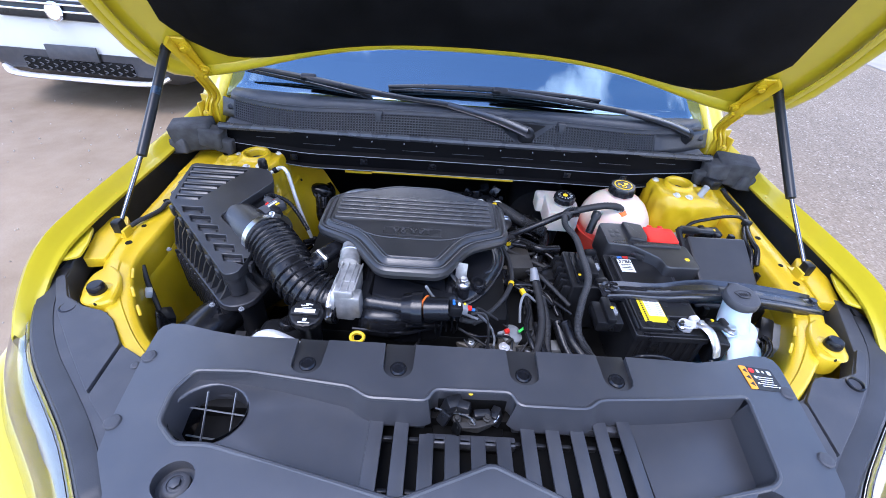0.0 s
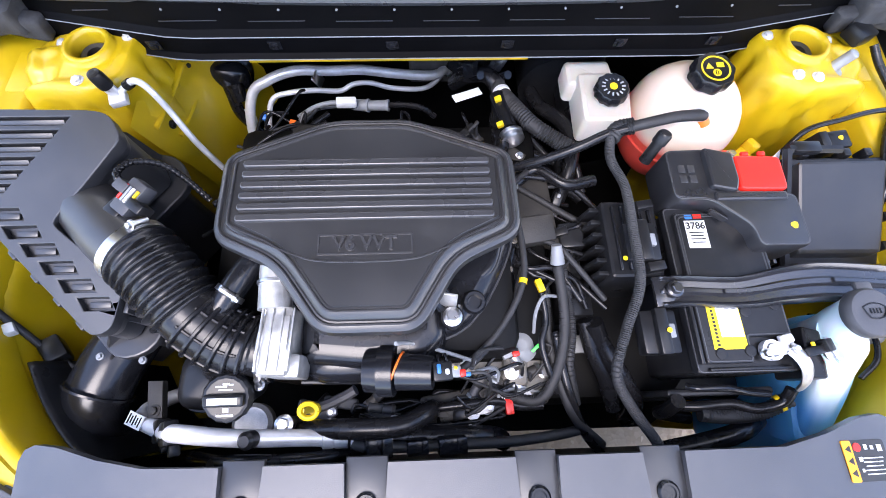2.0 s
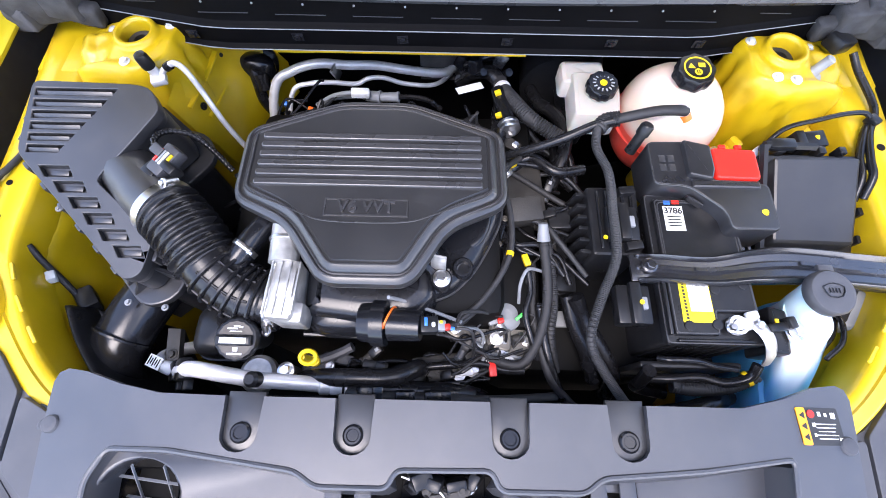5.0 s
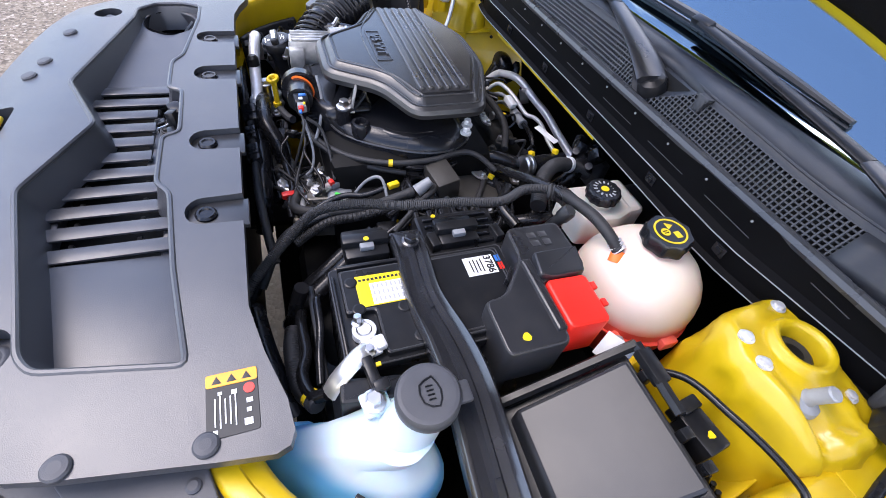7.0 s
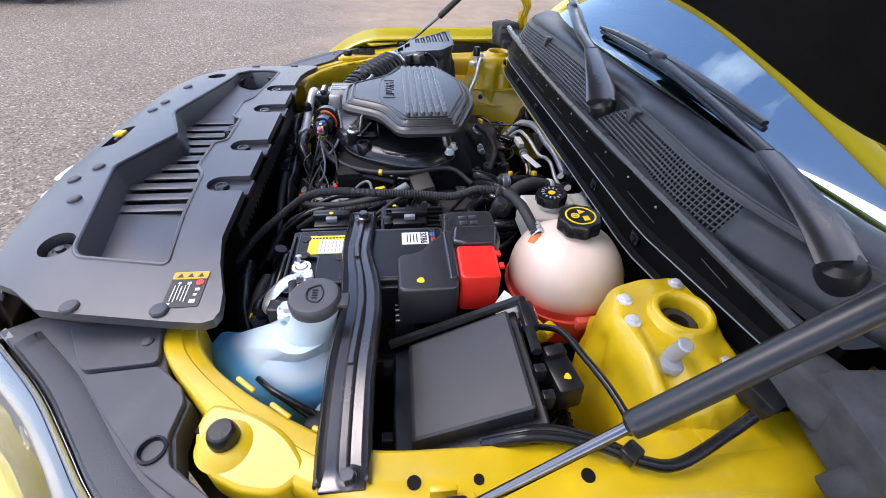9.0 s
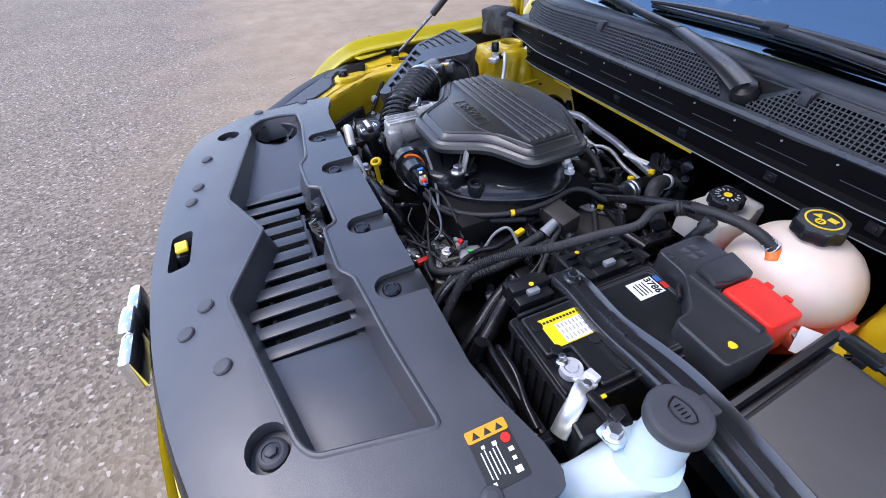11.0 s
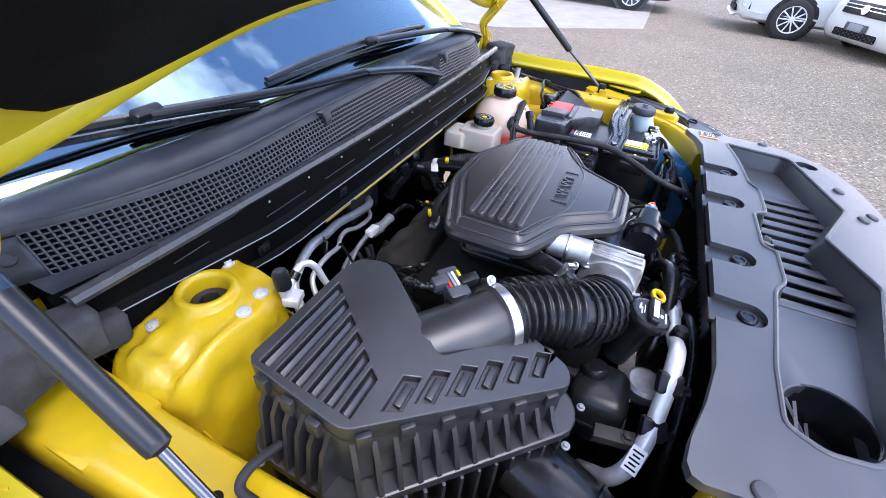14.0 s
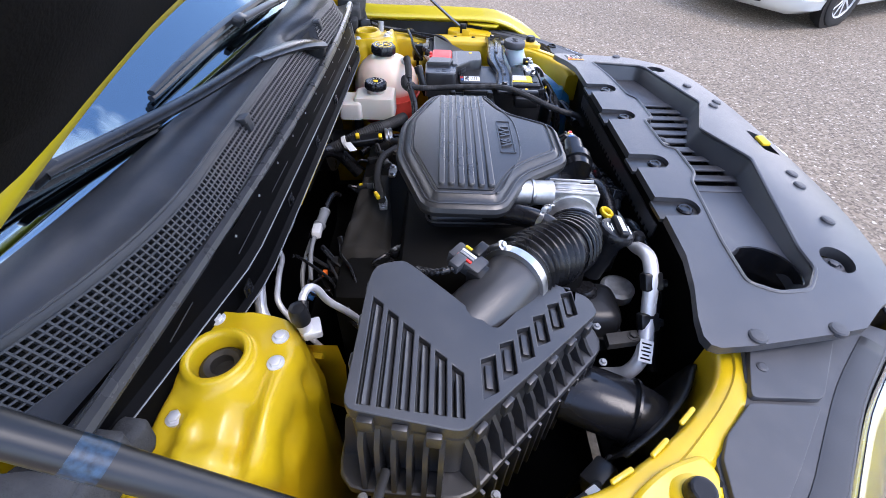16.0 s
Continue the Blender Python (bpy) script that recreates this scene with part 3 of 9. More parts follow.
        z -= 0.008 * bulge(u, -0.02, 0.012) * ease(-v, 0.075, 0.10)
        return z + 0.0012 * math.sin(61 * u + 37 * v) + 0.001 * math.sin(83 * v - 41 * u)
    bm = BM()
    NA = 88
    rings = [[] for _ in range(26)]
    for k in range(NA):
        a = 2 * math.pi * k / NA
        c, q = math.cos(a), math.sin(a)
        # outline of the pressing, wider to the front
        ex, ey = (0.150 if c > 0 else 0.080), (0.074 if q > 0 else 0.094)
        reach = 1 / ((abs(c / ex) ** 2.9 + abs(q / ey) ** 2.9) ** (1 / 2.9))
        reach *= 1 + 0.022 * math.sin(7 * a + 0.4) + 0.014 * math.sin(11 * a + 2.0)
        col = [(0.029, 0.98), (0.031, 1.060), (0.034, 1.069), (0.040, 1.070), (0.043, 1.066), (0.045, 1.058)]
        for j in range(1, 14):
            r = 0.045 + (reach - 0.045) * j / 13
            z = tower_top(r * c, r * q)
            z = z + (1.057 - z) * (1 - ease(r, 0.045, 0.062))
            z -= 0.010 * ease(j, 10.5, 13) ** 2
            col.append((r, z))
        zr = col[-1][1]
        fold = 0.006 * math.sin(9 * a + 1.0) + 0.004 * math.sin(17 * a)
        col += [(reach + 0.004, zr - 0.010), (reach + 0.006 + fold * 0.5, zr - 0.028), (reach + 0.004 + fold, zr - 0.06), (reach + 0.012 - fold * 0.6, zr - 0.075), (reach + 0.014 + fold, zr - 0.13), (reach + 0.016, 0.82), (reach + 0.02, 0.5)]
        for row, (r, z) in zip(rings, col):
            row.append((s * (T[0] + r * c), T[1] + r * q, z))
    loft(bm, rings, False, False)
    part("suspension_tower", bm, PAINT_IN, car, "pressed yellow suspension tower with an open top", sharp=80)
    bm = BM()
    lathe(bm, [(0.0285, 1.020), (0.0285, 1.042), (0.022, 1.047), (0.015, 1.044), (0.015, 1.03), (0.008, 1.031)], (s * T[0], T[1], 0))
    part("strut_mount", bm, BROWNED, car)
    for du, dv in ((-0.034, -0.070), (0.004, -0.074), (-0.063, 0.026), (0.070, 0.030)):
        x, y, z = T[0] + du, T[1] + dv, tower_top(du, dv)
        bm = BM()
        bolt(bm, (s * x, y, z), 0.0075, 0.007)
        part("tower_nut", bm, ALU, car)
    # flap and pressed ledge behind the tower
    bm = BM()
    box(bm, (s * 0.85, 1.30, 1.0), (0.10, 0.22, 0.012), bev=0.004)
    part("rear_ledge", bm, PAINT_IN, car)

for s in (-1, 1):
    apron(s)

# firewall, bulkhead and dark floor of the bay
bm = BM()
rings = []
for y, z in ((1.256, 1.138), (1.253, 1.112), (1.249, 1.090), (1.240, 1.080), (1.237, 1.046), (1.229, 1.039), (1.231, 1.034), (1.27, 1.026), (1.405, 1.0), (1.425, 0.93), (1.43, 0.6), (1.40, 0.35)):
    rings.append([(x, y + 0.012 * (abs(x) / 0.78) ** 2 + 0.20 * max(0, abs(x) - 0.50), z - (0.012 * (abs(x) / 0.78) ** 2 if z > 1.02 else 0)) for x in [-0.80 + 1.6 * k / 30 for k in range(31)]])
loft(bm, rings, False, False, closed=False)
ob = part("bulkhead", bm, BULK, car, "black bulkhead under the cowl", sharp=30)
# paler bars stand in for the highlights on the slit edges
for k in range(9):
    x = -0.62 + k * 0.155
    bm = BM()
    box(bm, (x, 1.2505 + 0.012 * (abs(x) / 0.78) ** 2 + 0.20 * max(0, abs(x) - 0.50), 1.103), (0.10, 0.0010, 0.0012))
    part("bulkhead_slit", bm, PANEL, car)
# pale beads paint the thin highlights along two edges of the bulkhead
for y, z, dz in ((1.2290, 1.0385, 0.012), (1.2402, 1.0800, 0.012)):
    bm = BM()
    tube(bm, [(x, y + 0.012 * (abs(x) / 0.78) ** 2 + 0.20 * max(0, abs(x) - 0.50) - 0.0012, z - dz * (abs(x) / 0.78) ** 2) for x in [-0.78 + 1.56 * k / 30 for k in range(31)]], 0.0011, 5, per=1)
    part("edge_line", bm, GREYP, car, "pale bead drawn as the highlight on the bulkhead's edge")
for x in (-0.545, -0.325, -0.109, 0.106, 0.320, 0.500):
    bm = BM()
    back = 0.012 * (abs(x) / 0.78) ** 2
    box(bm, (x, 1.2375 + back, 1.061), (0.024, 0.004, 0.020), (4, 0, 0), 0.0015)
    box(bm, (x, 1.2345 + back, 1.061), (0.012, 0.006, 0.012), (4, 0, 0), 0.0015)
    part("push_pin", bm, GLOSSY, car)
for x in [-0.7 + 0.1 * k for k in range(15)]:
    bm = BM()
    lathe(bm, [(0.0022, 0), (0.002, 0.002)], (x, 1.2540 + 0.012 * (abs(x) / 0.78) ** 2 + 0.20 * max(0, abs(x) - 0.50), 1.124), (0, -1, 0), n=8)
    part("seal_stud", bm, GREYP, car)
for x, y, z, w, h in ((-0.075, 1.2315, 1.0325, 0.45, 0.006), (-0.345, 1.240, 1.026, 0.085, 0.012)):
    bm = BM()
    box(bm, (x, y, z), (w, 0.002, h), bev=0.0008)
    part("paint_strip", bm, PAINT_IN, car, "strip of bare yellow bodywork")
# floor, radiator and shroud: the deep bay's shade is put into their colour
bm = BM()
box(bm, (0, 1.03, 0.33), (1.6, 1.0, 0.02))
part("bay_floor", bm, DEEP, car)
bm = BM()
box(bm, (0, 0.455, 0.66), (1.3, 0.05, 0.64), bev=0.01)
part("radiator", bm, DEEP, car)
# plate added to hide the ground beside the radiator
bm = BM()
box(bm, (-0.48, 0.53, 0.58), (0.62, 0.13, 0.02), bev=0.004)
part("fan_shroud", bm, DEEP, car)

# wheels
def wheel(parent, x, y, r, w, s, rimmat=ALU):
    bm = BM()
    lathe(bm, [(r * 0.66, -w / 2), (r * 0.9, -w / 2), (r * 0.98, -w * 0.36), (r, -w * 0.2), (r, w * 0.2), (r * 0.98, w * 0.36), (r * 0.9, w / 2), (r * 0.66, w / 2)], (x, y, r), (s, 0, 0), 40)
    t = part("wheel", bm, TYRE, parent, "black tyre on an alloy rim")
    bm = BM()
    lathe(bm, [(r * 0.68, w * 0.40), (r * 0.66, w * 0.46), (r * 0.60, w * 0.40), (r * 0.60, w * 0.1)], (x, y, r), (s, 0, 0), 40)
    lathe(bm, [(r * 0.16, w * 0.2), (r * 0.15, w * 0.42), (r * 0.1, w * 0.45)], (x, y, r), (s, 0, 0), 20)
    for k in range(10):
        a = 2 * math.pi * k / 10
        c = Vector((x + s * w * 0.36, y + math.cos(a) * r * 0.37, r + math.sin(a) * r * 0.37))
        box(bm, c, (w * 0.12, r * 0.5, r * 0.085), (math.degrees(a), 0, 0), 0.006)
    part("rim", bm, rimmat, t)
for s in (-1, 1):
    for y in (1.15, 4.0):
        wheel(car, s * 0.9, y, 0.36, 0.24, s)

# bumper, grille and lamps at the nose
bm = BM()
rings = []
BUMP = [(0.0, 0.100), (0.15, 0.110), (0.30, 0.138), (0.42, 0.168), (0.540, 0.222), (0.600, 0.275), (0.673, 0.357), (0.754, 0.432), (0.815, 0.488), (0.872, 0.555), (0.918, 0.632), (0.945, 0.72)]
half = smooth_path([(*q, 0) for q in BUMP], 3)
for z, o in ((0.874, -0.02), (0.874, 0.045), (0.866, 0.064), (0.83, 0.076), (0.78, 0.082), (0.70, 0.090), (0.58, 0.095), (0.46, 0.085), (0.34, 0.05), (0.26, 0.02)):
    row = []
    for i, p in enumerate(half):
        a, b = half[max(i - 1, 0)], half[min(i + 1, len(half) - 1)]
        d = Vector((b.y - a.y, -(b.x - a.x))).normalized() if i else Vector((0, -1))
        wide = o + 0.068 * min(1, max(0, (p.x - 0.5) / 0.2)) * min(1, max(0.0, (1.0 - p.x) / 0.12))
        row.append((p.x + d.x * wide, p.y + d.y * wide, z - (0.075 if p.x < 0.5 and z > 0.8 else 0) + 0.012 * i / len(half)))
    rings.append([(-x, y, q) for x, y, q in row[:0:-1]] + row)
loft(bm, rings, False, False, closed=False)
ob = part("bumper", bm, PAINT, car, "glossy yellow bumper")
ob.modifiers.new("thick", "SOLIDIFY").thickness = 0.004
bm = BM()
gx = [-0.52 + 1.04 * k / 26 for k in range(27)]
loft(bm, [[(x, shield_front(x) - o, z) for x in gx] for z, o in ((1.004, -0.012), (0.998, 0.004), (0.97, 0.022), (0.92, 0.035), (0.80, 0.05))], False, False, closed=False)
ob = part("upper_grille", bm, GLOSSY, car, "gloss black grille surround")
ob.modifiers.new("thick", "SOLIDIFY").thickness = 0.004
# plain bright badge at the middle of the nose
bm = BM()
for dx in (-0.052, 0.052):
    box(bm, (0.06 + dx, 0.062, 0.935), (0.095, 0.022, 0.07), bev=0.008)
box(bm, (0.06, 0.060, 0.935), (0.07, 0.024, 0.088), bev=0.008)
part("nose_badge", bm, CHROME, car, "plain bright metal badge")

EDGE = [(0.540, 0.205), (0.600, 0.275), (0.673, 0.357), (0.754, 0.432), (0.815, 0.488), (0.872, 0.555), (0.918, 0.632), (0.945, 0.72)]
def lamp(s):
    e = [(p.x, p.y) for p in smooth_path([(*q, 0) for q in EDGE], 3)]
    bm = BM()
    rings = []
    for o, z in ((0.0, 0.968), (0.012, 0.972), (0.032, 0.962), (0.060, 0.93), (0.088, 0.88), (0.104, 0.82)):
        row = []
        for i, (x, y) in enumerate(e):
            a, b = e[max(i - 1, 0)], e[min(i + 1, len(e) - 1)]
            d = Vector((b[1] - a[1], -(b[0] - a[0]))).normalized()
            row.append((s * (x + d.x * o), y + d.y * o, z + 0.02 * i / len(e)))
        rings.append(row)
    loft(bm, rings, False, False, closed=False)
    lens = part("headlight", bm, LENS, car, "clear headlight lens")
    lens.modifiers.new("thick", "SOLIDIFY").thickness = 0.003
    bm = BM()
    rings = []
    for o, z in ((-0.01, 0.955), (0.012, 0.95), (0.040, 0.91), (0.070, 0.84), (0.09, 0.80)):
        row = []
        for i, (x, y) in enumerate(e):
            a, b = e[max(i - 1, 0)], e[min(i + 1, len(e) - 1)]
            d = Vector((b[1] - a[1], -(b[0] - a[0]))).normalized()
            row.append((s * (x + d.x * o), y + d.y * o, z + 0.02 * i / len(e) + 0.004 * math.sin(i * 1.7)))
        rings.append(row)
    loft(bm, rings, False, False, closed=False)
    part("reflector", bm, GREYP, lens)
    bm = BM()
    lathe(bm, [(0.04, 0), (0.045, 0.01), (0.04, 0.018), (0.02, 0.026)], (s * 0.66, 0.30, 0.87), (s * 0.5, -0.75, 0.2))
    part("projector", bm, CHROME, lens)
for s in (-1, 1):
    lamp(s)

# closing panels over the lamps
def lamp_panel(s):
    e = [(p.x, p.y) for p in smooth_path([(*q, 0) for q in EDGE], 3)]
    def shift(pts):
        """The panel of the other side reaches further back, round the seat of the bonnet stop."""
        if s > 0:
            return mirror(pts, s)
        far = [min(1, max(0, (x - 0.54) / 0.24)) for x, y in pts]
        return mirror([(min(x + 0.055 * f, 0.934), y + 0.075 * f) for (x, y), f in zip(pts, far)], s)
    back = [(0.925, 0.775), (0.895, 0.78), (0.868, 0.70), (0.842, 0.628), (0.80, 0.575), (0.760, 0.560), (0.715, 0.562), (0.660, 0.512), (0.622, 0.494), (0.575, 0.478), (0.555, 0.42), (0.540, 0.33), (0.515, 0.26)]
    lift = lambda x, y: 0.10 * (y - 0.45) if s > 0 else 0.012 + 0.06 * (y - 0.45)
    bm = BM()
    slab(bm, mirror(e, s) + shift(back), 0.950, 0.980, 0.003, zf=lift)
    p = part("lamp_panel", bm, PANEL, car, "dark grey plastic panel over the headlight")
    bm = BM()
    slab(bm, rounded(shift([(0.560, 0.330), (0.648, 0.392), (0.650, 0.498), (0.622, 0.490), (0.572, 0.474)]), 0.012), 0.97, 0.990, 0.0015, lift)
    part("raised_pad", bm, PANEL, p)
    bm = BM()
    slab(bm, rounded(shift([(0.655, 0.398), (0.724, 0.460), (0.804, 0.541), (0.858, 0.620), (0.845, 0.632), (0.800, 0.570), (0.763, 0.554), (0.718, 0.557), (0.694, 0.545), (0.656, 0.502)]), 0.006), 0.97, 0.989, 0.0015, lift)
    part("raised_pad", bm, PANEL, p)
    sx, sy = shift([(0.780, 0.543)])[0]
    bm = BM()
    lathe(bm, [(0.017, -0.004), (0.017, 0.003), (0.014, 0.004), (0.012, 0.000), (0.012, -0.006)], (sx, sy, 0.990 + lift(0.78, 0.543)))
    part("socket", bm, GLOSSY, p)
    bm = BM()
    seam = shift([(0.556, 0.272), (0.62, 0.325), (0.697, 0.390), (0.731, 0.423), (0.815, 0.507), (0.868, 0.59), (0.905, 0.68), (0.915, 0.75)])
    tube(bm, [(x, y, 0.9805 + lift(x, y)) for x, y in seam], 0.0026, 6)
    part("seam", bm, DEEP, p)
    bm = BM()
    rings = []
    for o, h in ((-0.040, -0.004), (-0.038, 0.003), (-0.028, 0.005), (-0.006, 0.004), (0.002, -0.006)):
        row = []
        for i, (x, y) in enumerate(e[2:]):
            a, b = e[max(i + 1, 0)], e[min(i + 3, len(e) - 1)]
            d = Vector((b[1] - a[1], -(b[0] - a[0]))).normalized()
            row.append((s * (x + d.x * o), y + d.y * o, 0.980 + lift(x, y) + h))
        rings.append(row)
    loft(bm, rings, False, False, closed=False)
    ob = part("edge_strip", bm, RUBSEAL, p, "dark grey rubber seal")
    ob.modifiers.new("thick", "SOLIDIFY").thickness = 0.003
    px, py = shift([(0.610, 0.468)])[0]
    bm = BM()
    lathe(bm, [(0.008, -0.004), (0.008, 0.002), (0.005, 0.0035)], (px, py, 0.991 + lift(0.61, 0.468)), n=14)
    part("push_pin", bm, PANEL, p)
for s in (-1, 1):
    lamp_panel(s)

# windscreen, pillars, cabin
def ws_y(x, z):
    return 1.405 + 0.10 * (x / 0.8) ** 2 + (z - 1.195) / math.tan(radians(29))
bm = BM()
rings = [[(x, ws_y(x, z), z - 0.03 * (x / 0.8) ** 4 * 0.5) for x in [-0.83 + 1.66 * k / 24 - 0.0 for k in range(25)]] for z in [1.175, 1.21, 1.26, 1.34, 1.44, 1.54, 1.64]]
loft(bm, rings, False, False, closed=False)
ob = part("windscreen", bm, GLASS, car, "windscreen glass reflecting sky")
m = ob.modifiers.new("thick", "SOLIDIFY")
m.thickness = 0.005
ob.visible_shadow = False
bm = BM()
loft(bm, [[(x, ws_y(x, z) + 0.012, z - 0.012) for x in [-0.82 + 1.64 * k / 16 for k in range(17)]] for z in (1.17, 1.205, 1.235)], False, False, closed=False)
part("glass_border", bm, INK, car, "black border of the windscreen")
bm = BM()
loft(bm, [[(x, y, z) for x in (-0.82, -0.4, 0, 0.4, 0.82)] for y, z in ((1.47, 1.165), (1.7, 1.17), (1.95, 1.16), (2.05, 1.05), (2.1, 0.7))], False, False, closed=False)
part("dashboard", bm, BLACK, car, "black dashboard")
bm = BM()
box(bm, (0, 3.0, 0.55), (1.7, 1.9, 0.3), bev=0.05)
box(bm, (0, 2.9, 0.95), (1.5, 0.5, 0.7), bev=0.08)
part("seat_bank", bm, DEEP, car, "dark seats in the cabin")
for s in (-1, 1):
    bm = BM()
    tube(bm, [(s * 0.890, 1.44, 1.04), (s * 0.880, 1.52, 1.15), (s * 0.85, 1.75, 1.31), (s * 0.80, 2.05, 1.48), (s * 0.74, 2.35, 1.64)], 0.045, 12, flat=0.7)
    part("pillar", bm, PAINT, car)
    bm = BM()
    sill = [(1.9, 0.3), (4.7, 0.35), (4.75, 1.0), (3.4, 1.07), (1.95, 1.07), (1.9, 0.9)]
    loft(bm, [[(s * 0.97, y, z) for y, z in sill], [(s * (1.0 if 0.35 < z < 1.05 else 0.95), y, z) for y, z in sill], [(s * 0.92, y, z) for y, z in sill]])
    d = part("door", bm, PAINT, car, "yellow door")
    bm = BM()
    win = [(2.0, 1.08), (4.4, 1.1), (4.1, 1.5), (2.75, 1.56)]
    loft(bm, [[(s * (0.97 - (z - 1.08) * 0.45), y, z) for y, z in win], [(s * (0.95 - (z - 1.08) * 0.45), y, z) for y, z in win]])
    part("side_window", bm, GLASS, d)
    # door mirror
    bm = BM()
    lathe(bm, [(0.02, -0.10), (0.085, -0.085), (0.105, -0.02), (0.10, 0.04), (0.075, 0.075), (0.02, 0.09)], (0, 0, 0), (1, 0, 0), 20)
    for v in bm.verts:
        v.co.x *= 1.05
        v.co.y *= 0.9
        v.co.z *= 0.85
    bmesh.ops.translate(bm, verts=bm.verts, vec=(s * 1.04, 2.16, 1.205))
    part("door_mirror", bm, PAINT, car, "yellow door mirror")
bm = BM()
loft(bm, [[(x * w, y, z - 0.05 * (x ** 4)) for x in [-1 + 0.2 * k for k in range(11)]] for y, z, w in ((2.27, 1.645, 0.72), (2.6, 1.70, 0.74), (3.4, 1.70, 0.75), (4.1, 1.63, 0.72), (4.5, 1.4, 0.75), (4.72, 1.05, 0.86), (4.75, 0.4, 0.9))], False, False, closed=False)
ob = part("roof", bm, PAINT, car, "yellow roof and tail")
ob.modifiers.new("thick", "SOLIDIFY").thickness = 0.01

# bonnet, propped open
HOOD_A = radians(54)
def hood_at(x, s_, lift=0.0):
    """A point of the bonnet: x across, s_ along it from the hinge line, lift above its crowned underside."""
    c, q = math.cos(HOOD_A), math.sin(HOOD_A)
    lift -= 0.1 * x * x
    return (x, 1.541 - s_ * c + lift * q, 1.126 + s_ * q + lift * c)
def rear_edge(x):
    return float(np.interp(abs(x), (0, 0.2, 0.3, 0.4, 0.5, 0.6, 0.7, 0.8, 0.86, 0.905, 0.94, 0.96), (0.306, 0.305, 0.300, 0.288, 0.269, 0.244, 0.219, 0.203, 0.206, 0.220, 0.252, 0.285)))
def side_x(s_):
    return float(np.interp(s_, (0.2, 0.28, 0.4, 0.55, 0.8, 1.1, 1.3), (0.935, 0.958, 0.982, 0.980, 0.95, 0.84, 0.62)))
def hood_front(x):
    return 1.27 - 0.30 * abs(x) ** 2.2
bm = BM()
def hood_ring(inn, lift):
    out = []
    for k in range(41):
        u = -1 + k / 20
        x = u * (0.955 - inn)
        out.append(hood_at(x, rear_edge(x / (0.955 - inn) * 0.955) + inn, lift))
    for s_ in (0.35, 0.55, 0.75, 0.9):
        out.append(hood_at(side_x(s_) - inn, s_, lift))
    for k in range(21):
        u = 1 - k / 10
        x = u * (0.83 - inn)
        out.append(hood_at(x, hood_front(x) - inn, lift))
    for s_ in (0.9, 0.75, 0.55, 0.35):
        out.append(hood_at(-side_x(s_) + inn, s_, lift))
    return out
loft(bm, [hood_ring(0.045, 0.004), hood_ring(0.034, -0.006), hood_ring(0.018, -0.011), hood_ring(0.005, -0.004), hood_ring(0.0, 0.008), hood_ring(0.004, 0.02), hood_ring(0.03, 0.035), hood_ring(0.2, 0.06)])
hood = part("bonnet", bm, PAINT, car, "open yellow bonnet", sharp=60)
# the felt liner on its underside, with a yellow margin left bare
def liner_ring(inn, lift):
    out = []
    N = 44
    for k in range(N + 1):
        u = -1 + 2 * k / N
        x = u * (0.83 - inn)
        edge = rear_edge(x) + float(np.interp(abs(x), (0, 0.3, 0.5, 0.6, 0.66, 0.72, 0.77, 0.80, 0.84), (0.028, 0.026, 0.028, 0.038, 0.052, 0.078, 0.125, 0.17, 0.26)))
        out.append(hood_at(x, edge + inn, lift))
    for k in range(21):
        u = 1 - k / 10
        x = u * (0.76 - inn)
        out.append(hood_at(x, hood_front(x) - 0.08 - inn, lift))
    return out
bm = BM()
loft(bm, [liner_ring(0.0, 0.002), liner_ring(0.004, -0.010), liner_ring(0.02, -0.016), liner_ring(0.08, -0.020), liner_ring(0.10, -0.030), liner_ring(0.20, -0.034)])
part("bonnet_liner", bm, FELT, hood, "black felt liner under the bonnet", sharp=60)
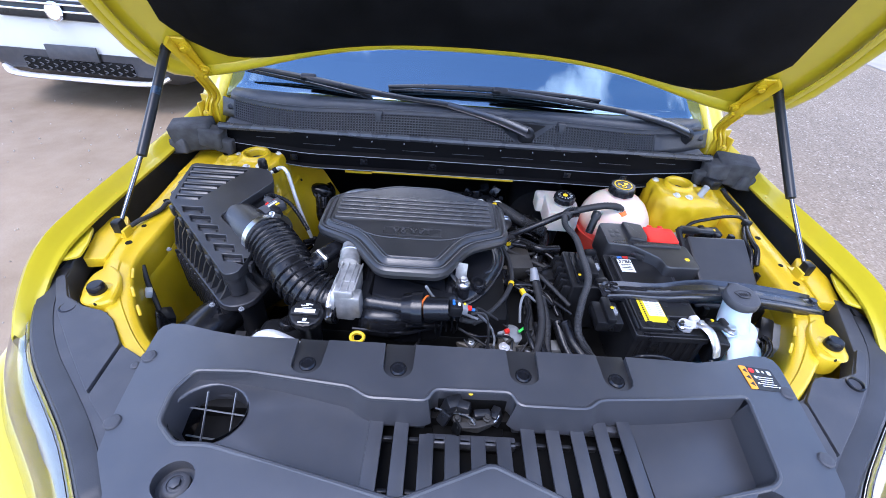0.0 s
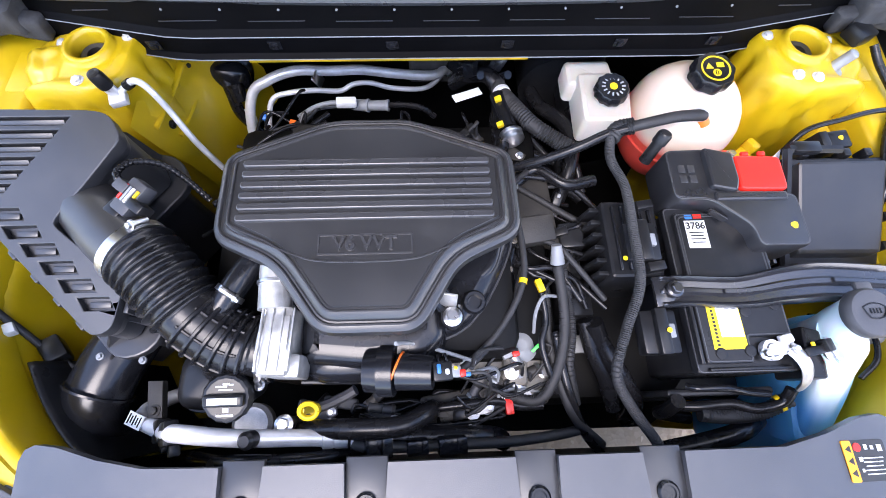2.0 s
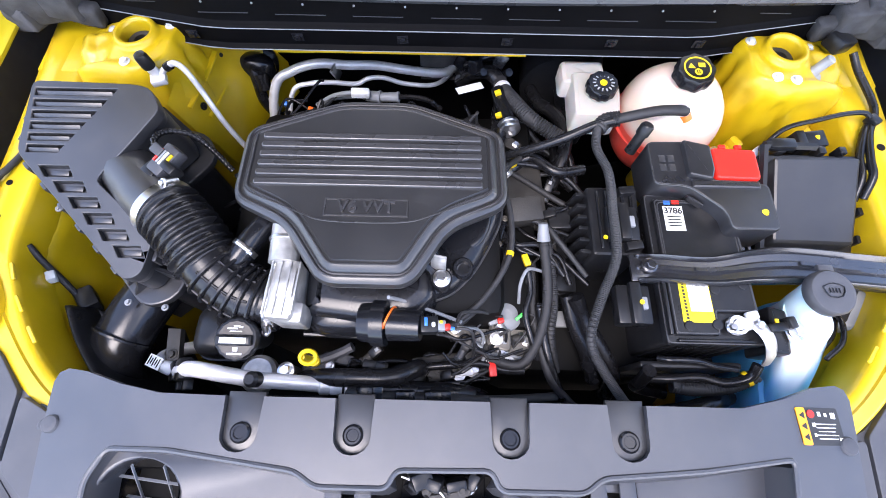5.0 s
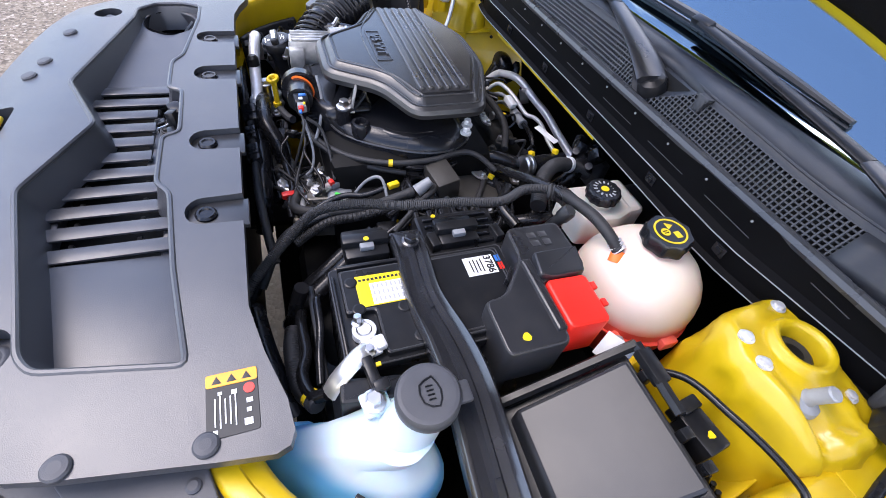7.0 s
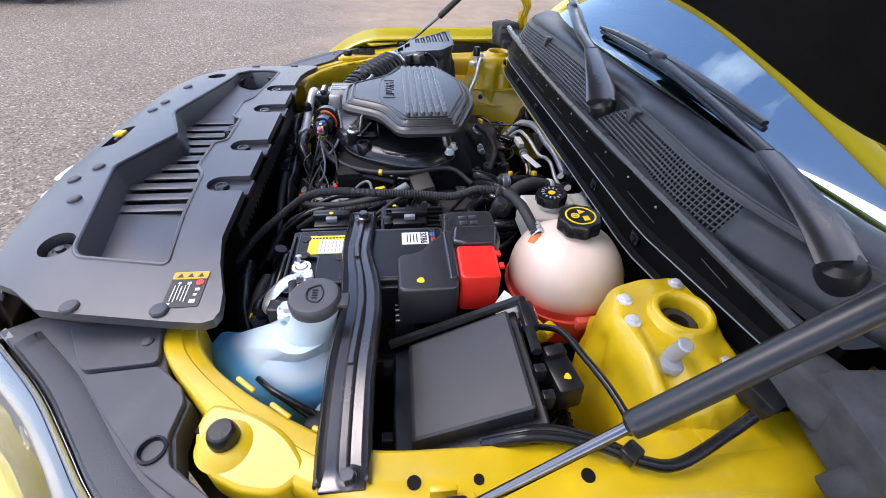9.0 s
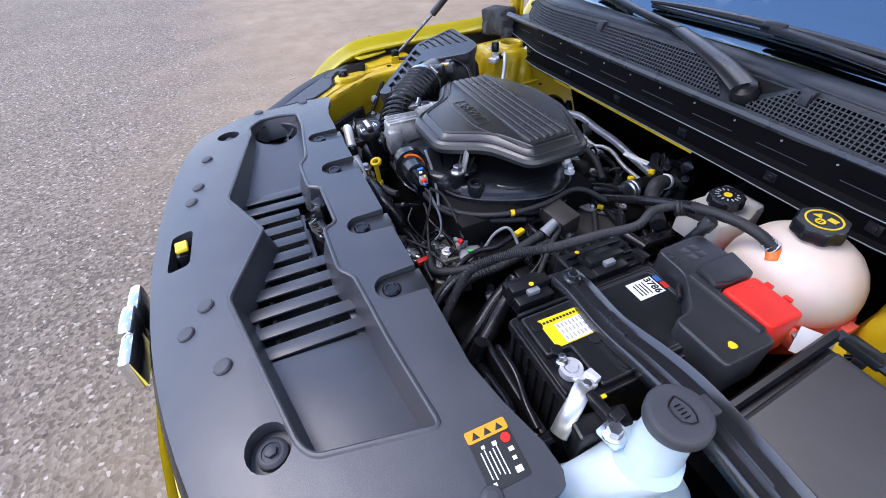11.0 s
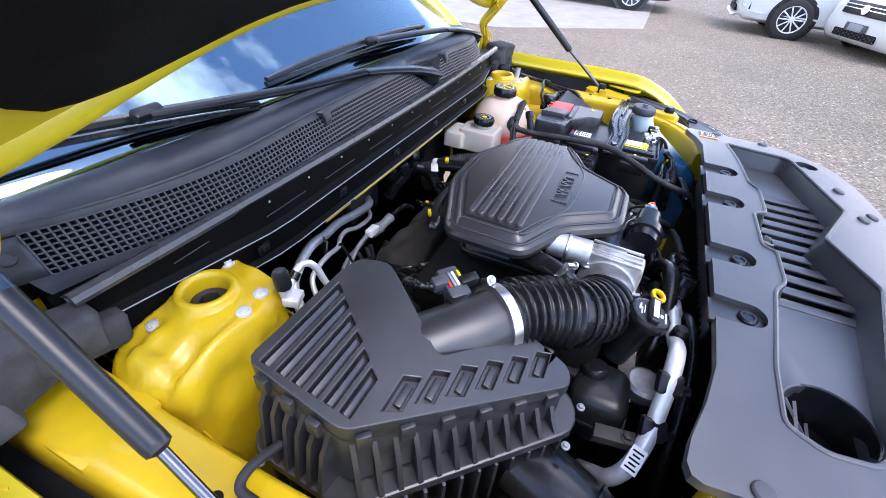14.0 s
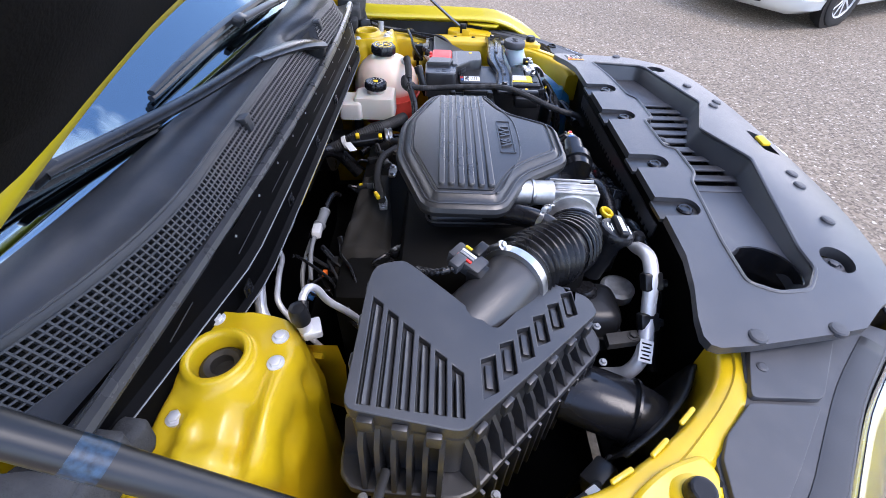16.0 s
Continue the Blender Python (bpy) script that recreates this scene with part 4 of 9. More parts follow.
for s in (-1, 1):
    bm = BM()
    arm = [hood_at(s * 0.842, 0.375, -0.016), hood_at(s * 0.828, 0.315, -0.020), hood_at(s * 0.812, 0.245, -0.026), (s * 0.812, 1.372, 1.205), (s * 0.832, 1.375, 1.165), (s * 0.848, 1.366, 1.105)]
    tube(bm, arm, 0.017, 8, flat=0.42, up=(1, 0, 0))
    tube(bm, [Vector(p) + Vector((s * 0.014, -0.006, -0.004)) for p in arm[2:]], 0.006, 6)
    tube(bm, [Vector(p) + Vector((s * -0.014, -0.006, -0.004)) for p in arm[2:5]], 0.006, 6)
    box(bm, hood_at(s * 0.82, 0.30, -0.006), (0.045, 0.15, 0.008), (-54, 0, 0), 0.003)
    h = part("hinge", bm, PAINT_IN, car, "yellow bonnet hinge", sharp=50)
    bm = BM()
    # upright bracket that the arm turns in
    box(bm, (s * 0.842, 1.384, 1.125), (0.052, 0.010, 0.13), (0, 0, s * 14), 0.003)
    box(bm, (s * 0.864, 1.372, 1.115), (0.008, 0.034, 0.11), (0, 0, s * 14), 0.003)
    part("hinge_bracket", bm, PAINT_IN, h)
    for s_, x in ((0.345, 0.812), (0.255, 0.800)):
        bm = BM()
        bolt(bm, hood_at(s * x, s_, -0.014), 0.010, 0.012, (0, -math.sin(HOOD_A), -math.cos(HOOD_A)))
        part("hinge_bolt", bm, PAINT_IN, h)
    bm = BM()
    bolt(bm, (s * 0.848, 1.358, 1.135), 0.008, 0.008, (0, -1, 0))
    part("hinge_pin", bm, PAINT_IN, h)
    # flange along the side of the bonnet's inner frame
    bm = BM()
    rail = [hood_at(s * (side_x(q) - 0.052), q, -0.010) for q in (0.27, 0.34, 0.45, 0.6, 0.8)]
    tube(bm, rail, 0.012, 8, flat=0.5, up=(0, math.sin(HOOD_A), math.cos(HOOD_A)))
    part("bonnet_flange", bm, PAINT, hood)

# ---- radiator cover across the nose ----
cover_plate = thing("radiator_cover", (0, 0.35, 0.96), "grained dark grey plastic radiator cover with slatted recess", "engine cover")
def shield_z(x, y):
    z = 1.052 - 0.9 * max(0, 0.29 - y) ** 2 * 1.35 - 0.022 * (abs(x) / 0.6) ** 4
    return z - 0.012 * max(0, abs(x) - 0.42) / 0.2 * max(0, 0.35 - y) / 0.15
CLIPS = (-0.303, -0.139, 0.089, 0.261)
rear = [(-0.611, 0.552), (-0.606, 0.566), (-0.592, 0.572), (-0.56, 0.568), (-0.50, 0.551), (-0.435, 0.539)]
for c in CLIPS:
    rear += [(c - 0.029, 0.537), (c - 0.027, 0.495)] + [(c + 0.027 * math.cos(a), 0.485 + 0.024 * math.sin(a)) for a in [math.pi + math.pi * k / 8 for k in range(9)]] + [(c + 0.027, 0.495), (c + 0.029, 0.537)]
rear += [(0.435, 0.537), (0.50, 0.551), (0.56, 0.570), (0.594, 0.574), (0.608, 0.568), (0.613, 0.553)]
front = [(x, shield_front(x)) for x in [0.50 - 0.05 * k for k in range(21)]]
side_r, side_l = [(0.606, 0.50), (0.583, 0.36), (0.572, 0.315), (0.53, 0.262)], [(-0.53, 0.262), (-0.572, 0.315), (-0.583, 0.36), (-0.606, 0.50)]
outer = rear[::-1][::-1] + side_r + front + side_l
outer = [tuple(p) for p in outer]
RECESS = rounded([(-0.492, 0.462), (-0.40, 0.462), (-0.215, 0.440), (-0.185, 0.421), (-0.084, 0.421), (-0.074, 0.444), (0.062, 0.446), (0.072, 0.421), (0.190, 0.421), (0.215, 0.440), (0.36, 0.452), (0.497, 0.470),
                  (0.470, 0.325), (0.450, 0.310), (0.178, 0.249), (0.02, 0.319), (-0.118, 0.262), (-0.41, 0.330), (-0.462, 0.330), (-0.505, 0.365), (-0.512, 0.42)], 0.012, 3)
CUP_R, CUP_L = ring_pts(0.437, 0.278, 0.030, 0.027, 20), ring_pts(-0.437, 0.278, 0.030, 0.027, 20)
LEVER = rounded([(-0.064, 0.152), (0.040, 0.146), (0.046, 0.188), (-0.058, 0.194)], 0.012, 3)
bm = BM()
sheet(bm, outer, [RECESS, CUP_R, CUP_L, LEVER], shield_z, [0.016, 0.056, 0.022, 0.022, 0.03], drafts=[0, 0.016, 0, 0, 0], plumb=lambda x, y: -0.09 < x < 0.08 and y > 0.428, cuts_x=[-0.5 + 0.1 * k for k in range(11)], cuts_y=[0.15, 0.19, 0.23, 0.27, 0.31, 0.36, 0.42, 0.48])
top = part("top_panel", bm, SHIELD, cover_plate)
softened(top, 0.004, 50, 3)
# recess floors left and right of the slats
bm = BM()
DUCT = ring_pts(-0.446, 0.394, 0.062, 0.054, 28)
sheet(bm, [(-0.515, 0.47), (-0.172, 0.452), (-0.172, 0.25), (-0.44, 0.31), (-0.515, 0.33)], [DUCT], lambda x, y: 1.0 + 0.022 * max(0, min(1, (-x - 0.33) / 0.06)), [0.004, 0.06])
softened(part("recess_floor", bm, SHIELD, cover_plate), 0.005, 50, 3)
bm = BM()
slab(bm, [(0.282, 0.46), (0.282, 0.25), (0.475, 0.30), (0.505, 0.475)], 0.985, 1.002, 0.004, zf=lambda x, y: -0.008 * (y - 0.25) / 0.2)
part("recess_floor", bm, SHIELD, cover_plate)
# slats over the radiator's air intake
PITCH = 0.0435
for k in range(11):
    x = -0.168 + PITCH * k
    bm = BM()
    if -0.09 < x < 0.075:
        box(bm, (x, 0.317, 1.000), (0.025, 0.144, 0.005), (0, 2, 0), 0.0018)
    else:
        box(bm, (x, 0.345, 1.000), (0.025, 0.20, 0.005), (0, 2, 0), 0.0018)
    part("slat", bm, SHIELD, cover_plate)
for k in range(10):
    x = -0.146 + PITCH * k
    for y in (0.30, 0.385):
        bm = BM()
        box(bm, (x, y, 0.986), (0.019, 0.007, 0.012), bev=0.002)
        part("slat_bridge", bm, BLACK, cover_plate)
for x, y, w in ((0.05, 0.268, 0.48), (-0.135, 0.424, 0.10), (0.18, 0.424, 0.22), (-0.005, 0.388, 0.155)):
    bm = BM()
    box(bm, (x, y, 0.982), (w, 0.018, 0.02), bev=0.003)
    part("slat_rail", bm, SHIELD, cover_plate)
# near-black sheet under the slats paints the shade of their gaps
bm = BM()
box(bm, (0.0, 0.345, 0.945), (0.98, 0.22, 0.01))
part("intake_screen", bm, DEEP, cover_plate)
# rolled lip round the recess
bm = BM()
tube(bm, [(x, y, shield_z(x, y) - 0.0012) for x, y in RECESS + RECESS[:1]], 0.0042, 8, per=1)
part("recess_lip", bm, SHIELD, cover_plate)
# round air duct with its grid
bm = BM()
lathe(bm, [(0.050, -0.06), (0.060, 0.0), (0.061, 0.059), (0.063, 0.061)], (-0.446, 0.394, 0.962), (0, 0.06, 1), 36, capped=False)
for v in bm.verts:
    v.co.y = 0.394 + (v.co.y - 0.394) * 0.9
part("air_duct", bm, GLOSSY, cover_plate)
bm = BM()
for d in (-0.024, 0.024):
    box(bm, (-0.446 + d, 0.400, 0.972), (0.0016, 0.116, 0.004), (48, 0, -6))
    box(bm, (-0.446, 0.400 + d * 0.67, 0.972 + d * 0.74), (0.108, 0.0016, 0.004), (48, 0, -6))
part("duct_grid", bm, GREYP, cover_plate)
# push clips
for c in CLIPS:
    bm = BM()
    slab(bm, [(c - 0.028, 0.544), (c - 0.028, 0.462), (c + 0.028, 0.462), (c + 0.028, 0.544)], 1.034, 1.0415, 0.002)
    part("clip_pocket", bm, COVER, cover_plate)
    bm = BM()
    lathe(bm, [(0.015, 0), (0.015, 0.003), (0.012, 0.006), (0.009, 0.006), (0.008, 0.004)], (c, 0.487, 1.0415), n=24)
    part("push_clip", bm, GLOSSY, cover_plate)
for x, y in ((-0.592, 0.492), (-0.578, 0.364), (0.587, 0.489), (0.573, 0.363), (-0.33, 0.225), (-0.21, 0.205), (0.17, 0.215), (0.30, 0.235), (-0.16, 0.19), (0.21, 0.185)):
    bm = BM()
    z = shield_z(x, y)
    lathe(bm, [(0.013, -0.004), (0.013, 0.002), (0.011, 0.0042), (0.006, 0.005)], (x, y, z), (0, -0.2 if y < 0.3 else 0, 1), n=22)
    part("push_clip", bm, PANEL, cover_plate)
for s in (-1, 1):
    bm = BM()
    slab(bm, ring_pts(s * 0.437, 0.278, 0.033, 0.030, 20), 1.012, 1.022, 0.002)
    part("cup_floor", bm, SHIELD, cover_plate)
    bm = BM()
    lathe(bm, [(0.019, 0.0), (0.019, 0.008), (0.015, 0.011), (0.012, 0.011), (0.011, 0.007)], (s * 0.437, 0.278, 1.022), n=24)
    bolt(bm, (s * 0.437, 0.278, 1.03), 0.008, 0.008)
    part("cup_bolt", bm, PANEL, cover_plate)
# bonnet release lever
bm = BM()
box(bm, (-0.01, 0.170, 0.982), (0.12, 0.06, 0.01))
part("lever_well", bm, BLACK, cover_plate)
bm = BM()
box(bm, (-0.004, 0.172, 1.008), (0.02, 0.02, 0.05), bev=0.003)
part("lever_stem", bm, BLACK, cover_plate)
bm = BM()
box(bm, (-0.012, 0.174, 1.040), (0.036, 0.022, 0.009), (0, -8, 8), 0.004)
part("release_lever", bm, YELLOW, cover_plate, "yellow bonnet release lever")
# chalk-like cast mark on the recess floor
bm = BM()
for a in (0, 45, 100, 150):
    box(bm, (-0.285, 0.36, 1.0040), (0.034, 0.0018, 0.0016), (0, 0, a))
part("cast_mark", bm, INK, cover_plate)

# warning sticker
SZ = shield_z
st = thing("warning_sticker", (0.5510, 0.52, 1.05), "orange and black warning sticker with white pictograms", "sticker")
bm = BM()
slab(bm, rounded([(0.5160, 0.489), (0.5840, 0.489), (0.5840, 0.541), (0.5160, 0.541)], 0.004), 1.030, 0.0008, 0.0003, SZ)
part("base", bm, INK, st)
bm = BM()
slab(bm, rounded([(0.5160, 0.489), (0.5305, 0.489), (0.5305, 0.541), (0.5160, 0.541)], 0.003), 1.030, 0.0014, 0.0002, SZ)
part("orange_band", bm, STICKER, st)
bm = BM()
for y in (0.500, 0.515, 0.530):
    slab(bm, [(0.5190, y), (0.5275, y - 0.005), (0.5275, y + 0.005)], 1.036, 0.0018, 0.0001, SZ)
part("warning_mark", bm, INK, st)
bm = BM()
lathe(bm, [(0.0058, -0.001), (0.0058, 0.0006)], (0.5385, 0.532, SZ(0.5385, 0.532) + 0.001), (0.1, 0, 1), n=20)
part("red_mark", bm, RED, st)
for x, y, a, b in ((0.5395, 0.517, 0.007, 0.008), (0.5385, 0.503, 0.005, 0.006), (0.5520, 0.532, 0.007, 0.009), (0.5620, 0.531, 0.006, 0.007), (0.5740, 0.530, 0.010, 0.012), (0.578, 0.498, 0.006, 0.006)):
    bm = BM()
    box(bm, (x, y, SZ(x, y) + 0.0012), (a * 0.7, b * 0.7, 0.0006), (0, 6, 0))
    part("pictogram", bm, WHITE, st)
for k in range(5):
    bm = BM()
    box(bm, (0.558, 0.518 - 0.005 * k, SZ(0.558, 0.51) + 0.0012), (0.034 - 0.004 * (k % 3), 0.0013, 0.0006), (0, 6, 0))
    part("writing_bar", bm, WHITE, st)

# bonnet latch in its opening
latch = thing("bonnet_latch", (-0.005, 0.41, 0.99), "dark metal bonnet latch in its opening", "latch")
# near-black plates: the shade of the latch opening lies in their colour
bm = BM()
box(bm, (-0.006, 0.42, 0.955), (0.13, 0.07, 0.008), bev=0.003)
part("plate", bm, DEEP, latch)
bm = BM()
box(bm, (-0.006, 0.447, 0.99), (0.13, 0.006, 0.07), bev=0.002)
part("back_plate", bm, DEEP, latch)
bm = BM()
slab(bm, rounded([(-0.040, 0.428), (-0.022, 0.408), (0.008, 0.404), (0.034, 0.418), (0.030, 0.430), (0.004, 0.420), (-0.018, 0.424), (-0.030, 0.436)], 0.003), 0.985, 1.006, 0.002)
part("jaw", bm, BROWNED, latch)
bm = BM()
slab(bm, rounded([(-0.030, 0.398), (0.006, 0.400), (0.040, 0.412), (0.042, 0.420), (0.002, 0.412), (-0.030, 0.408)], 0.003), 1.006, 1.011, 0.001)
part("pawl", bm, BROWNED, latch)
bm = BM()
box(bm, (-0.03, 0.402, 1.0), (0.004, 0.02, 0.03), (0, 10, 30), 0.001)
part("stop_lug", bm, DEEP, latch)
for c, d, r in (((-0.040, 0.432, 1.018), (0.030, 0.022, 0.048), 24), ((-0.018, 0.426, 1.022), (0.022, 0.016, 0.040), -18), ((0.012, 0.424, 1.008), (0.030, 0.014, 0.030), 10), ((0.040, 0.428, 1.002), (0.016, 0.024, 0.034), -30), ((-0.052, 0.418, 1.008), (0.012, 0.020, 0.030), 50)):
    bm = BM()
    box(bm, c, d, (8, r * 0.4, r), 0.003)
    part("latch_block", bm, BLACK, latch)
for c in ((-0.030, 0.414, 1.012), (0.022, 0.416, 1.016), (-0.004, 0.410, 1.012)):
    bm = BM()
    bolt(bm, c, 0.005, 0.006)
    part("rivet", bm, BROWNED, latch)
bm = BM()
tube(bm, [(-0.068, 0.432, 1.012), (-0.04, 0.424, 1.014), (-0.012, 0.415, 1.02), (0.0, 0.40, 1.02)], 0.0016, 6)
part("cable", bm, STEEL, latch)
bm = BM()
tube(bm, [(0.028, 0.42, 1.012), (0.036, 0.428, 1.016), (0.042, 0.422, 1.014), (0.034, 0.412, 1.010)], 0.0018, 6)
part("spring", bm, STEEL, latch)
bm = BM()
lathe(bm, [(0.0055, 0), (0.0055, 0.003), (0.004, 0.004)], (-0.008, 0.449, 1.040), (0, -0.6, 1), n=14)
part("catch_button", bm, YELLOW, latch, "small yellow button")

# ---- air filter box ----
ab = thing("air_filter_box", (-0.65, 0.9, 0.6), "black ribbed plastic air filter box with louvred lid", "air filter")
def lid_z(x, y):
    return 1.118 + 0.255 * (y - 1.055)
LID = [(-0.575, 1.056), (-0.757, 1.060), (-0.766, 0.930), (-0.552, 0.716), (-0.524, 0.726), (-0.508, 0.790), (-0.622, 0.884), (-0.572, 0.945), (-0.523, 1.012), (-0.545, 1.050)]
LID_R = rounded(LID, 0.014, 3)
holes = []
for k in range(6):
    y = 1.040 - 0.0205 * k
    x1 = -0.612 - 0.082 * k / 5 * 1.0
    holes.append([(-0.750, y - 0.0075), (x1, y - 0.0075), (x1 + 0.010, y + 0.0065), (-0.750, y + 0.0065)])
for k in range(6):
    cx, cy, q = -0.692 + 0.0288 * k, 0.8985 - 0.0268 * k, 0.90 - 0.02 * k
    holes.append([(cx - 0.036 * q, cy + 0.009), (cx - 0.021 * q, cy - 0.0105), (cx + 0.035 * q, cy - 0.0105), (cx + 0.023 * q, cy + 0.009)])
bm = BM()
sheet(bm, LID_R, holes, lid_z, [0.02] + [0.012] * 12)
lid = part("lid", bm, BOX, ab)
softened(lid, 0.003, 50, 2)
bm = BM()
slab(bm, inset(LID_R, 0.004), 0.96, 0.0, 0.001, zf=lambda x, y: lid_z(x, y) - 0.0115)
part("lid_bed", bm, BOX, lid)
for h in holes[:6]:
    bm = BM()
    cx, cy = (h[0][0] + h[1][0]) / 2, (h[0][1] + h[3][1]) / 2
    box(bm, (cx, cy - 0.001, lid_z(cx, cy) - 0.005), (h[1][0] - h[0][0] - 0.002, 0.010, 0.0025), (42, 0, 0), 0.001)
    part("louvre", bm, BOX, lid)
for h in holes[6:]:
    bm = BM()
    cx, cy = sum(p[0] for p in h) / 4, sum(p[1] for p in h) / 4
    box(bm, (cx + 0.002, cy, lid_z(cx, cy) - 0.0085), (0.032, 0.010, 0.004), (14, 0, 0), 0.0015)
    part("louvre", bm, BOX, lid)
# skirt under the lid
bm = BM()
rings = []
for d, top_, z in ((0.010, False, 0.955), (0.010, False, 0.962), (0.007, True, -0.050), (0.002, True, -0.026), (0.0, True, -0.012)):
    rings.append([(x, y, (lid_z(x, y) + z) if top_ else z) for x, y in inset(LID_R, d)])
loft(bm, rings)
part("skirt", bm, BOX, ab)
bm = BM()
slab(bm, inset(LID_R, -0.026), 0.942, 0.956, 0.004)
softened(part("flange", bm, BOX, ab), 0.001)
bm = BM()
slab(bm, inset(LID_R, 0.006), 0.70, 0.944, 0.004)
part("lower_box", bm, BOX, ab)
def gussets(a, b, n, parent, out):
    a, b = Vector(a), Vector(b)
    for i in range(n):
        p = a.lerp(b, (i + 0.5) / n)
        z1 = lid_z(p.x, p.y) - 0.03
        bm = BM()
        u = (b - a).normalized()
        nrm = Vector((u.y, -u.x)) * out
        q0, q1 = p - nrm * 0.014, p + nrm * 0.022
        foot, mid = 0.956, p + nrm * 0.008
        h = u * 0.0032
        tri_ = [(q0.x, q0.y, z1), (mid.x, mid.y, z1 - 0.035), (q1.x, q1.y, foot), (q0.x, q0.y, foot)]
        loft(bm, [[(x - h.x, y - h.y, z) for x, y, z in tri_], [(x + h.x, y + h.y, z) for x, y, z in tri_]])
        part("gusset", bm, BOX, parent)
        bm = BM()
        ctr = a.lerp(b, (i + 1.0) / n) if i < n - 1 else None
        if ctr is not None and i % 2 == 0:
            zz = lid_z(ctr.x, ctr.y) - 0.02
            box(bm, (ctr.x + nrm.x * 0.002, ctr.y + nrm.y * 0.002, zz), (0.018, 0.008, 0.024), (0, 0, math.degrees(math.atan2(u.y, u.x))), 0.002)
            part("lid_lug", bm, BOX, parent)
        else:
            bm.free()
gussets((-0.770, 0.930), (-0.556, 0.720), 12, ab, 1)
gussets((-0.758, 1.055), (-0.770, 0.945), 6, ab, 1)
gussets((-0.55, 1.052), (-0.75, 1.060), 7, ab, 1)
gussets((-0.512, 0.735), (-0.508, 0.785), 2, ab, 1)
for x, y in ((-0.785, 0.885), (-0.590, 0.698), (-0.520, 0.690), (-0.79, 1.05)):
    bm = BM()
    bolt(bm, (x, y, 0.954), 0.0042, 0.005)
    part("lid_screw", bm, GREYP, ab)
# ribs of the lower half
for k in range(12):
    t = (k + 0.5) / 12
    x, y = -0.775 + 0.22 * t, 0.92 - 0.21 * t
    bm = BM()
    box(bm, (x, y, 0.875), (0.0055, 0.040, 0.135), (0, 0, -45), 0.0015)
    part("lower_rib", bm, BOX, ab)
for k in range(5):
    bm = BM()
    box(bm, (-0.764, 0.945 + 0.024 * k, 0.875), (0.036, 0.005, 0.135), (0, 0, 0), 0.0015)
    part("lower_rib", bm, BOX, ab)
# outlet neck
bm = BM()
tube(bm, [(-0.61, 0.935, 1.034), (-0.575, 0.905, 1.040), (-0.535, 0.868, 1.046), (-0.492, 0.836, 1.049)], 0.050, 28, flat=0.95)
part("outlet_neck", bm, BOX, ab)
# snorkel below
bm = BM()
tube(bm, [(-0.595, 0.745, 0.880), (-0.618, 0.69, 0.882), (-0.640, 0.63, 0.872), (-0.652, 0.585, 0.835), (-0.655, 0.55, 0.76), (-0.650, 0.53, 0.66)], 0.054, 24, flat=0.85)
sn_ = part("intake_snorkel", bm, GLOSSY, ab, "broad black intake duct")
bm = BM()
lathe(bm, [(0.0545, -0.003), (0.0570, -0.002), (0.0570, 0.002), (0.0545, 0.003)], (-0.634, 0.648, 0.877), (-0.34, -0.93, -0.1), 28)
part("mould_seam", bm, GLOSSY, sn_)
bm = BM()
slab(bm, [(-0.53, 0.66), (-0.505, 0.66), (-0.495, 0.60), (-0.52, 0.60)], 0.90, 0.915, 0.002)
bolt(bm, (-0.51, 0.612, 0.915), 0.007, 0.007)
part("foot_bracket", bm, BROWNED, ab)

# flow sensor on the neck
fs = thing("flow_sensor", (-0.49, 0.93, 1.05), "grey and black air flow sensor plug with coloured strips", "sensor")
bm = BM()
box(bm, (-0.522, 0.902, 1.070), (0.030, 0.028, 0.036), (0, 0, -38), 0.004)
part("housing", bm, BLACK, fs)
bm = BM()
box(bm, (-0.500, 0.918, 1.082), (0.034, 0.058, 0.026), (10, 0, -38), 0.005)
box(bm, (-0.512, 0.934, 1.090), (0.026, 0.018, 0.020), (10, 0, -38), 0.003)
part("plug", bm, PANEL, fs)
bm = BM()
box(bm, (-0.485, 0.900, 1.086), (0.030, 0.016, 0.026), (10, 0, -38), 0.003)
part("collar", bm, BLACK, fs)
for mat, o in ((YELLOW, 0.012), (WHITE, 0.003), (GREYP, -0.003), (RED, -0.010)):
    bm = BM()
    box(bm, (-0.500 + o * 0.8, 0.918 - o * 0.6, 1.0963), (0.0042, 0.026, 0.004), (10, 0, -38), 0.001)
    part("strip", bm, mat, fs)
bm = BM()
tube(bm, [(-0.517, 0.938, 1.086), (-0.530, 0.958, 1.090), (-0.522, 0.985, 1.078), (-0.492, 0.996, 1.055), (-0.465, 0.985, 1.025), (-0.435, 0.96, 0.99)], 0.0055, 10, step=0.002, rf=lambda r: 0.006 if int(r / 0.004) % 2 else 0.0048)
part("lead", bm, RUBBER, fs)

# ---- intake hose, throttle ----
ih = thing("intake_hose", (-0.4, 0.75, 0.95), "black corrugated rubber air intake hose", "hose")
HOSE = [(-0.506, 0.846, 1.050), (-0.476, 0.821, 1.047), (-0.441, 0.783, 1.038), (-0.406, 0.744, 1.023), (-0.362, 0.712, 1.004), (-0.325, 0.698, 0.995), (-0.288, 0.692, 0.990)]
def hose_r(run):
    if run < 0.018:
        return 0.0525
    if run < 0.133:
        return 0.0500 + 0.0085 * (0.5 + 0.5 * math.cos((run - 0.020) * 2 * math.pi / 0.0150)) ** 2.2
    if run > 0.25:
        return 0.047
    return 0.0505
bm = BM()
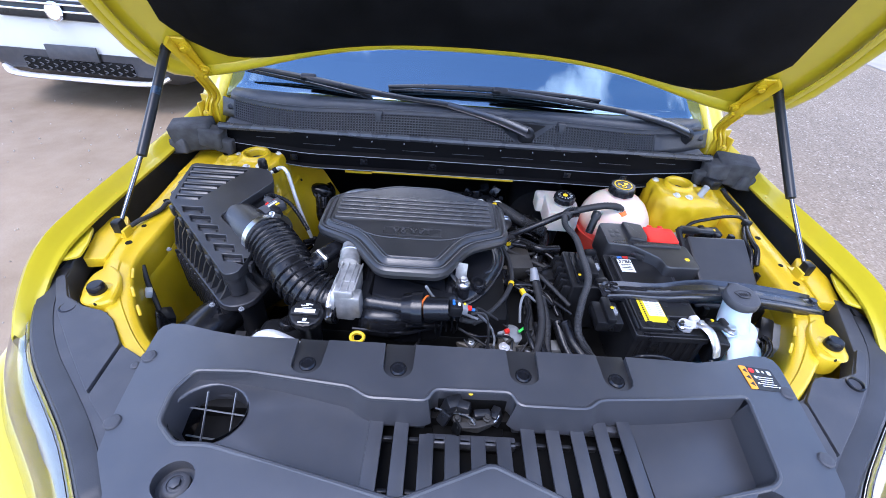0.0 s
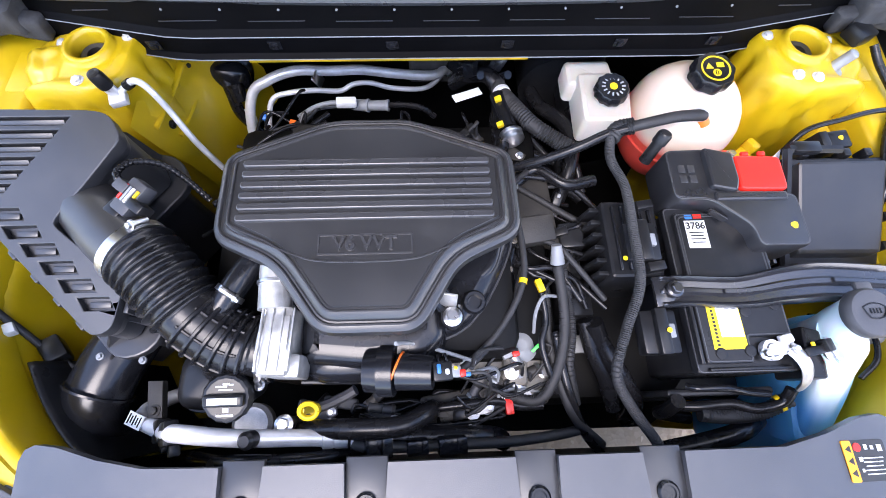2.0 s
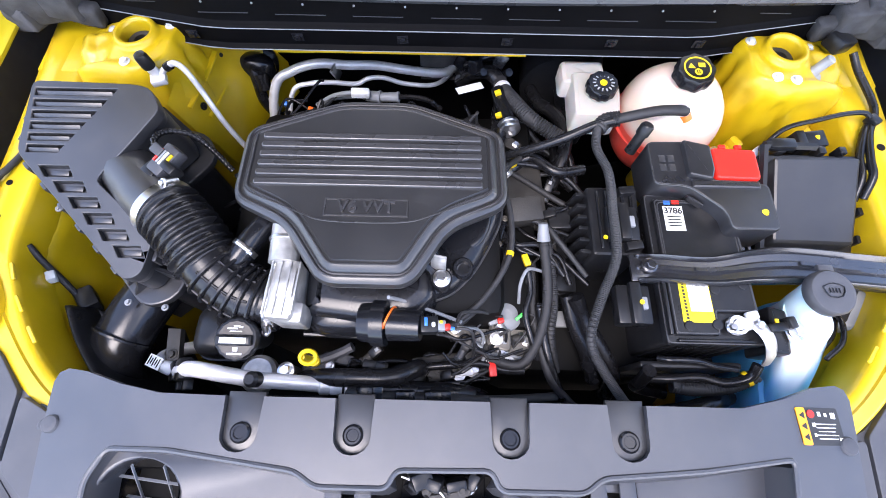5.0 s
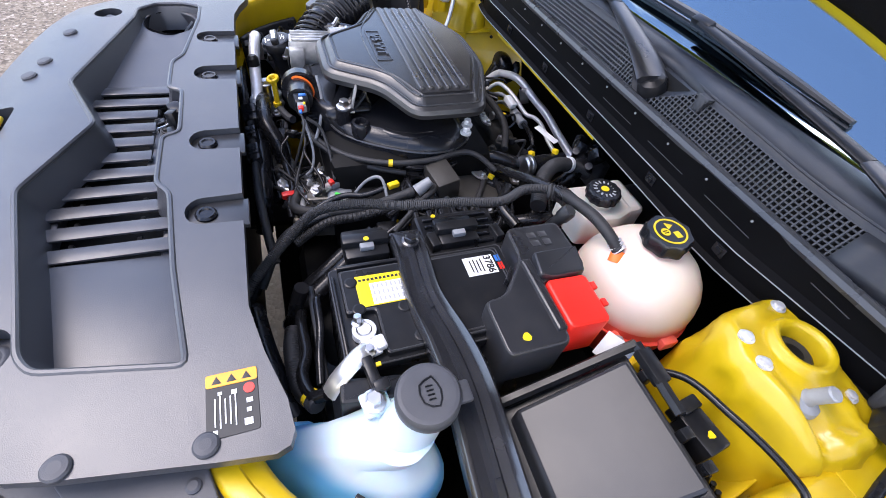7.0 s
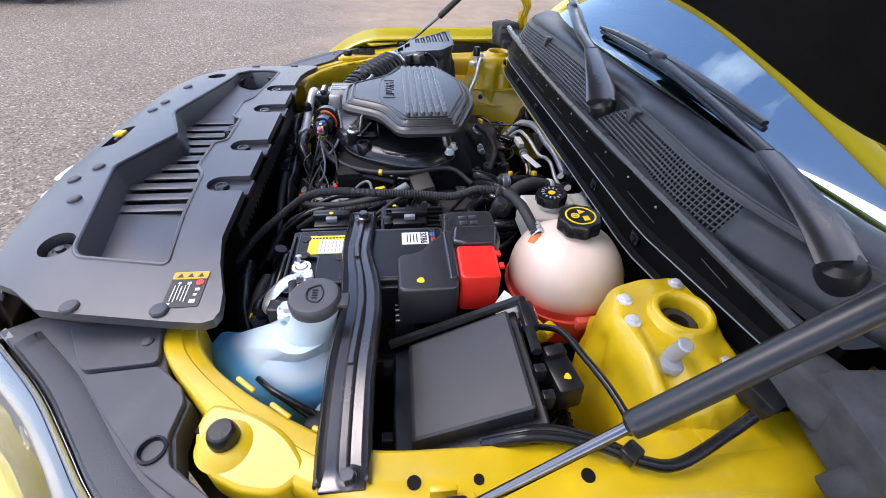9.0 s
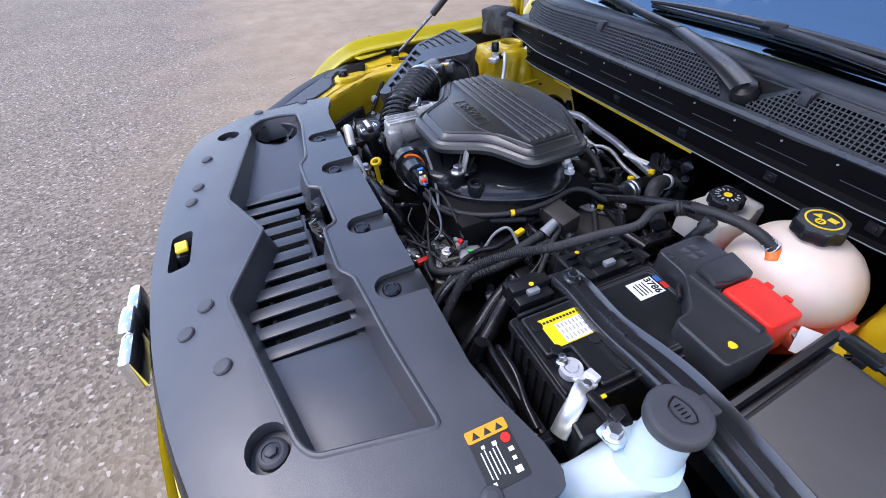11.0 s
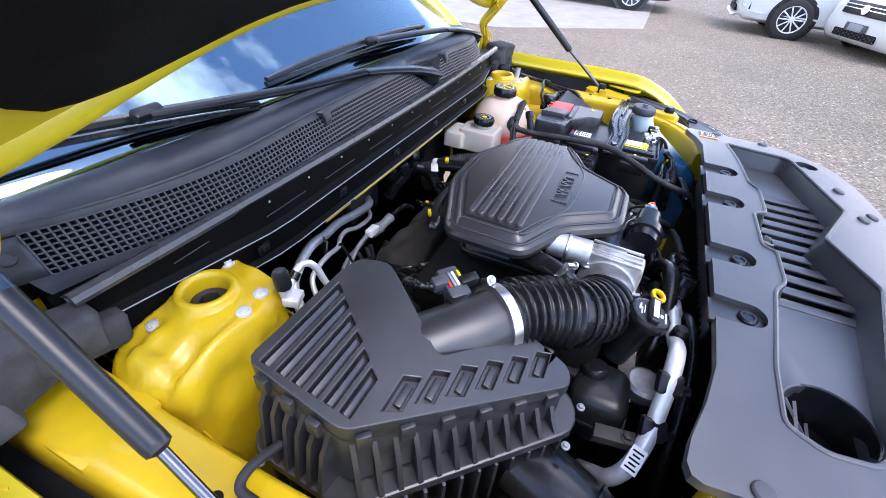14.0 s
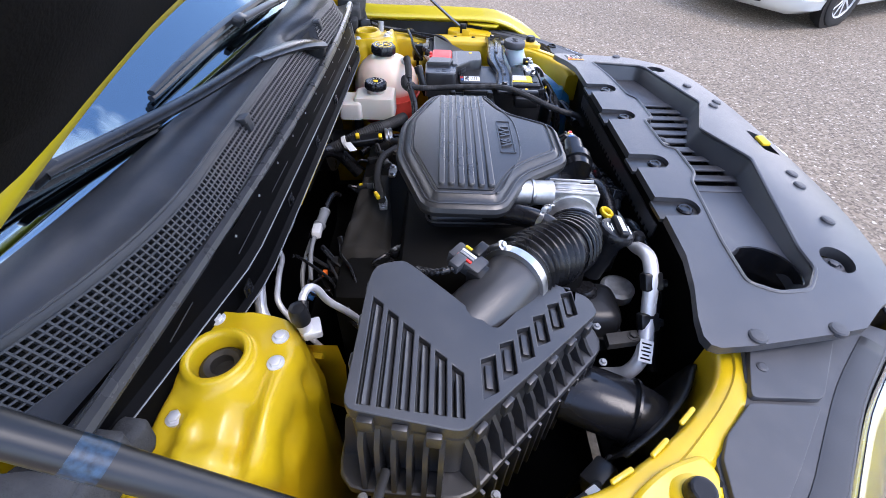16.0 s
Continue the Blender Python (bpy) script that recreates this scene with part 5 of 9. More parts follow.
tube(bm, HOSE, 0.05, 36, per=10, step=0.0015, rf=hose_r)
part("bellows", bm, RUBBER, ih, sharp=80)
path = resample(smooth_path(HOSE, 10), 0.003)
def around(i, a, r):
    i = min(i, len(path) - 2)
    d = (path[i + 1] - path[i - 1]).normalized()
    x = d.cross(Vector((0, 0, 1))).normalized()
    y = x.cross(d)
    return path[i] + (x * math.cos(a) + y * math.sin(a)) * r
for i in range(50, 84, 6):
    bm = BM()
    pts = [around(min(i, len(path) - 2), 2 * math.pi * k / 24, 0.0535) for k in range(25)]
    tube(bm, pts, 0.0036, 6, per=1)
    part("hoop_rib", bm, RUBBER, ih)
for a in (1.2, 1.9, 2.6, 0.4):
    bm = BM()
    tube(bm, [around(i, a, 0.051) for i in range(48, 80, 3)], 0.0024, 6, per=1)
    part("long_rib", bm, RUBBER, ih)
def clamp(parent, at, d, r, w=0.013, screw=(0, 0, 1)):
    bm = BM()
    lathe(bm, [(r, -w / 2), (r + 0.0015, -w / 2), (r + 0.0015, w / 2), (r, w / 2)], at, d, 36)
    c = part("hose_clamp", bm, STEEL, parent, "bright steel hose clamp")
    q = Vector(at) + (Vector(screw) - Vector(d).normalized() * Vector(screw).dot(Vector(d).normalized())).normalized() * (r + 0.005)
    t = Vector(d).normalized().cross(q - Vector(at)).normalized()
    bm = BM()
    rod(bm, q - t * 0.012, q + t * 0.012, 0.005, n=12)
    bolt(bm, q + t * 0.012, 0.005, 0.007, t)
    part("clamp_screw", bm, STEEL, c)
clamp(ih, (-0.502, 0.843, 1.0495), (0.78, -0.6, -0.05), 0.054, 0.015, (0.6, 0.7, 1.0))
clamp(ih, (-0.303, 0.694, 0.992), (1, -0.12, -0.1), 0.048, 0.014, (0.1, -1.2, 0.45))
# breather stub
bm = BM()
tube(bm, [(-0.372, 0.745, 1.035), (-0.352, 0.774, 1.043), (-0.335, 0.805, 1.043), (-0.315, 0.84, 1.035), (-0.29, 0.87, 1.02)], 0.0205, 18)
part("breather_pipe", bm, GLOSSY, ih)
clamp(ih, (-0.352, 0.774, 1.043), (0.55, 0.83, 0), 0.0215, 0.009, (0.3, -0.3, 1))

tb = thing("throttle_body", (-0.27, 0.71, 0.9), "cast aluminium throttle body", "throttle")
bm = BM()
box(bm, (-0.266, 0.690, 1.002), (0.042, 0.098, 0.085), (0, 0, -3), 0.006)
box(bm, (-0.258, 0.656, 1.0), (0.05, 0.034, 0.06), (0, 0, -3), 0.005)
part("housing", bm, CAST, tb)
bm = BM()
rod(bm, (-0.273, 0.735, 1.036), (-0.277, 0.806, 1.040), 0.0245, 0.023, 24)
lathe(bm, [(0.023, 0), (0.021, 0.004), (0.012, 0.006)], (-0.277, 0.806, 1.040), (-0.05, 1, 0.05), 24)
part("motor", bm, CAST, tb)
for x, y, z in ((-0.268, 0.652, 1.03), (-0.253, 0.735, 1.028), (-0.287, 0.735, 1.02)):
    bm = BM()
    bolt(bm, (x, y, z), 0.006, 0.008)
    part("screw", bm, STEEL, tb)
bm = BM()
box(bm, (-0.262, 0.70, 1.0445), (0.03, 0.05, 0.004), (0, 0, -3), 0.002)
box(bm, (-0.262, 0.664, 1.033), (0.026, 0.022, 0.004), (0, 0, -3), 0.001)
part("rib_plate", bm, CAST, tb)
for k in range(4):
    bm = BM()
    box(bm, (-0.288 + 0.015 * k, 0.690, 1.046), (0.003, 0.088, 0.006), (0, 0, -3), 0.001)
    part("casting_rib", bm, CAST, tb)
bm = BM()
lathe(bm, [(0.049, -0.006), (0.052, -0.004), (0.052, 0.006), (0.049, 0.008)], (-0.292, 0.693, 0.992), (1, -0.1, -0.1), 36)
part("mouth_flange", bm, CAST, tb)
bm = BM()
lathe(bm, [(0.025, -0.003), (0.0262, -0.002), (0.0262, 0.002), (0.025, 0.003)], (-0.2755, 0.775, 1.038), (-0.05, 1, 0.05), 28)
part("motor_band", bm, STEEL, tb)

# ---- engine ----
eng = thing("engine", (-0.1, 0.9, 0.4), "engine block coloured near black as deep shade, with black intake manifold and fittings", "engine")
# block, head and gearbox are near black: the bay's shade as colour
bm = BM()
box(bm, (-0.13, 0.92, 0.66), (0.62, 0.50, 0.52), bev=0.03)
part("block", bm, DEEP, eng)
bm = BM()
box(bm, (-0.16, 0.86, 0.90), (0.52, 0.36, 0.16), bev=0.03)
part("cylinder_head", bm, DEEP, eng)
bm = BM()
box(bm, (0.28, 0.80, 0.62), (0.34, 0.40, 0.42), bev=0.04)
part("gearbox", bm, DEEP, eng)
MANI = rounded([(-0.300, 0.800), (-0.250, 0.725), (-0.110, 0.697), (-0.046, 0.692), (0.008, 0.711), (0.048, 0.756), (0.075, 0.805), (0.100, 0.862), (0.103, 0.93), (0.06, 0.995), (-0.30, 0.995)], 0.03, 5)
bm = BM()
rings = []
for d, z in ((0.012, 0.86), (0.010, 0.950), (-0.006, 0.953), (-0.007, 0.959), (-0.004, 0.962), (0.002, 0.962), (0.003, 0.972), (0.006, 0.990), (0.012, 1.002), (0.022, 1.010), (0.034, 1.014)):
    rings.append([(x, y, z) for x, y in inset(MANI, d)])
loft(bm, rings)
part("manifold_shell", bm, GLOSSY, eng, "black moulded intake manifold", sharp=50)
bm = BM()
plenum = rounded([(-0.252, 0.668), (-0.150, 0.657), (-0.060, 0.664), (-0.020, 0.700), (-0.030, 0.80), (-0.255, 0.80)], 0.018, 4)
rings = []
for d, z in ((0.014, 0.87), (0.008, 0.960), (-0.004, 0.964), (-0.005, 0.970), (0.0, 0.973), (0.004, 1.000), (0.010, 1.012), (0.020, 1.017), (0.034, 1.018)):
    rings.append([(x, y, z + (0.10 * (y - 0.66) if z > 0.98 else 0)) for x, y in inset(plenum, d)])
loft(bm, rings)
part("plenum", bm, GLOSSY, eng, "black plenum with a moulded lip", sharp=50)
bm = BM()
loop = inset(MANI, 0.0055)
tube(bm, [(x, y, 0.990) for x, y in loop + loop[:1]], 0.0022, 6, per=1)
part("shell_bead", bm, EDGE_GLOSS, eng)
# runner barrels below the shell, and the bolts through its flange
for x, y in ((0.086, 0.852), (0.064, 0.800), (0.034, 0.750), (-0.006, 0.718), (-0.060, 0.706), (0.088, 0.905)):
    bm = BM()
    lathe(bm, [(0.024, 0.84), (0.024, 0.938), (0.020, 0.950)], (x, y, 0), n=20)
    part("runner", bm, GLOSSY, eng)
for x, y in ((0.104, 0.880), (0.090, 0.826), (0.062, 0.772), (0.026, 0.722), (-0.03, 0.688)):
    bm = BM()
    lathe(bm, [(0.009, 0.925), (0.0095, 0.962), (0.008, 0.966)], (x, y, 0), n=14)
    boss = part("flange_boss", bm, GLOSSY, eng)
    bm = BM()
    bolt(bm, (x, y, 0.965), 0.0045, 0.006)
    part("boss_bolt", bm, OILY, boss)
# raised rib on the shell beside the port
bm = BM()
tube(bm, [(0.028, 0.800, 1.008), (0.050, 0.822, 1.009), (0.062, 0.860, 1.009), (0.060, 0.90, 1.009)], 0.011, 10, flat=0.55)
part("shell_rib", bm, GLOSSY, eng)
for x, y in ((0.062, 0.972), (0.035, 0.985)):
    bm = BM()
    bolt(bm, (x, y, 1.010), 0.008, 0.014)
    part("shell_bolt", bm, ALU, eng)
# rounded plenum beside the throttle
bm = BM()
def blob(bm, c, r, n=20, e=3.0, rings_=10, top=1.0):
    rings = []
    for j in range(rings_ + 1):
        b = -math.pi / 2 + math.pi * j / rings_
        cz, cr = math.sin(b), math.cos(b)
        cz = math.copysign(abs(cz) ** (2 / e), cz)
        cr = max(abs(cr) ** (2 / e), 1e-3)
        rings.append([(c[0] + r[0] * cr * math.copysign(abs(math.cos(a)) ** (2 / e), math.cos(a)), c[1] + r[1] * cr * math.copysign(abs(math.sin(a)) ** (2 / e), math.sin(a)), c[2] + r[2] * cz) for a in [2 * math.pi * k / n for k in range(n)]])
    loft(bm, rings)
blob(bm, (-0.190, 0.690, 0.962), (0.064, 0.048, 0.042), 28)
blob(bm, (-0.09, 0.735, 0.960), (0.075, 0.055, 0.04), 28)
part("plenum", bm, GLOSSY, eng)
bm = BM()
tube(bm, [(-0.258, 0.648, 0.958), (-0.16, 0.646, 0.956), (-0.13, 0.652, 0.952), (-0.05, 0.68, 0.952)], 0.0045, 8)
part("flange_bead", bm, GLOSSY, eng)
bm = BM()
lathe(bm, [(0.019, -0.02), (0.019, 0.012), (0.016, 0.016), (0.0115, 0.016), (0.010, 0.004)], (0.020, 0.758, 1.008), (0, -0.1, 1), 24)
part("port", bm, GLOSSY, eng)
bm = BM()
lathe(bm, [(0.016, -0.03), (0.016, 0.0), (0.018, 0.002), (0.018, 0.006)], (-0.016, 0.731, 1.03), n=22)
part("bolt_boss", bm, GLOSSY, eng)
bm = BM()
bolt(bm, (-0.016, 0.731, 1.036), 0.010, 0.016)
part("cover_bolt", bm, STEEL, eng, "bright steel bolt")
bm = BM()
for p, q in (((-0.055, 0.765), (-0.022, 0.735)), ((-0.03, 0.775), (-0.008, 0.742))):
    tube(bm, [(p[0], p[1], 1.055), ((p[0] + q[0]) / 2, (p[1] + q[1]) / 2, 1.04), (q[0], q[1], 1.028)], 0.006, 6, flat=0.5)
part("stay", bm, GLOSSY, eng)
# head cover in front, sheet brackets and transmission
bm = BM()
slab(bm, rounded([(0.06, 0.60), (0.155, 0.60), (0.17, 0.72), (0.155, 0.86), (0.06, 0.82)], 0.02), 0.86, 0.90, 0.008)
slab(bm, rounded([(0.07, 0.64), (0.115, 0.63), (0.118, 0.745), (0.088, 0.76)], 0.012), 0.895, 0.916, 0.004)
part("gear_housing", bm, OILY, eng, "oily cast gearbox top")
for x, y, z in ((0.092, 0.733, 0.916), (0.090, 0.713, 0.916), (0.117, 0.788, 0.90), (0.088, 0.655, 0.916), (0.125, 0.69, 0.90), (0.150, 0.845, 0.90), (0.075, 0.615, 0.90), (0.045, 0.60, 0.885), (0.02, 0.592, 0.885)):
    bm = BM()
    bolt(bm, (x, y, z), 0.0085, 0.009)
    part("housing_bolt", bm, ALU, eng)
bm = BM()
blob(bm, (-0.07, 0.585, 0.865), (0.028, 0.02, 0.02), 16, 2.4)
part("front_casting", bm, BROWNED, eng)
bm = BM()
box(bm, (-0.02, 0.61, 0.87), (0.10, 0.035, 0.03), (0, 0, 8), 0.006)
part("front_casting", bm, BROWNED, eng)
bm = BM()
box(bm, (-0.21, 0.615, 0.88), (0.06, 0.02, 0.02), (0, 0, -8), 0.005)
part("front_casting", bm, PANEL, eng)
bm = BM()
tube(bm, [(-0.275, 0.615, 0.90), (-0.24, 0.61, 0.905), (-0.20, 0.625, 0.905), (-0.18, 0.635, 0.91)], 0.009, 8)
part("front_casting", bm, PANEL, eng)
bm = BM()
slab(bm, [(0.05, 0.92), (0.20, 0.88), (0.19, 1.02), (0.07, 1.05)], 0.90, 0.925, 0.004)
box(bm, (0.14, 0.90, 0.955), (0.07, 0.05, 0.05), (10, 5, 10), 0.005)
part("heat_shield", bm, BROWNED, eng)
# rear head cover seen from the filter side
bm = BM()
NU, NV = 48, 24
quilt = []
for i in range(NU + 1):
    u = i / NU
    a, b = Vector((-0.36, 1.040)).lerp(Vector((0.0, 1.085)), u), Vector((-0.345, 1.185)).lerp(Vector((-0.01, 1.165)), u)
    ring = []
    for j in range(NV + 1):
        v = j / NV
        p = a.lerp(b, v)
        edge = min(1, 7 * v, 7 * (1 - v), 9 * u, 9 * (1 - u))
        fold = 0.004 * math.sin(15 * u + 4 * v + 1.6 * math.sin(6 * v + 3 * u)) + 0.0015 * math.sin(29 * u - 9 * v) + 0.0012 * math.sin(21 * v + 11 * u)
        ring.append(bm.verts.new((p.x, p.y, 0.865 + (0.062 + fold) * math.sqrt(edge) + 0.008 * math.sin(math.pi * v))))
    quilt.append(ring)
for i in range(NU):
    for j in range(NV):
        bm.faces.new((quilt[i][j], quilt[i + 1][j], quilt[i + 1][j + 1], quilt[i][j + 1]))
for row in (quilt[0], quilt[-1], [r[0] for r in quilt], [r[-1] for r in quilt]):
    low = [bm.verts.new((v.co.x, v.co.y, 0.80)) for v in row]
    for k in range(len(row) - 1):
        bm.faces.new((row[k], row[k + 1], low[k + 1], low[k]))
bmesh.ops.recalc_face_normals(bm, faces=bm.faces)
part("rear_cover", bm, material("dark_brown_padding", (0.013, 0.011, 0.008), 0.8, vary=0.3, scale=30, bump=0.5, grain=400), eng, "dull brown-black padded rear cover", sharp=150)
for x, y in ((0.055, 1.05), (0.03, 1.08)):
    bm = BM()
    rod(bm, (x, y, 0.92), (x, y, 0.955), 0.008)
    bolt(bm, (x, y, 0.955), 0.007, 0.009)
    part("coil_stud", bm, BROWNED, eng)

# bare stay that carries the cover, bolted to the shell
bm = BM()
box(bm, (-0.022, 0.752, 1.052), (0.026, 0.004, 0.050), (-10, 0, -10), 0.0015)
box(bm, (-0.018, 0.738, 1.030), (0.026, 0.030, 0.004), (0, 0, -10), 0.0015)
part("cover_stay", bm, CAST, eng, "bare metal stay under the engine cover")
for k in range(5):
    bm = BM()
    box(bm, (-0.075 + 0.012 * k, 0.662 + 0.003 * k, 0.975), (0.004, 0.018, 0.05), (0, 0, 12), 0.001)
    part("plenum_rib", bm, GLOSSY, eng)
# fittings bolted round the engine: sensors, brackets, joints
rnd = random.Random(31)
def sensor(p, yaw, mat, lock=None):
    d = Vector((math.cos(radians(yaw)), math.sin(radians(yaw)), rnd.uniform(-0.15, 0.5))).normalized()
    p = Vector(p)
    bm = BM()
    rod(bm, p, p + d * 0.018, 0.009, 0.008, 14)
    sn = part("sensor", bm, mat, eng)
    bm = BM()
    lathe(bm, [(0.011, -0.004), (0.011, 0.002)], p, d, 6)
    part("hex_nut", bm, STEEL if rnd.random() < 0.4 else BROWNED, sn)
    bm = BM()
    e = d.to_track_quat("X", "Z").to_euler()
    box(bm, p + d * 0.030, (0.026, 0.017, 0.014), [math.degrees(v) for v in e], 0.002)
    part("connector", bm, BLACK, sn)
    if lock:
        bm = BM()
        box(bm, p + d * 0.034 + Vector((0, 0, 0.008)), (0.008, 0.007, 0.004), [math.degrees(v) for v in e], 0.001)
        part("lock_tab", bm, lock, sn)
    q = p + d * 0.043
    bm = BM()
    tube(bm, [q, q + d * 0.02 + Vector((0, 0, 0.006)), q + d * 0.035 + Vector((rnd.uniform(-0.02, 0.02), rnd.uniform(-0.02, 0.02), -0.01)), q + Vector((rnd.uniform(-0.05, 0.05), rnd.uniform(-0.05, 0.05), -0.05))], 0.0035, 7)
    part("sensor_lead", bm, RUBBER if rnd.random() < 0.7 else TAPE, sn)
def bracket(p, yaw, mat, size=1.0):
    c, q = math.cos(radians(yaw)), math.sin(radians(yaw))
    at = lambda u, v: (p[0] + (u * c - v * q) * size, p[1] + (u * q + v * c) * size)
    bm = BM()
    slab(bm, rounded([at(-0.03, -0.010), at(0.012, -0.014), at(0.03, -0.006), at(0.03, 0.008), at(0.0, 0.012), at(-0.03, 0.010)], 0.004), p[2], p[2] + 0.004, 0.001)
    b_ = part("bracket", bm, mat, eng)
    for u in (-0.021, 0.02):
        bm = BM()
        bolt(bm, (*at(u, 0), p[2] + 0.004), 0.0055, 0.007)
        part("bracket_bolt", bm, STEEL if rnd.random() < 0.6 else BROWNED, b_)
for p, yaw, mat, lock in (((0.045, 0.645, 0.905), -20, CAST, RED), ((0.02, 0.62, 0.895), 60, PANEL, None), ((0.10, 0.665, 0.925), 120, CAST, None), ((0.135, 0.66, 0.905), 200, BROWNED, GREYP), ((0.155, 0.745, 0.905), 90, CAST, None),
                          ((0.125, 0.82, 0.905), 30, BROWNED, RED), ((0.20, 0.70, 0.87), 150, PANEL, None), ((-0.03, 0.585, 0.88), 10, BROWNED, None), ((-0.12, 0.60, 0.885), 170, PANEL, None), ((-0.16, 0.61, 0.89), 40, BROWNED, GREYP),
                          ((-0.30, 1.03, 0.93), 140, CAST, GREYP), ((-0.36, 1.00, 0.90), 80, PANEL, None), ((-0.42, 1.07, 0.86), 20, CAST, BLUE), ((-0.44, 0.97, 0.87), 250, PANEL, ORANGE), ((-0.34, 1.15, 0.89), 60, CAST, None),
                          ((-0.10, 1.12, 0.94), 90, PANEL, YELLOW), ((0.0, 1.10, 0.94), 30, CAST, None), ((0.06, 1.12, 0.92), 120, PANEL, None), ((0.16, 1.06, 0.92), 200, CAST, None), ((0.20, 0.96, 0.90), 70, BROWNED, GREYP), ((0.17, 0.90, 0.93), 10, CAST, None)):
    sensor(p, yaw, mat, lock)
for p, yaw, mat, size in (((0.06, 0.63, 0.905), 30, BROWNED, 1.0), ((0.11, 0.62, 0.902), -50, CAST, 0.8), ((0.03, 0.60, 0.892), 5, CAST, 0.9), ((-0.04, 0.60, 0.888), -10, BROWNED, 1.0), ((0.14, 0.76, 0.903), 80, CAST, 0.9),
                          ((0.135, 0.835, 0.903), 40, BROWNED, 1.0), ((-0.14, 0.585, 0.885), 0, BROWNED, 1.2), ((-0.24, 0.595, 0.90), 15, PANEL, 1.0), ((0.20, 0.85, 0.91), 100, BROWNED, 1.1), ((0.10, 1.0, 0.93), 20, CAST, 1.0),
                          ((-0.40, 1.02, 0.88), 60, BROWNED, 1.1), ((-0.33, 0.96, 0.91), 130, PANEL, 1.0), ((0.12, 1.09, 0.925), -30, BROWNED, 1.1), ((-0.19, 1.09, 0.955), 10, CAST, 0.8), ((-0.06, 1.08, 0.955), 0, CAST, 0.8)):
    bracket(p, yaw, mat, size)

# thin leads between the plugs on the gearbox side
for k, (a, b, m_) in enumerate((((0.012, 0.650, 1.030), (0.060, 0.640, 0.935), GREYP), ((0.010, 0.655, 1.032), (0.095, 0.690, 0.945), TAPE), ((0.000, 0.648, 1.028), (0.040, 0.610, 0.915), TAPE), ((-0.10, 0.690, 1.060), (0.02, 0.668, 0.990), GREYP),
                                ((0.150, 0.700, 0.930), (0.120, 0.640, 0.905), TAPE), ((0.175, 0.780, 0.945), (0.130, 0.720, 0.930), GREYP), ((0.210, 0.860, 0.950), (0.160, 0.800, 0.935), TAPE), ((0.060, 0.610, 0.905), (0.150, 0.620, 0.895), GREYP))):
    a, b = Vector(a), Vector(b)
    sag = Vector((0.018 * (-1) ** k, 0.012, -0.016 + 0.026 * (k % 3)))
    bm = BM()
    tube(bm, [a, a.lerp(b, 0.33) + sag, a.lerp(b, 0.7) + sag * 0.8, b], 0.0026 + 0.0006 * (k % 2), 8)
    part("sensor_lead", bm, m_, eng)
bm = BM()
slab(bm, rounded([(-0.030, 0.675), (0.030, 0.650), (0.091, 0.638), (0.150, 0.645), (0.142, 0.717), (0.158, 0.800), (0.136, 0.870), (0.070, 0.860), (0.060, 0.76), (0.0, 0.71)], 0.014), 0.86, 0.902, 0.005)
gp_ = part("gearbox_cover", bm, OILY, eng, "dull oily cast cover with bright bolts")
for x, y in ((0.106, 0.731), (0.094, 0.722), (0.096, 0.852), (0.116, 0.862), (0.146, 0.790), (0.132, 0.690), (0.06, 0.655), (0.012, 0.676), (0.148, 0.655)):
    bm = BM()
    bolt(bm, (x, y, 0.902), 0.0075, 0.009)
    part("cover_bolt", bm, STEEL, gp_)
bm = BM()
lathe(bm, [(0.030, 0.900), (0.030, 0.914), (0.022, 0.920), (0.010, 0.922)], (0.108, 0.700, 0), n=24)
part("sensor_housing", bm, GREYP, gp_)
# purge valve with its plug
pv = thing("purge_valve", (-0.09, 0.65, 0.97), "round black purge valve with orange ring and wired plug", "valve")
bm = BM()
rod(bm, (-0.150, 0.655, 0.985), (-0.128, 0.654, 0.988), 0.031, 0.033, 28)
rod(bm, (-0.130, 0.654, 0.988), (-0.108, 0.653, 0.99), 0.037, 0.037, 30)
part("cap", bm, GLOSSY, pv)
bm = BM()
rod(bm, (-0.108, 0.653, 0.99), (-0.1055, 0.652, 0.99), 0.0305, n=28)
part("orange_ring", bm, ORANGE, pv)
bm = BM()
rod(bm, (-0.103, 0.652, 0.99), (-0.052, 0.648, 0.998), 0.027, 0.024, 24)
part("body", bm, GLOSSY, pv)
for mat, p, s_ in ((BLACK, (-0.040, 0.649, 1.0), (0.028, 0.026, 0.026)), (BLUE, (-0.044, 0.652, 1.0145), (0.006, 0.014, 0.006)), (WHITE, (-0.032, 0.648, 1.0145), (0.006, 0.008, 0.004)), (GREYP, (-0.022, 0.648, 1.002), (0.018, 0.016, 0.016)), (YELLOW, (-0.020, 0.653, 1.011), (0.006, 0.005, 0.004)), (RED, (-0.010, 0.646, 1.006), (0.009, 0.010, 0.009)), (BLUE, (-0.002, 0.644, 1.004), (0.008, 0.006, 0.006))):
    bm = BM()
    box(bm, p, s_, (0, 8, 4), 0.002)
    part("plug", bm, mat, pv)

pv.location += Vector((0.005, 0.002, 0.038))
tb.location += Vector((-0.004, 0.010, 0.020))

# ---- engine cover ----
ec = thing("engine_cover", (-0.141, 0.88, 1.0), "black ribbed plastic engine cover marked V6 VVT", "engine cover")
OUT = [(-0.372, 0.992), (-0.205, 1.054), (-0.077, 1.054), (0.090, 0.992), (0.094, 0.846), (-0.004, 0.800), (-0.063, 0.701), (-0.207, 0.701), (-0.278, 0.800), (-0.374, 0.846)]
OUT_R = rounded(OUT, 0.028, 5)
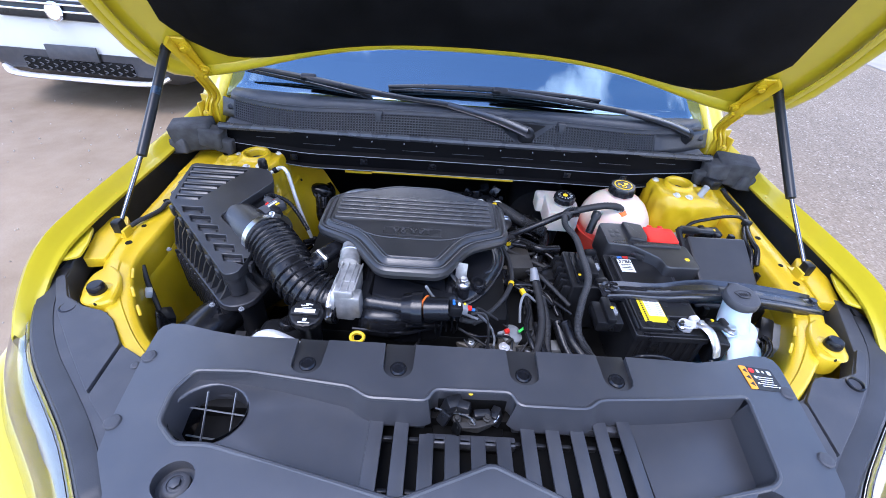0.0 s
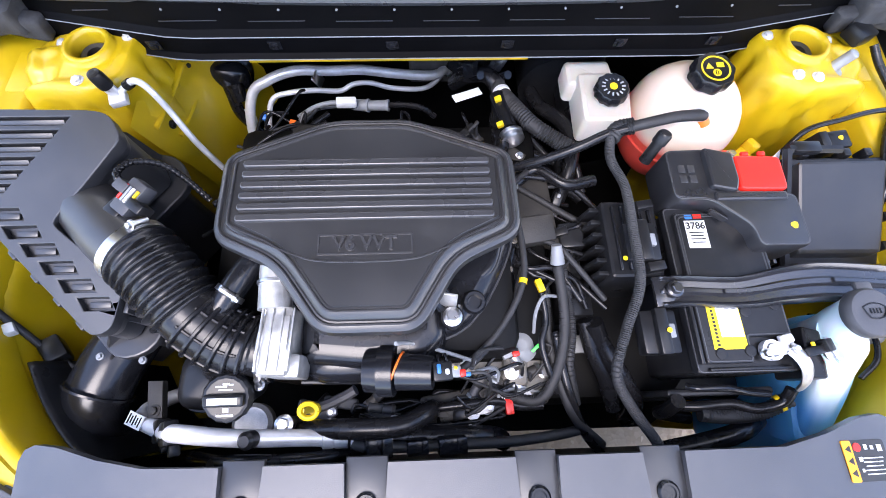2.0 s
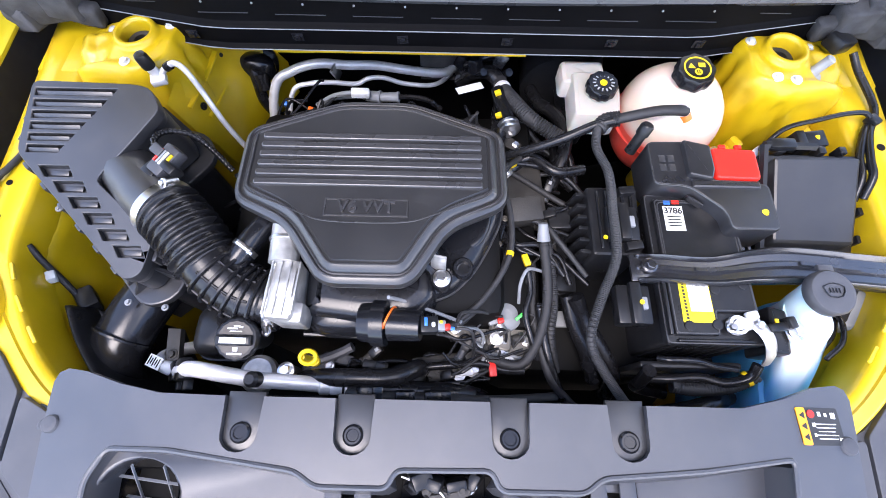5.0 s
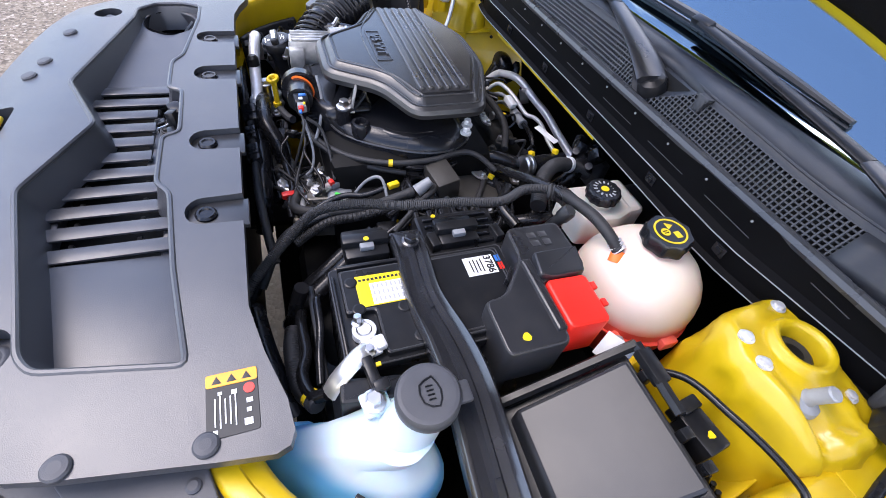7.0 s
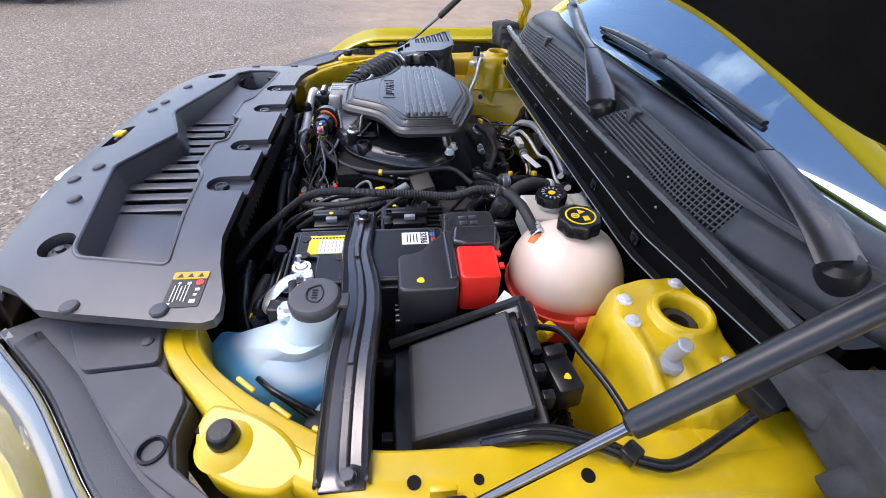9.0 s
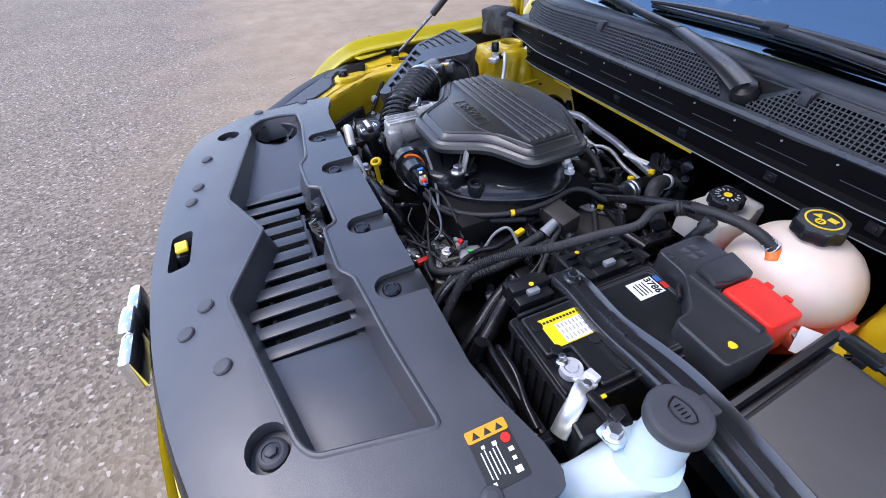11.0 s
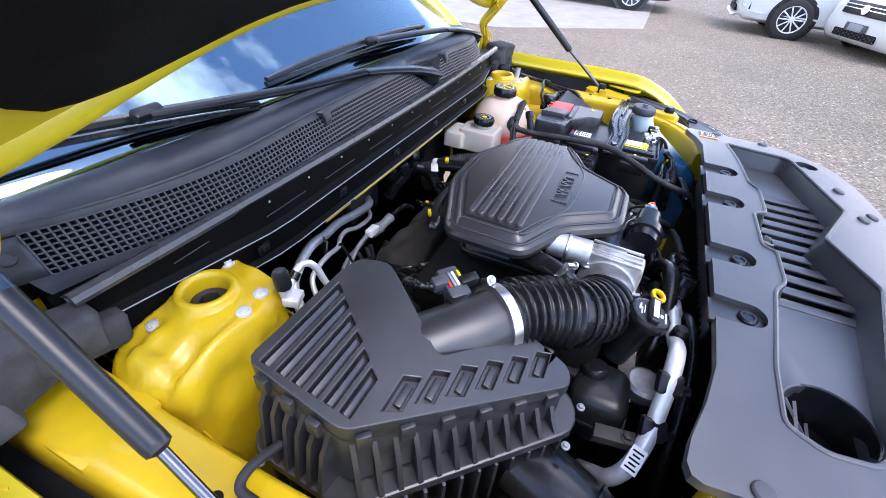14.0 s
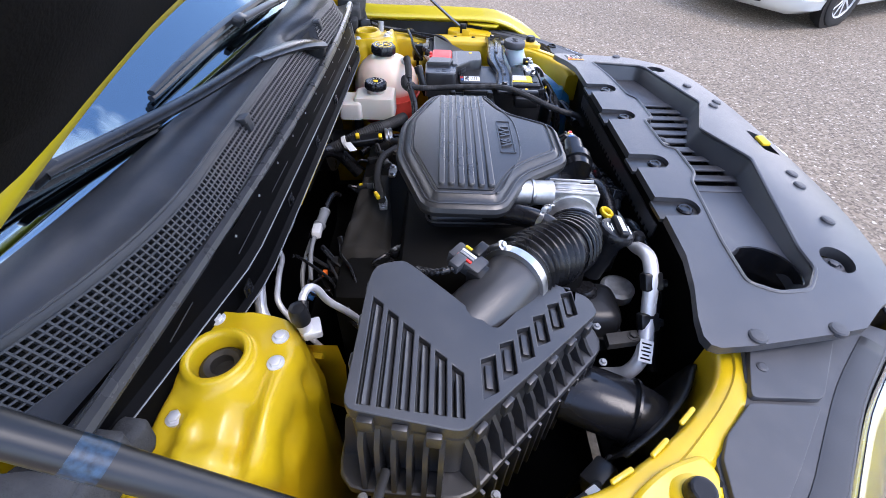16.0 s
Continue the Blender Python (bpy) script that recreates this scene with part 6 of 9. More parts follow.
def crown(x, y):
    return 0.006 * (1 - ((x + 0.141) / 0.24) ** 2) + 0.010 * (y - 0.88)
bm = BM()
rings = []
for d, z, c in ((0.010, 1.064, 0), (0.001, 1.066, 0), (-0.001, 1.075, 0.4), (0.002, 1.083, 0.6), (0.007, 1.087, 0.7), (0.013, 1.088, 0.8), (0.0145, 1.0865, 0.8), (0.017, 1.0865, 0.9), (0.019, 1.089, 0.9), (0.027, 1.096, 1), (0.030, 1.097, 1), (0.0315, 1.0955, 1), (0.034, 1.0955, 1), (0.036, 1.0975, 1)):
    rings.append([(x, y, z + c * crown(x, y)) for x, y in inset(OUT_R, d)])
loft(bm, rings, True, False)
part("rim", bm, COVER, ec, sharp=28)
for d, z in ((0.0115, 1.0885), (0.029, 1.0975)):
    bm = BM()
    loop = inset(OUT_R, d)
    tube(bm, [(x, y, z + crown(x, y)) for x, y in loop + loop[:1]], 0.0016, 6, per=1)
    part("rim_bead", bm, EDGE_GLOSS, ec)
bm = BM()
sheet(bm, inset(OUT_R, 0.036), [], lambda x, y: 1.0975 + crown(x, y) + 0.003 * max(0, min(1, (y - 0.84) / 0.03)), [0.004], cuts_x=[-0.3 + 0.05 * k for k in range(8)], cuts_y=[0.75, 0.8, 0.84, 0.87, 0.9, 0.95])
part("top", bm, COVER, ec, sharp=28)
for k in range(6):
    y = 0.870 + 0.0180 * k
    h = 0.190 - 0.0005 * k
    bm = BM()
    rings = []
    for d, dz in ((0.0, -0.003), (0.0, 0.0042), (0.0008, 0.0056), (0.0022, 0.0060)):
        oval = rounded([(-0.141 - h + d, y - 0.0058 + d), (-0.141 + h - d, y - 0.0058 + d), (-0.141 + h - d, y + 0.0058 - d), (-0.141 - h + d, y + 0.0058 - d)], 0.0056 - d, 3)
        rings.append([(px, py, 1.1005 + crown(px, py) + dz) for px, py in oval])
    loft(bm, rings)
    part("rib", bm, EDGE_GLOSS, ec, sharp=60)
bm = BM()
zc = 1.0975 + crown(-0.141, 0.827)
for c, s_ in (((-0.141, 0.8415, zc), (0.136, 0.0024, 0.0034)), ((-0.141, 0.8125, zc), (0.136, 0.0024, 0.0034)), ((-0.208, 0.827, zc - 0.0005), (0.0024, 0.0295, 0.0034)), ((-0.074, 0.827, zc - 0.0005), (0.0024, 0.0295, 0.0034))):
    box(bm, c, s_)
part("name_frame", bm, EDGE_GLOSS, ec)
bm = words("V6 VVT", 0.029, 0.0028)
bmesh.ops.transform(bm, matrix=Matrix.Translation((-0.141, 0.827, zc + 0.0006)), verts=bm.verts)
part("lettering", bm, EDGE_GLOSS, ec, "raised letters V6 VVT")
# crease lines from the ribs round the name
bm = BM()
top_z = lambda x, y: 1.0978 + crown(x, y) + 0.003 * max(0, min(1, (y - 0.84) / 0.03))
crease = [(-0.205, 0.862), (-0.190, 0.850), (-0.150, 0.834), (-0.105, 0.815), (-0.068, 0.803), (0.0, 0.800)]
crease += [(-x, y) for x, y in crease[-2::-1]]
tube(bm, [(-0.141 + x, y, top_z(-0.141 + x, y)) for x, y in crease], 0.0015, 6, per=4)
part("crease", bm, EDGE_GLOSS, ec)

# ---- oil filler, dipstick ----
of = thing("oil_filler_cap", (-0.336, 0.618, 0.95), "dark grey oil filler cap with pale printed marks", "cap")
CAPAX = Vector((0.05, -0.22, 1)).normalized()
base = Vector((-0.346, 0.628, 1.010))
bm = BM()
lathe(bm, [(0.022, -0.10), (0.024, -0.02), (0.027, -0.012), (0.027, -0.004)], base, CAPAX, 24)
part("neck", bm, BLACK, of)
bm = BM()
lathe(bm, [(0.033, -0.002), (0.035, 0.003), (0.035, 0.012), (0.032, 0.017), (0.028, 0.018)], base, CAPAX, 48, 0.02, 16)
part("cap", bm, BLACK, of)
xx = Vector((1, 0, 0))
yy = CAPAX.cross(xx).normalized()
TILT = -math.degrees(math.asin(0.22))
c0 = base + CAPAX * 0.018
bm = BM()
box(bm, c0 + yy * -0.002 + CAPAX * 0.004, (0.058, 0.017, 0.014), (-TILT, 0, 0), 0.004, 3)
grip = part("grip", bm, BLACK, of)
bm = BM()
box(bm, c0 + yy * -0.002 + CAPAX * 0.0112, (0.042, 0.009, 0.0006), (-TILT, 0, 0))
part("printed_bar", bm, WHITE, grip)
for ox, oy, w, h in ((-0.006, 0.0165, 0.016, 0.0022), (0.001, 0.0200, 0.010, 0.003), (0.008, 0.0190, 0.006, 0.0022), (0, 0.0120, 0.020, 0.0014), (0.001, -0.0165, 0.008, 0.006), (0, -0.0235, 0.024, 0.0028)):
    bm = BM()
    box(bm, c0 + xx * ox + yy * oy + CAPAX * 0.0004, (w, h, 0.0006), (-TILT, 0, 0))
    part("printed_bar", bm, WHITE, of)
ds = thing("dipstick", (-0.23, 0.6, 0.9), "yellow oil dipstick loop", "dipstick")
bm = BM()
pts = [(-0.238 + 0.0135 * math.cos(a), 0.604 + 0.0105 * math.sin(a), 0.982 + 0.003 * math.sin(a)) for a in [2 * math.pi * k / 16 for k in range(17)]]
tube(bm, pts, 0.0042, 8, per=1, flat=1.3)
tube(bm, [(-0.249, 0.604, 0.981), (-0.250, 0.605, 0.965), (-0.247, 0.606, 0.94), (-0.246, 0.606, 0.915)], 0.0062, 8, flat=0.7)
lathe(bm, [(0.0095, -0.004), (0.0105, 0.0), (0.0095, 0.006)], (-0.246, 0.606, 0.912), n=16)
part("loop", bm, YELLOW, ds)
bm = BM()
tube(bm, [(-0.246, 0.606, 0.910), (-0.250, 0.612, 0.88), (-0.25, 0.63, 0.82)], 0.006, 8)
part("tube", bm, BLACK, ds)

# ---- brake fluid reservoir ----
br = thing("brake_fluid_reservoir", (0.29, 1.16, 0.9), "milky plastic brake fluid reservoir with black cap", "reservoir")
bm = BM()
slab(bm, rounded([(0.252, 1.105), (0.348, 1.105), (0.356, 1.18), (0.338, 1.225), (0.255, 1.225)], 0.012), 0.938, 1.003, 0.01)
slab(bm, rounded([(0.235, 1.20), (0.335, 1.20), (0.33, 1.265), (0.235, 1.265)], 0.012), 0.945, 0.992, 0.01)
rod(bm, (0.305, 1.162, 1.0), (0.305, 1.160, 1.018), 0.026, 0.024, 24)
part("tank", bm, material("milky_white_plastic", (0.58, 0.54, 0.47), 0.35, vary=0.06, scale=14, Subsurface_Weight=0.2, Subsurface_Scale=0.02), br)
bm = BM()
lathe(bm, [(0.029, 0.0), (0.032, 0.003), (0.032, 0.017), (0.029, 0.021), (0.026, 0.021)], (0.305, 1.161, 1.014), (0, -0.08, 1), 48, 0.035, 12)
cap = part("cap", bm, GLOSSY, br, "black brake fluid cap")
bm = BM()
for k in range(14):
    a = 2 * math.pi * k / 14
    box(bm, (0.305 + 0.019 * math.cos(a), 1.1595 + 0.019 * math.sin(a), 1.0358), (0.007, 0.003, 0.0008), (5, 0, math.degrees(a)))
part("print_bars", bm, INKGREY, cap)
bm = BM()
lathe(bm, [(0.0075, 0), (0.0075, 0.0008)], (0.305, 1.1595, 1.0355), (0, -0.08, 1), 24)
part("centre_mark", bm, YELLOW, cap)
for y in (1.14, 1.22):
    bm = BM()
    rod(bm, (0.285, y, 0.87), (0.290, y, 0.942), 0.014, n=16)
    part("outlet", bm, BLACK, br)
bm = BM()
rod(bm, (0.27, 1.30, 0.86), (0.28, 1.42, 0.86), 0.10, 0.11, 32)
rod(bm, (0.28, 1.15, 0.86), (0.28, 1.31, 0.86), 0.025, n=20)
part("booster", bm, BLACK, br, "black brake booster")

# ---- coolant tank ----
ct = thing("coolant_tank", (0.47, 1.14, 0.85), "milky round coolant tank, pink coolant in its lower half", "coolant tank")
C = (0.470, 1.148)
def tank_ring(z, r, sq=2.2):
    out = []
    for k in range(48):
        a = 2 * math.pi * k / 48
        c, q = math.cos(a), math.sin(a)
        f = 1 / ((abs(c) ** sq + abs(q) ** sq) ** (1 / sq))
        out.append((C[0] + r * c * f, C[1] + r * q * f, z))
    return out
bm = BM()
loft(bm, [tank_ring(0.955, 0.105), tank_ring(0.972, 0.1035), tank_ring(0.992, 0.099), tank_ring(1.012, 0.090), tank_ring(1.03, 0.077), tank_ring(1.044, 0.06), tank_ring(1.053, 0.042), tank_ring(1.057, 0.02)], False, True)
up = part("upper_shell", bm, MILKY, ct)
bm = BM()
loft(bm, [tank_ring(0.84, 0.075), tank_ring(0.87, 0.095), tank_ring(0.90, 0.102), tank_ring(0.945, 0.105), tank_ring(0.9555, 0.105)], True, False)
part("lower_shell", bm, PINK, ct, "lower shell pink with coolant")
bm = BM()
lathe(bm, [(0.106, -0.003), (0.111, -0.002), (0.111, 0.002), (0.106, 0.003)], (C[0], C[1], 0.936), n=48)
part("weld_seam", bm, PINK, ct)
bm = BM()
lathe(bm, [(0.026, -0.02), (0.027, 0.012)], (0.466, 1.152, 1.052), (0.0, -0.05, 1), 24)
part("neck", bm, MILKY, ct)
bm = BM()
lathe(bm, [(0.034, 0.0), (0.037, 0.003), (0.037, 0.022), (0.034, 0.027), (0.031, 0.027)], (0.466, 1.152, 1.061), (0.0, -0.05, 1), 48, 0.045, 8)
cap = part("cap", bm, GLOSSY, ct, "black coolant cap with yellow marks")
bm = BM()
lathe(bm, [(0.0265, 0.0), (0.0265, 0.0008), (0.0235, 0.0008), (0.0235, 0.0)], (0.466, 1.1508, 1.0881), (0, -0.05, 1), 40, capped=False)
zc = 1.0888
slab(bm, [(0.448, 1.150), (0.462, 1.150), (0.455, 1.163)], zc - 0.0006, zc, 0.0001)
box(bm, (0.475, 1.158, zc), (0.013, 0.010, 0.0008), (3, 0, 0))
part("printed_mark", bm, YELLOW, cap)
bm = BM()
lathe(bm, [(0.0075, 0), (0.0075, 0.0008), (0.005, 0.0008), (0.005, 0)], (0.466, 1.141, 1.0882), (0, -0.05, 1), 20, capped=False)
for k in range(3):
    box(bm, (0.462 + 0.004 * k, 1.141, zc - 0.0004), (0.0014, 0.008, 0.0008))
part("printed_mark", bm, YELLOW, cap)
bm = BM()
rod(bm, (0.462, 1.080, 1.025), (0.452, 1.088, 1.040), 0.013, 0.011, 16)
part("orange_nipple", bm, ORANGE, ct)
bm = BM()
box(bm, (0.575, 1.15, 0.94), (0.025, 0.03, 0.02), bev=0.003)
part("bracket_lug", bm, MILKY, ct)
bm = BM()
box(bm, (0.555, 1.062, 0.935), (0.03, 0.02, 0.03), bev=0.004)
part("bracket_lug", bm, MILKY, ct)
bm = BM()
box(bm, (0.585, 1.062, 0.940), (0.055, 0.030, 0.022), (0, 8, 35), 0.008)
box(bm, (0.602, 1.076, 0.952), (0.022, 0.030, 0.026), (0, 8, 35), 0.007)
part("mount_foot", bm, PAINT_IN, ct, "yellow mounting foot")
bm = BM()
bolt(bm, (0.56, 1.06, 0.95), 0.007, 0.008)
part("mount_bolt", bm, STEEL, ct)

# ---- battery ----
bt = thing("battery", (0.44, 0.78, 0.8), "black car battery with a yellow and white label", "battery")
bm = BM()
slab(bm, rounded([(0.362, 0.640), (0.520, 0.640), (0.520, 0.915), (0.362, 0.915)], 0.008), 0.80, 0.985, 0.004)
part("case", bm, BLACK, bt)
for k in range(7):
    bm = BM()
    box(bm, (0.378 + 0.021 * k, 0.6385, 0.90), (0.006, 0.006, 0.15), bev=0.0015)
    part("case_rib", bm, BLACK, bt)
bm = BM()
slab(bm, rounded([(0.358, 0.636), (0.524, 0.636), (0.524, 0.919), (0.358, 0.919)], 0.008), 0.975, 0.990, 0.003)
slab(bm, rounded([(0.370, 0.650), (0.446, 0.650), (0.446, 0.690), (0.516, 0.690), (0.516, 0.905), (0.370, 0.905)], 0.006), 0.985, 1.0, 0.003)
part("lid", bm, BLACK, bt)
bm = BM()
box(bm, (0.364, 0.70, 0.995), (0.006, 0.10, 0.012), bev=0.002)
box(bm, (0.44, 0.642, 0.993), (0.13, 0.005, 0.008), bev=0.002)
part("lid_lip", bm, BLACK, bt)
# bead in the paler plastic that draws the highlight of an edge
def edge_bead(parent, pts, z, r=0.0014, zf=lambda x, y: 0.0):
    bm = BM()
    tube(bm, [(x, y, z + zf(x, y)) for x, y in pts + pts[:1]], r, 6, per=1)
    part("edge_bead", bm, EDGE_GLOSS, parent)
edge_bead(bt, rounded([(0.360, 0.638), (0.522, 0.638), (0.522, 0.917), (0.360, 0.917)], 0.008), 0.9895)
edge_bead(bt, rounded([(0.373, 0.653), (0.443, 0.653), (0.443, 0.693), (0.513, 0.693), (0.513, 0.902), (0.373, 0.902)], 0.006), 0.9995)
edge_bead(bt, rounded([(0.376, 0.760), (0.508, 0.760), (0.508, 0.898), (0.376, 0.898)], 0.010), 1.0)
bm = BM()
slab(bm, rounded([(0.386, 0.671), (0.440, 0.671), (0.440, 0.752), (0.388, 0.752)], 0.002), 0.9995, 1.0008, 0.0002)
lab = part("label", bm, STICKY, bt, "yellow and white warning label")
bm = BM()
slab(bm, [(0.402, 0.690), (0.4385, 0.690), (0.4385, 0.7515), (0.402, 0.7515)], 1.0004, 1.0013, 0.0001)
part("white_field", bm, WHITE, lab)
for k in range(9):
    y = 0.6945 + 0.0065 * k
    for x in (0.4085, 0.4195, 0.431):
        bm = BM()
        box(bm, (x, y, 1.0014), (0.0085 - 0.002 * ((k + int(x * 1000)) % 3) / 2, 0.0022, 0.0004))
        part("printed_bar", bm, INKGREY, lab)
for k in range(12):
    bm = BM()
    box(bm, (0.3945, 0.678 + 0.006 * k, 1.0011), (0.004, 0.004, 0.0004))
    part("printed_bar", bm, INK, lab)
bm = BM()
box(bm, (0.404, 0.865, 1.0), (0.036, 0.05, 0.0012), (0, 0, 0))
l2 = part("number_label", bm, WHITE, bt, "white label with printed number")
bm = words("3786", 0.017, 0.0003)
bmesh.ops.transform(bm, matrix=Matrix.Translation((0.404, 0.880, 1.0008)) @ Matrix.Rotation(radians(0), 4, "Z"), verts=bm.verts)
part("number", bm, INK, l2)
for k in range(4):
    bm = BM()
    box(bm, (0.404, 0.868 - 0.006 * k, 1.0008), (0.026 - 0.003 * (k % 2), 0.002, 0.0006))
    part("printed_bar", bm, INK, l2)
bm = BM()
box(bm, (0.411, 0.898, 1.0008), (0.014, 0.008, 0.0008))
part("red_mark", bm, RED, l2)
bm = BM()
box(bm, (0.395, 0.897, 1.0008), (0.012, 0.008, 0.0008))
part("blue_mark", bm, BLUE, l2)
for x, y in ((0.395, 0.665), (0.442, 0.668), (0.45, 0.73), (0.50, 0.74)):
    bm = BM()
    lathe(bm, [(0.009, -0.001), (0.009, 0.0015), (0.007, 0.002)], (x, y, 1.0), n=18)
    part("cell_plug", bm, BLACK, bt)
# earth terminal
tm = thing("battery_terminal", (0.50, 0.66, 0.99), "bright metal battery clamp with cable lug", "terminal")
bm = BM()
rod(bm, (0.476, 0.668, 0.985), (0.476, 0.668, 1.006), 0.0095, 0.0088, 20)
lathe(bm, [(0.016, 0.0), (0.016, 0.012), (0.0105, 0.012), (0.0105, 0.0)], (0.476, 0.668, 0.992), n=24)
box(bm, (0.498, 0.672, 0.999), (0.034, 0.022, 0.008), (0, 0, 12), 0.003)
box(bm, (0.50, 0.684, 1.004), (0.02, 0.014, 0.012), (0, 0, 12), 0.003)
part("clamp", bm, ALU, tm)
bm = BM()
bolt(bm, (0.464, 0.662, 1.002), 0.006, 0.014, (-0.3, 0, 1))
part("clamp_bolt", bm, STEEL, tm)
bm = BM()
bolt(bm, (0.508, 0.668, 1.004), 0.006, 0.010)
part("clamp_bolt", bm, STEEL, tm)
bm = BM()
tube(bm, [(0.505, 0.668, 1.005), (0.513, 0.655, 1.008), (0.522, 0.640, 1.002), (0.530, 0.622, 0.985), (0.534, 0.612, 0.965)], 0.012, 10, flat=0.4)
part("lug", bm, material("zinc_plate", (0.7, 0.69, 0.66), 0.32, metal=0.85, vary=0.12, scale=60), tm)
bm = BM()
box(bm, (0.540, 0.665, 1.004), (0.045, 0.014, 0.016), (0, 8, 10), 0.003)
box(bm, (0.558, 0.672, 1.006), (0.014, 0.020, 0.020), (0, 8, 10), 0.003)
part("plug", bm, BLACK, tm)
bm = BM()
box(bm, (0.533, 0.674, 1.013), (0.005, 0.006, 0.003))
part("yellow_tab", bm, YELLOW, tm)

# black cover over the plus side
bc = thing("battery_terminal_cover", (0.47, 0.92, 0.99), "black plastic fuse cover on the battery", "cover")
bm = BM()
slab(bm, rounded([(0.362, 1.014), (0.362, 0.918), (0.425, 0.914), (0.482, 0.866), (0.486, 0.830), (0.574, 0.830), (0.574, 0.926), (0.474, 0.930), (0.474, 1.0), (0.455, 1.016)], 0.014), 0.955, 1.030, 0.005)
part("body", bm, HARDBLACK, bc)
bm = BM()
slab(bm, rounded([(0.425, 0.935), (0.467, 0.926), (0.475, 0.948), (0.475, 1.0), (0.425, 1.012)], 0.006), 1.02, 1.041, 0.004)
slab(bm, rounded([(0.430, 0.912), (0.555, 0.912), (0.555, 0.928), (0.430, 0.930)], 0.004), 1.02, 1.035, 0.004)
part("raised_ridge", bm, HARDBLACK, bc)
bm = BM()
slab(bm, rounded([(0.476, 0.931), (0.558, 0.929), (0.560, 0.994), (0.478, 0.998)], 0.010), 0.965, 1.037, 0.004)
box(bm, (0.50, 1.0, 1.034), (0.012, 0.008, 0.006), bev=0.001)
box(bm, (0.53, 1.0, 1.034), (0.012, 0.008, 0.006), bev=0.001)
part("red_flap", bm, RED, bc, "red plastic terminal flap")
bm = BM()
lathe(bm, [(0.0062, 0), (0.0062, 0.0006)], (0.552, 0.866, 1.0301), n=10, wave=0.12, teeth=3)
part("paint_dot", bm, YELLOW, bc)
bm = BM()
for k in range(4):
    box(bm, (0.440, 0.893 + 0.005 * k, 1.012 - 0.006 * k), (0.028, 0.0025, 0.014), (0, 0, -40), 0.0006)
part("grip", bm, HARDBLACK, bc)
bm = BM()
for k in range(7):
    box(bm, (0.492 + 0.012 * k, 0.838, 0.93), (0.006, 0.03, 0.05), bev=0.001)
part("side_fin", bm, HARDBLACK, bc)
edge_bead(bc, inset(rounded([(0.362, 1.014), (0.362, 0.918), (0.425, 0.914), (0.482, 0.866), (0.486, 0.830), (0.574, 0.830), (0.574, 0.926), (0.474, 0.930), (0.474, 1.0), (0.455, 1.016)], 0.014), 0.003), 1.0285, 0.0016)
for x, y in ((0.385, 0.975), (0.385, 0.955), (0.402, 0.975), (0.402, 0.955)):
    bm = BM()
    box(bm, (x, y, 1.0302), (0.012, 0.014, 0.0012), bev=0.0004)
    part("cast_mark", bm, EDGE_GLOSS, bc)
# wrapping with code tag behind
bm = BM()
box(bm, (0.592, 1.005, 1.0), (0.045, 0.001, 0.04), (-38, 8, 38))
tag = solid("paper_tag", bm, WHITE, "white paper tag with a printed code", "tag")

# the battery and what sits on it stand a little higher in the tray
for ob in (bt, tm, bc):
    ob.location += Vector((0.006, 0.002, 0.009))

# battery tray, modules
tr = thing("battery_tray", (0.30, 0.78, 0.8), "black plastic battery tray and control modules", "tray")
bm = BM()
slab(bm, rounded([(0.335, 0.60), (0.545, 0.60), (0.545, 0.93), (0.335, 0.93)], 0.012), 0.76, 0.82, 0.006)
box(bm, (0.43, 0.612, 0.87), (0.18, 0.012, 0.14), bev=0.004)
part("tray", bm, BLACK, tr)
for y in (0.705, 0.86):
    bm = BM()
    box(bm, (0.318, y, 0.985), (0.06, 0.07, 0.03), bev=0.005)
    box(bm, (0.318, y, 1.005), (0.02, 0.074, 0.016), bev=0.004)
    part("clip_block", bm, BLACK, tr)
    bm = BM()
    box(bm, (0.327, y, 1.004), (0.022, 0.022, 0.01), bev=0.002)
    part("window", bm, GREYP, tr)
bm = BM()
slab(bm, rounded([(0.262, 0.80), (0.355, 0.80), (0.362, 0.945), (0.262, 0.945)], 0.008), 0.84, 0.985, 0.006)
part("module", bm, BLACK, tr, "black control module")
for k in range(5):
    bm = BM()
    box(bm, (0.280 + 0.016 * k, 0.872, 0.987), (0.005, 0.12, 0.008), bev=0.0015)
    part("module_rib", bm, GLOSSY, tr)
for y in (0.815, 0.93):
    bm = BM()
    box(bm, (0.335, y, 0.992), (0.03, 0.016, 0.020), (0, 0, 8), 0.002)
    part("module_latch", bm, BLACK, tr)
for k in range(6):
    bm = BM()
    box(bm, (0.252, 0.812 + 0.024 * k, 0.94), (0.03, 0.008, 0.07), (0, 10, 0), 0.002)
    part("cooling_fin", bm, BLACK, tr)
bm = BM()
slab(bm, rounded([(0.19, 0.745), (0.24, 0.745), (0.245, 0.93), (0.20, 0.93)], 0.008), 0.84, 0.90, 0.006)
box(bm, (0.222, 0.78, 0.90), (0.05, 0.06, 0.03), (0, 15, 0), 0.004)
box(bm, (0.222, 0.90, 0.915), (0.045, 0.05, 0.045), (0, -8, 0), 0.004)
part("connector_block", bm, BLACK, tr)
bm = BM()
box(bm, (0.230, 0.705, 0.868), (0.056, 0.032, 0.012), bev=0.002)
part("solenoid_plate", bm, GREYP, tr)
for x, y, z in ((0.283, 0.83, 1.0), (0.205, 0.79, 0.92), (0.20, 0.82, 0.90), (0.325, 0.705, 1.0145)):
    bm = BM()
    lathe(bm, [(0.0045, 0), (0.004, 0.001)], (x, y, z), n=10)
    part("paint_dot", bm, YELLOW, tr)
bm = BM()
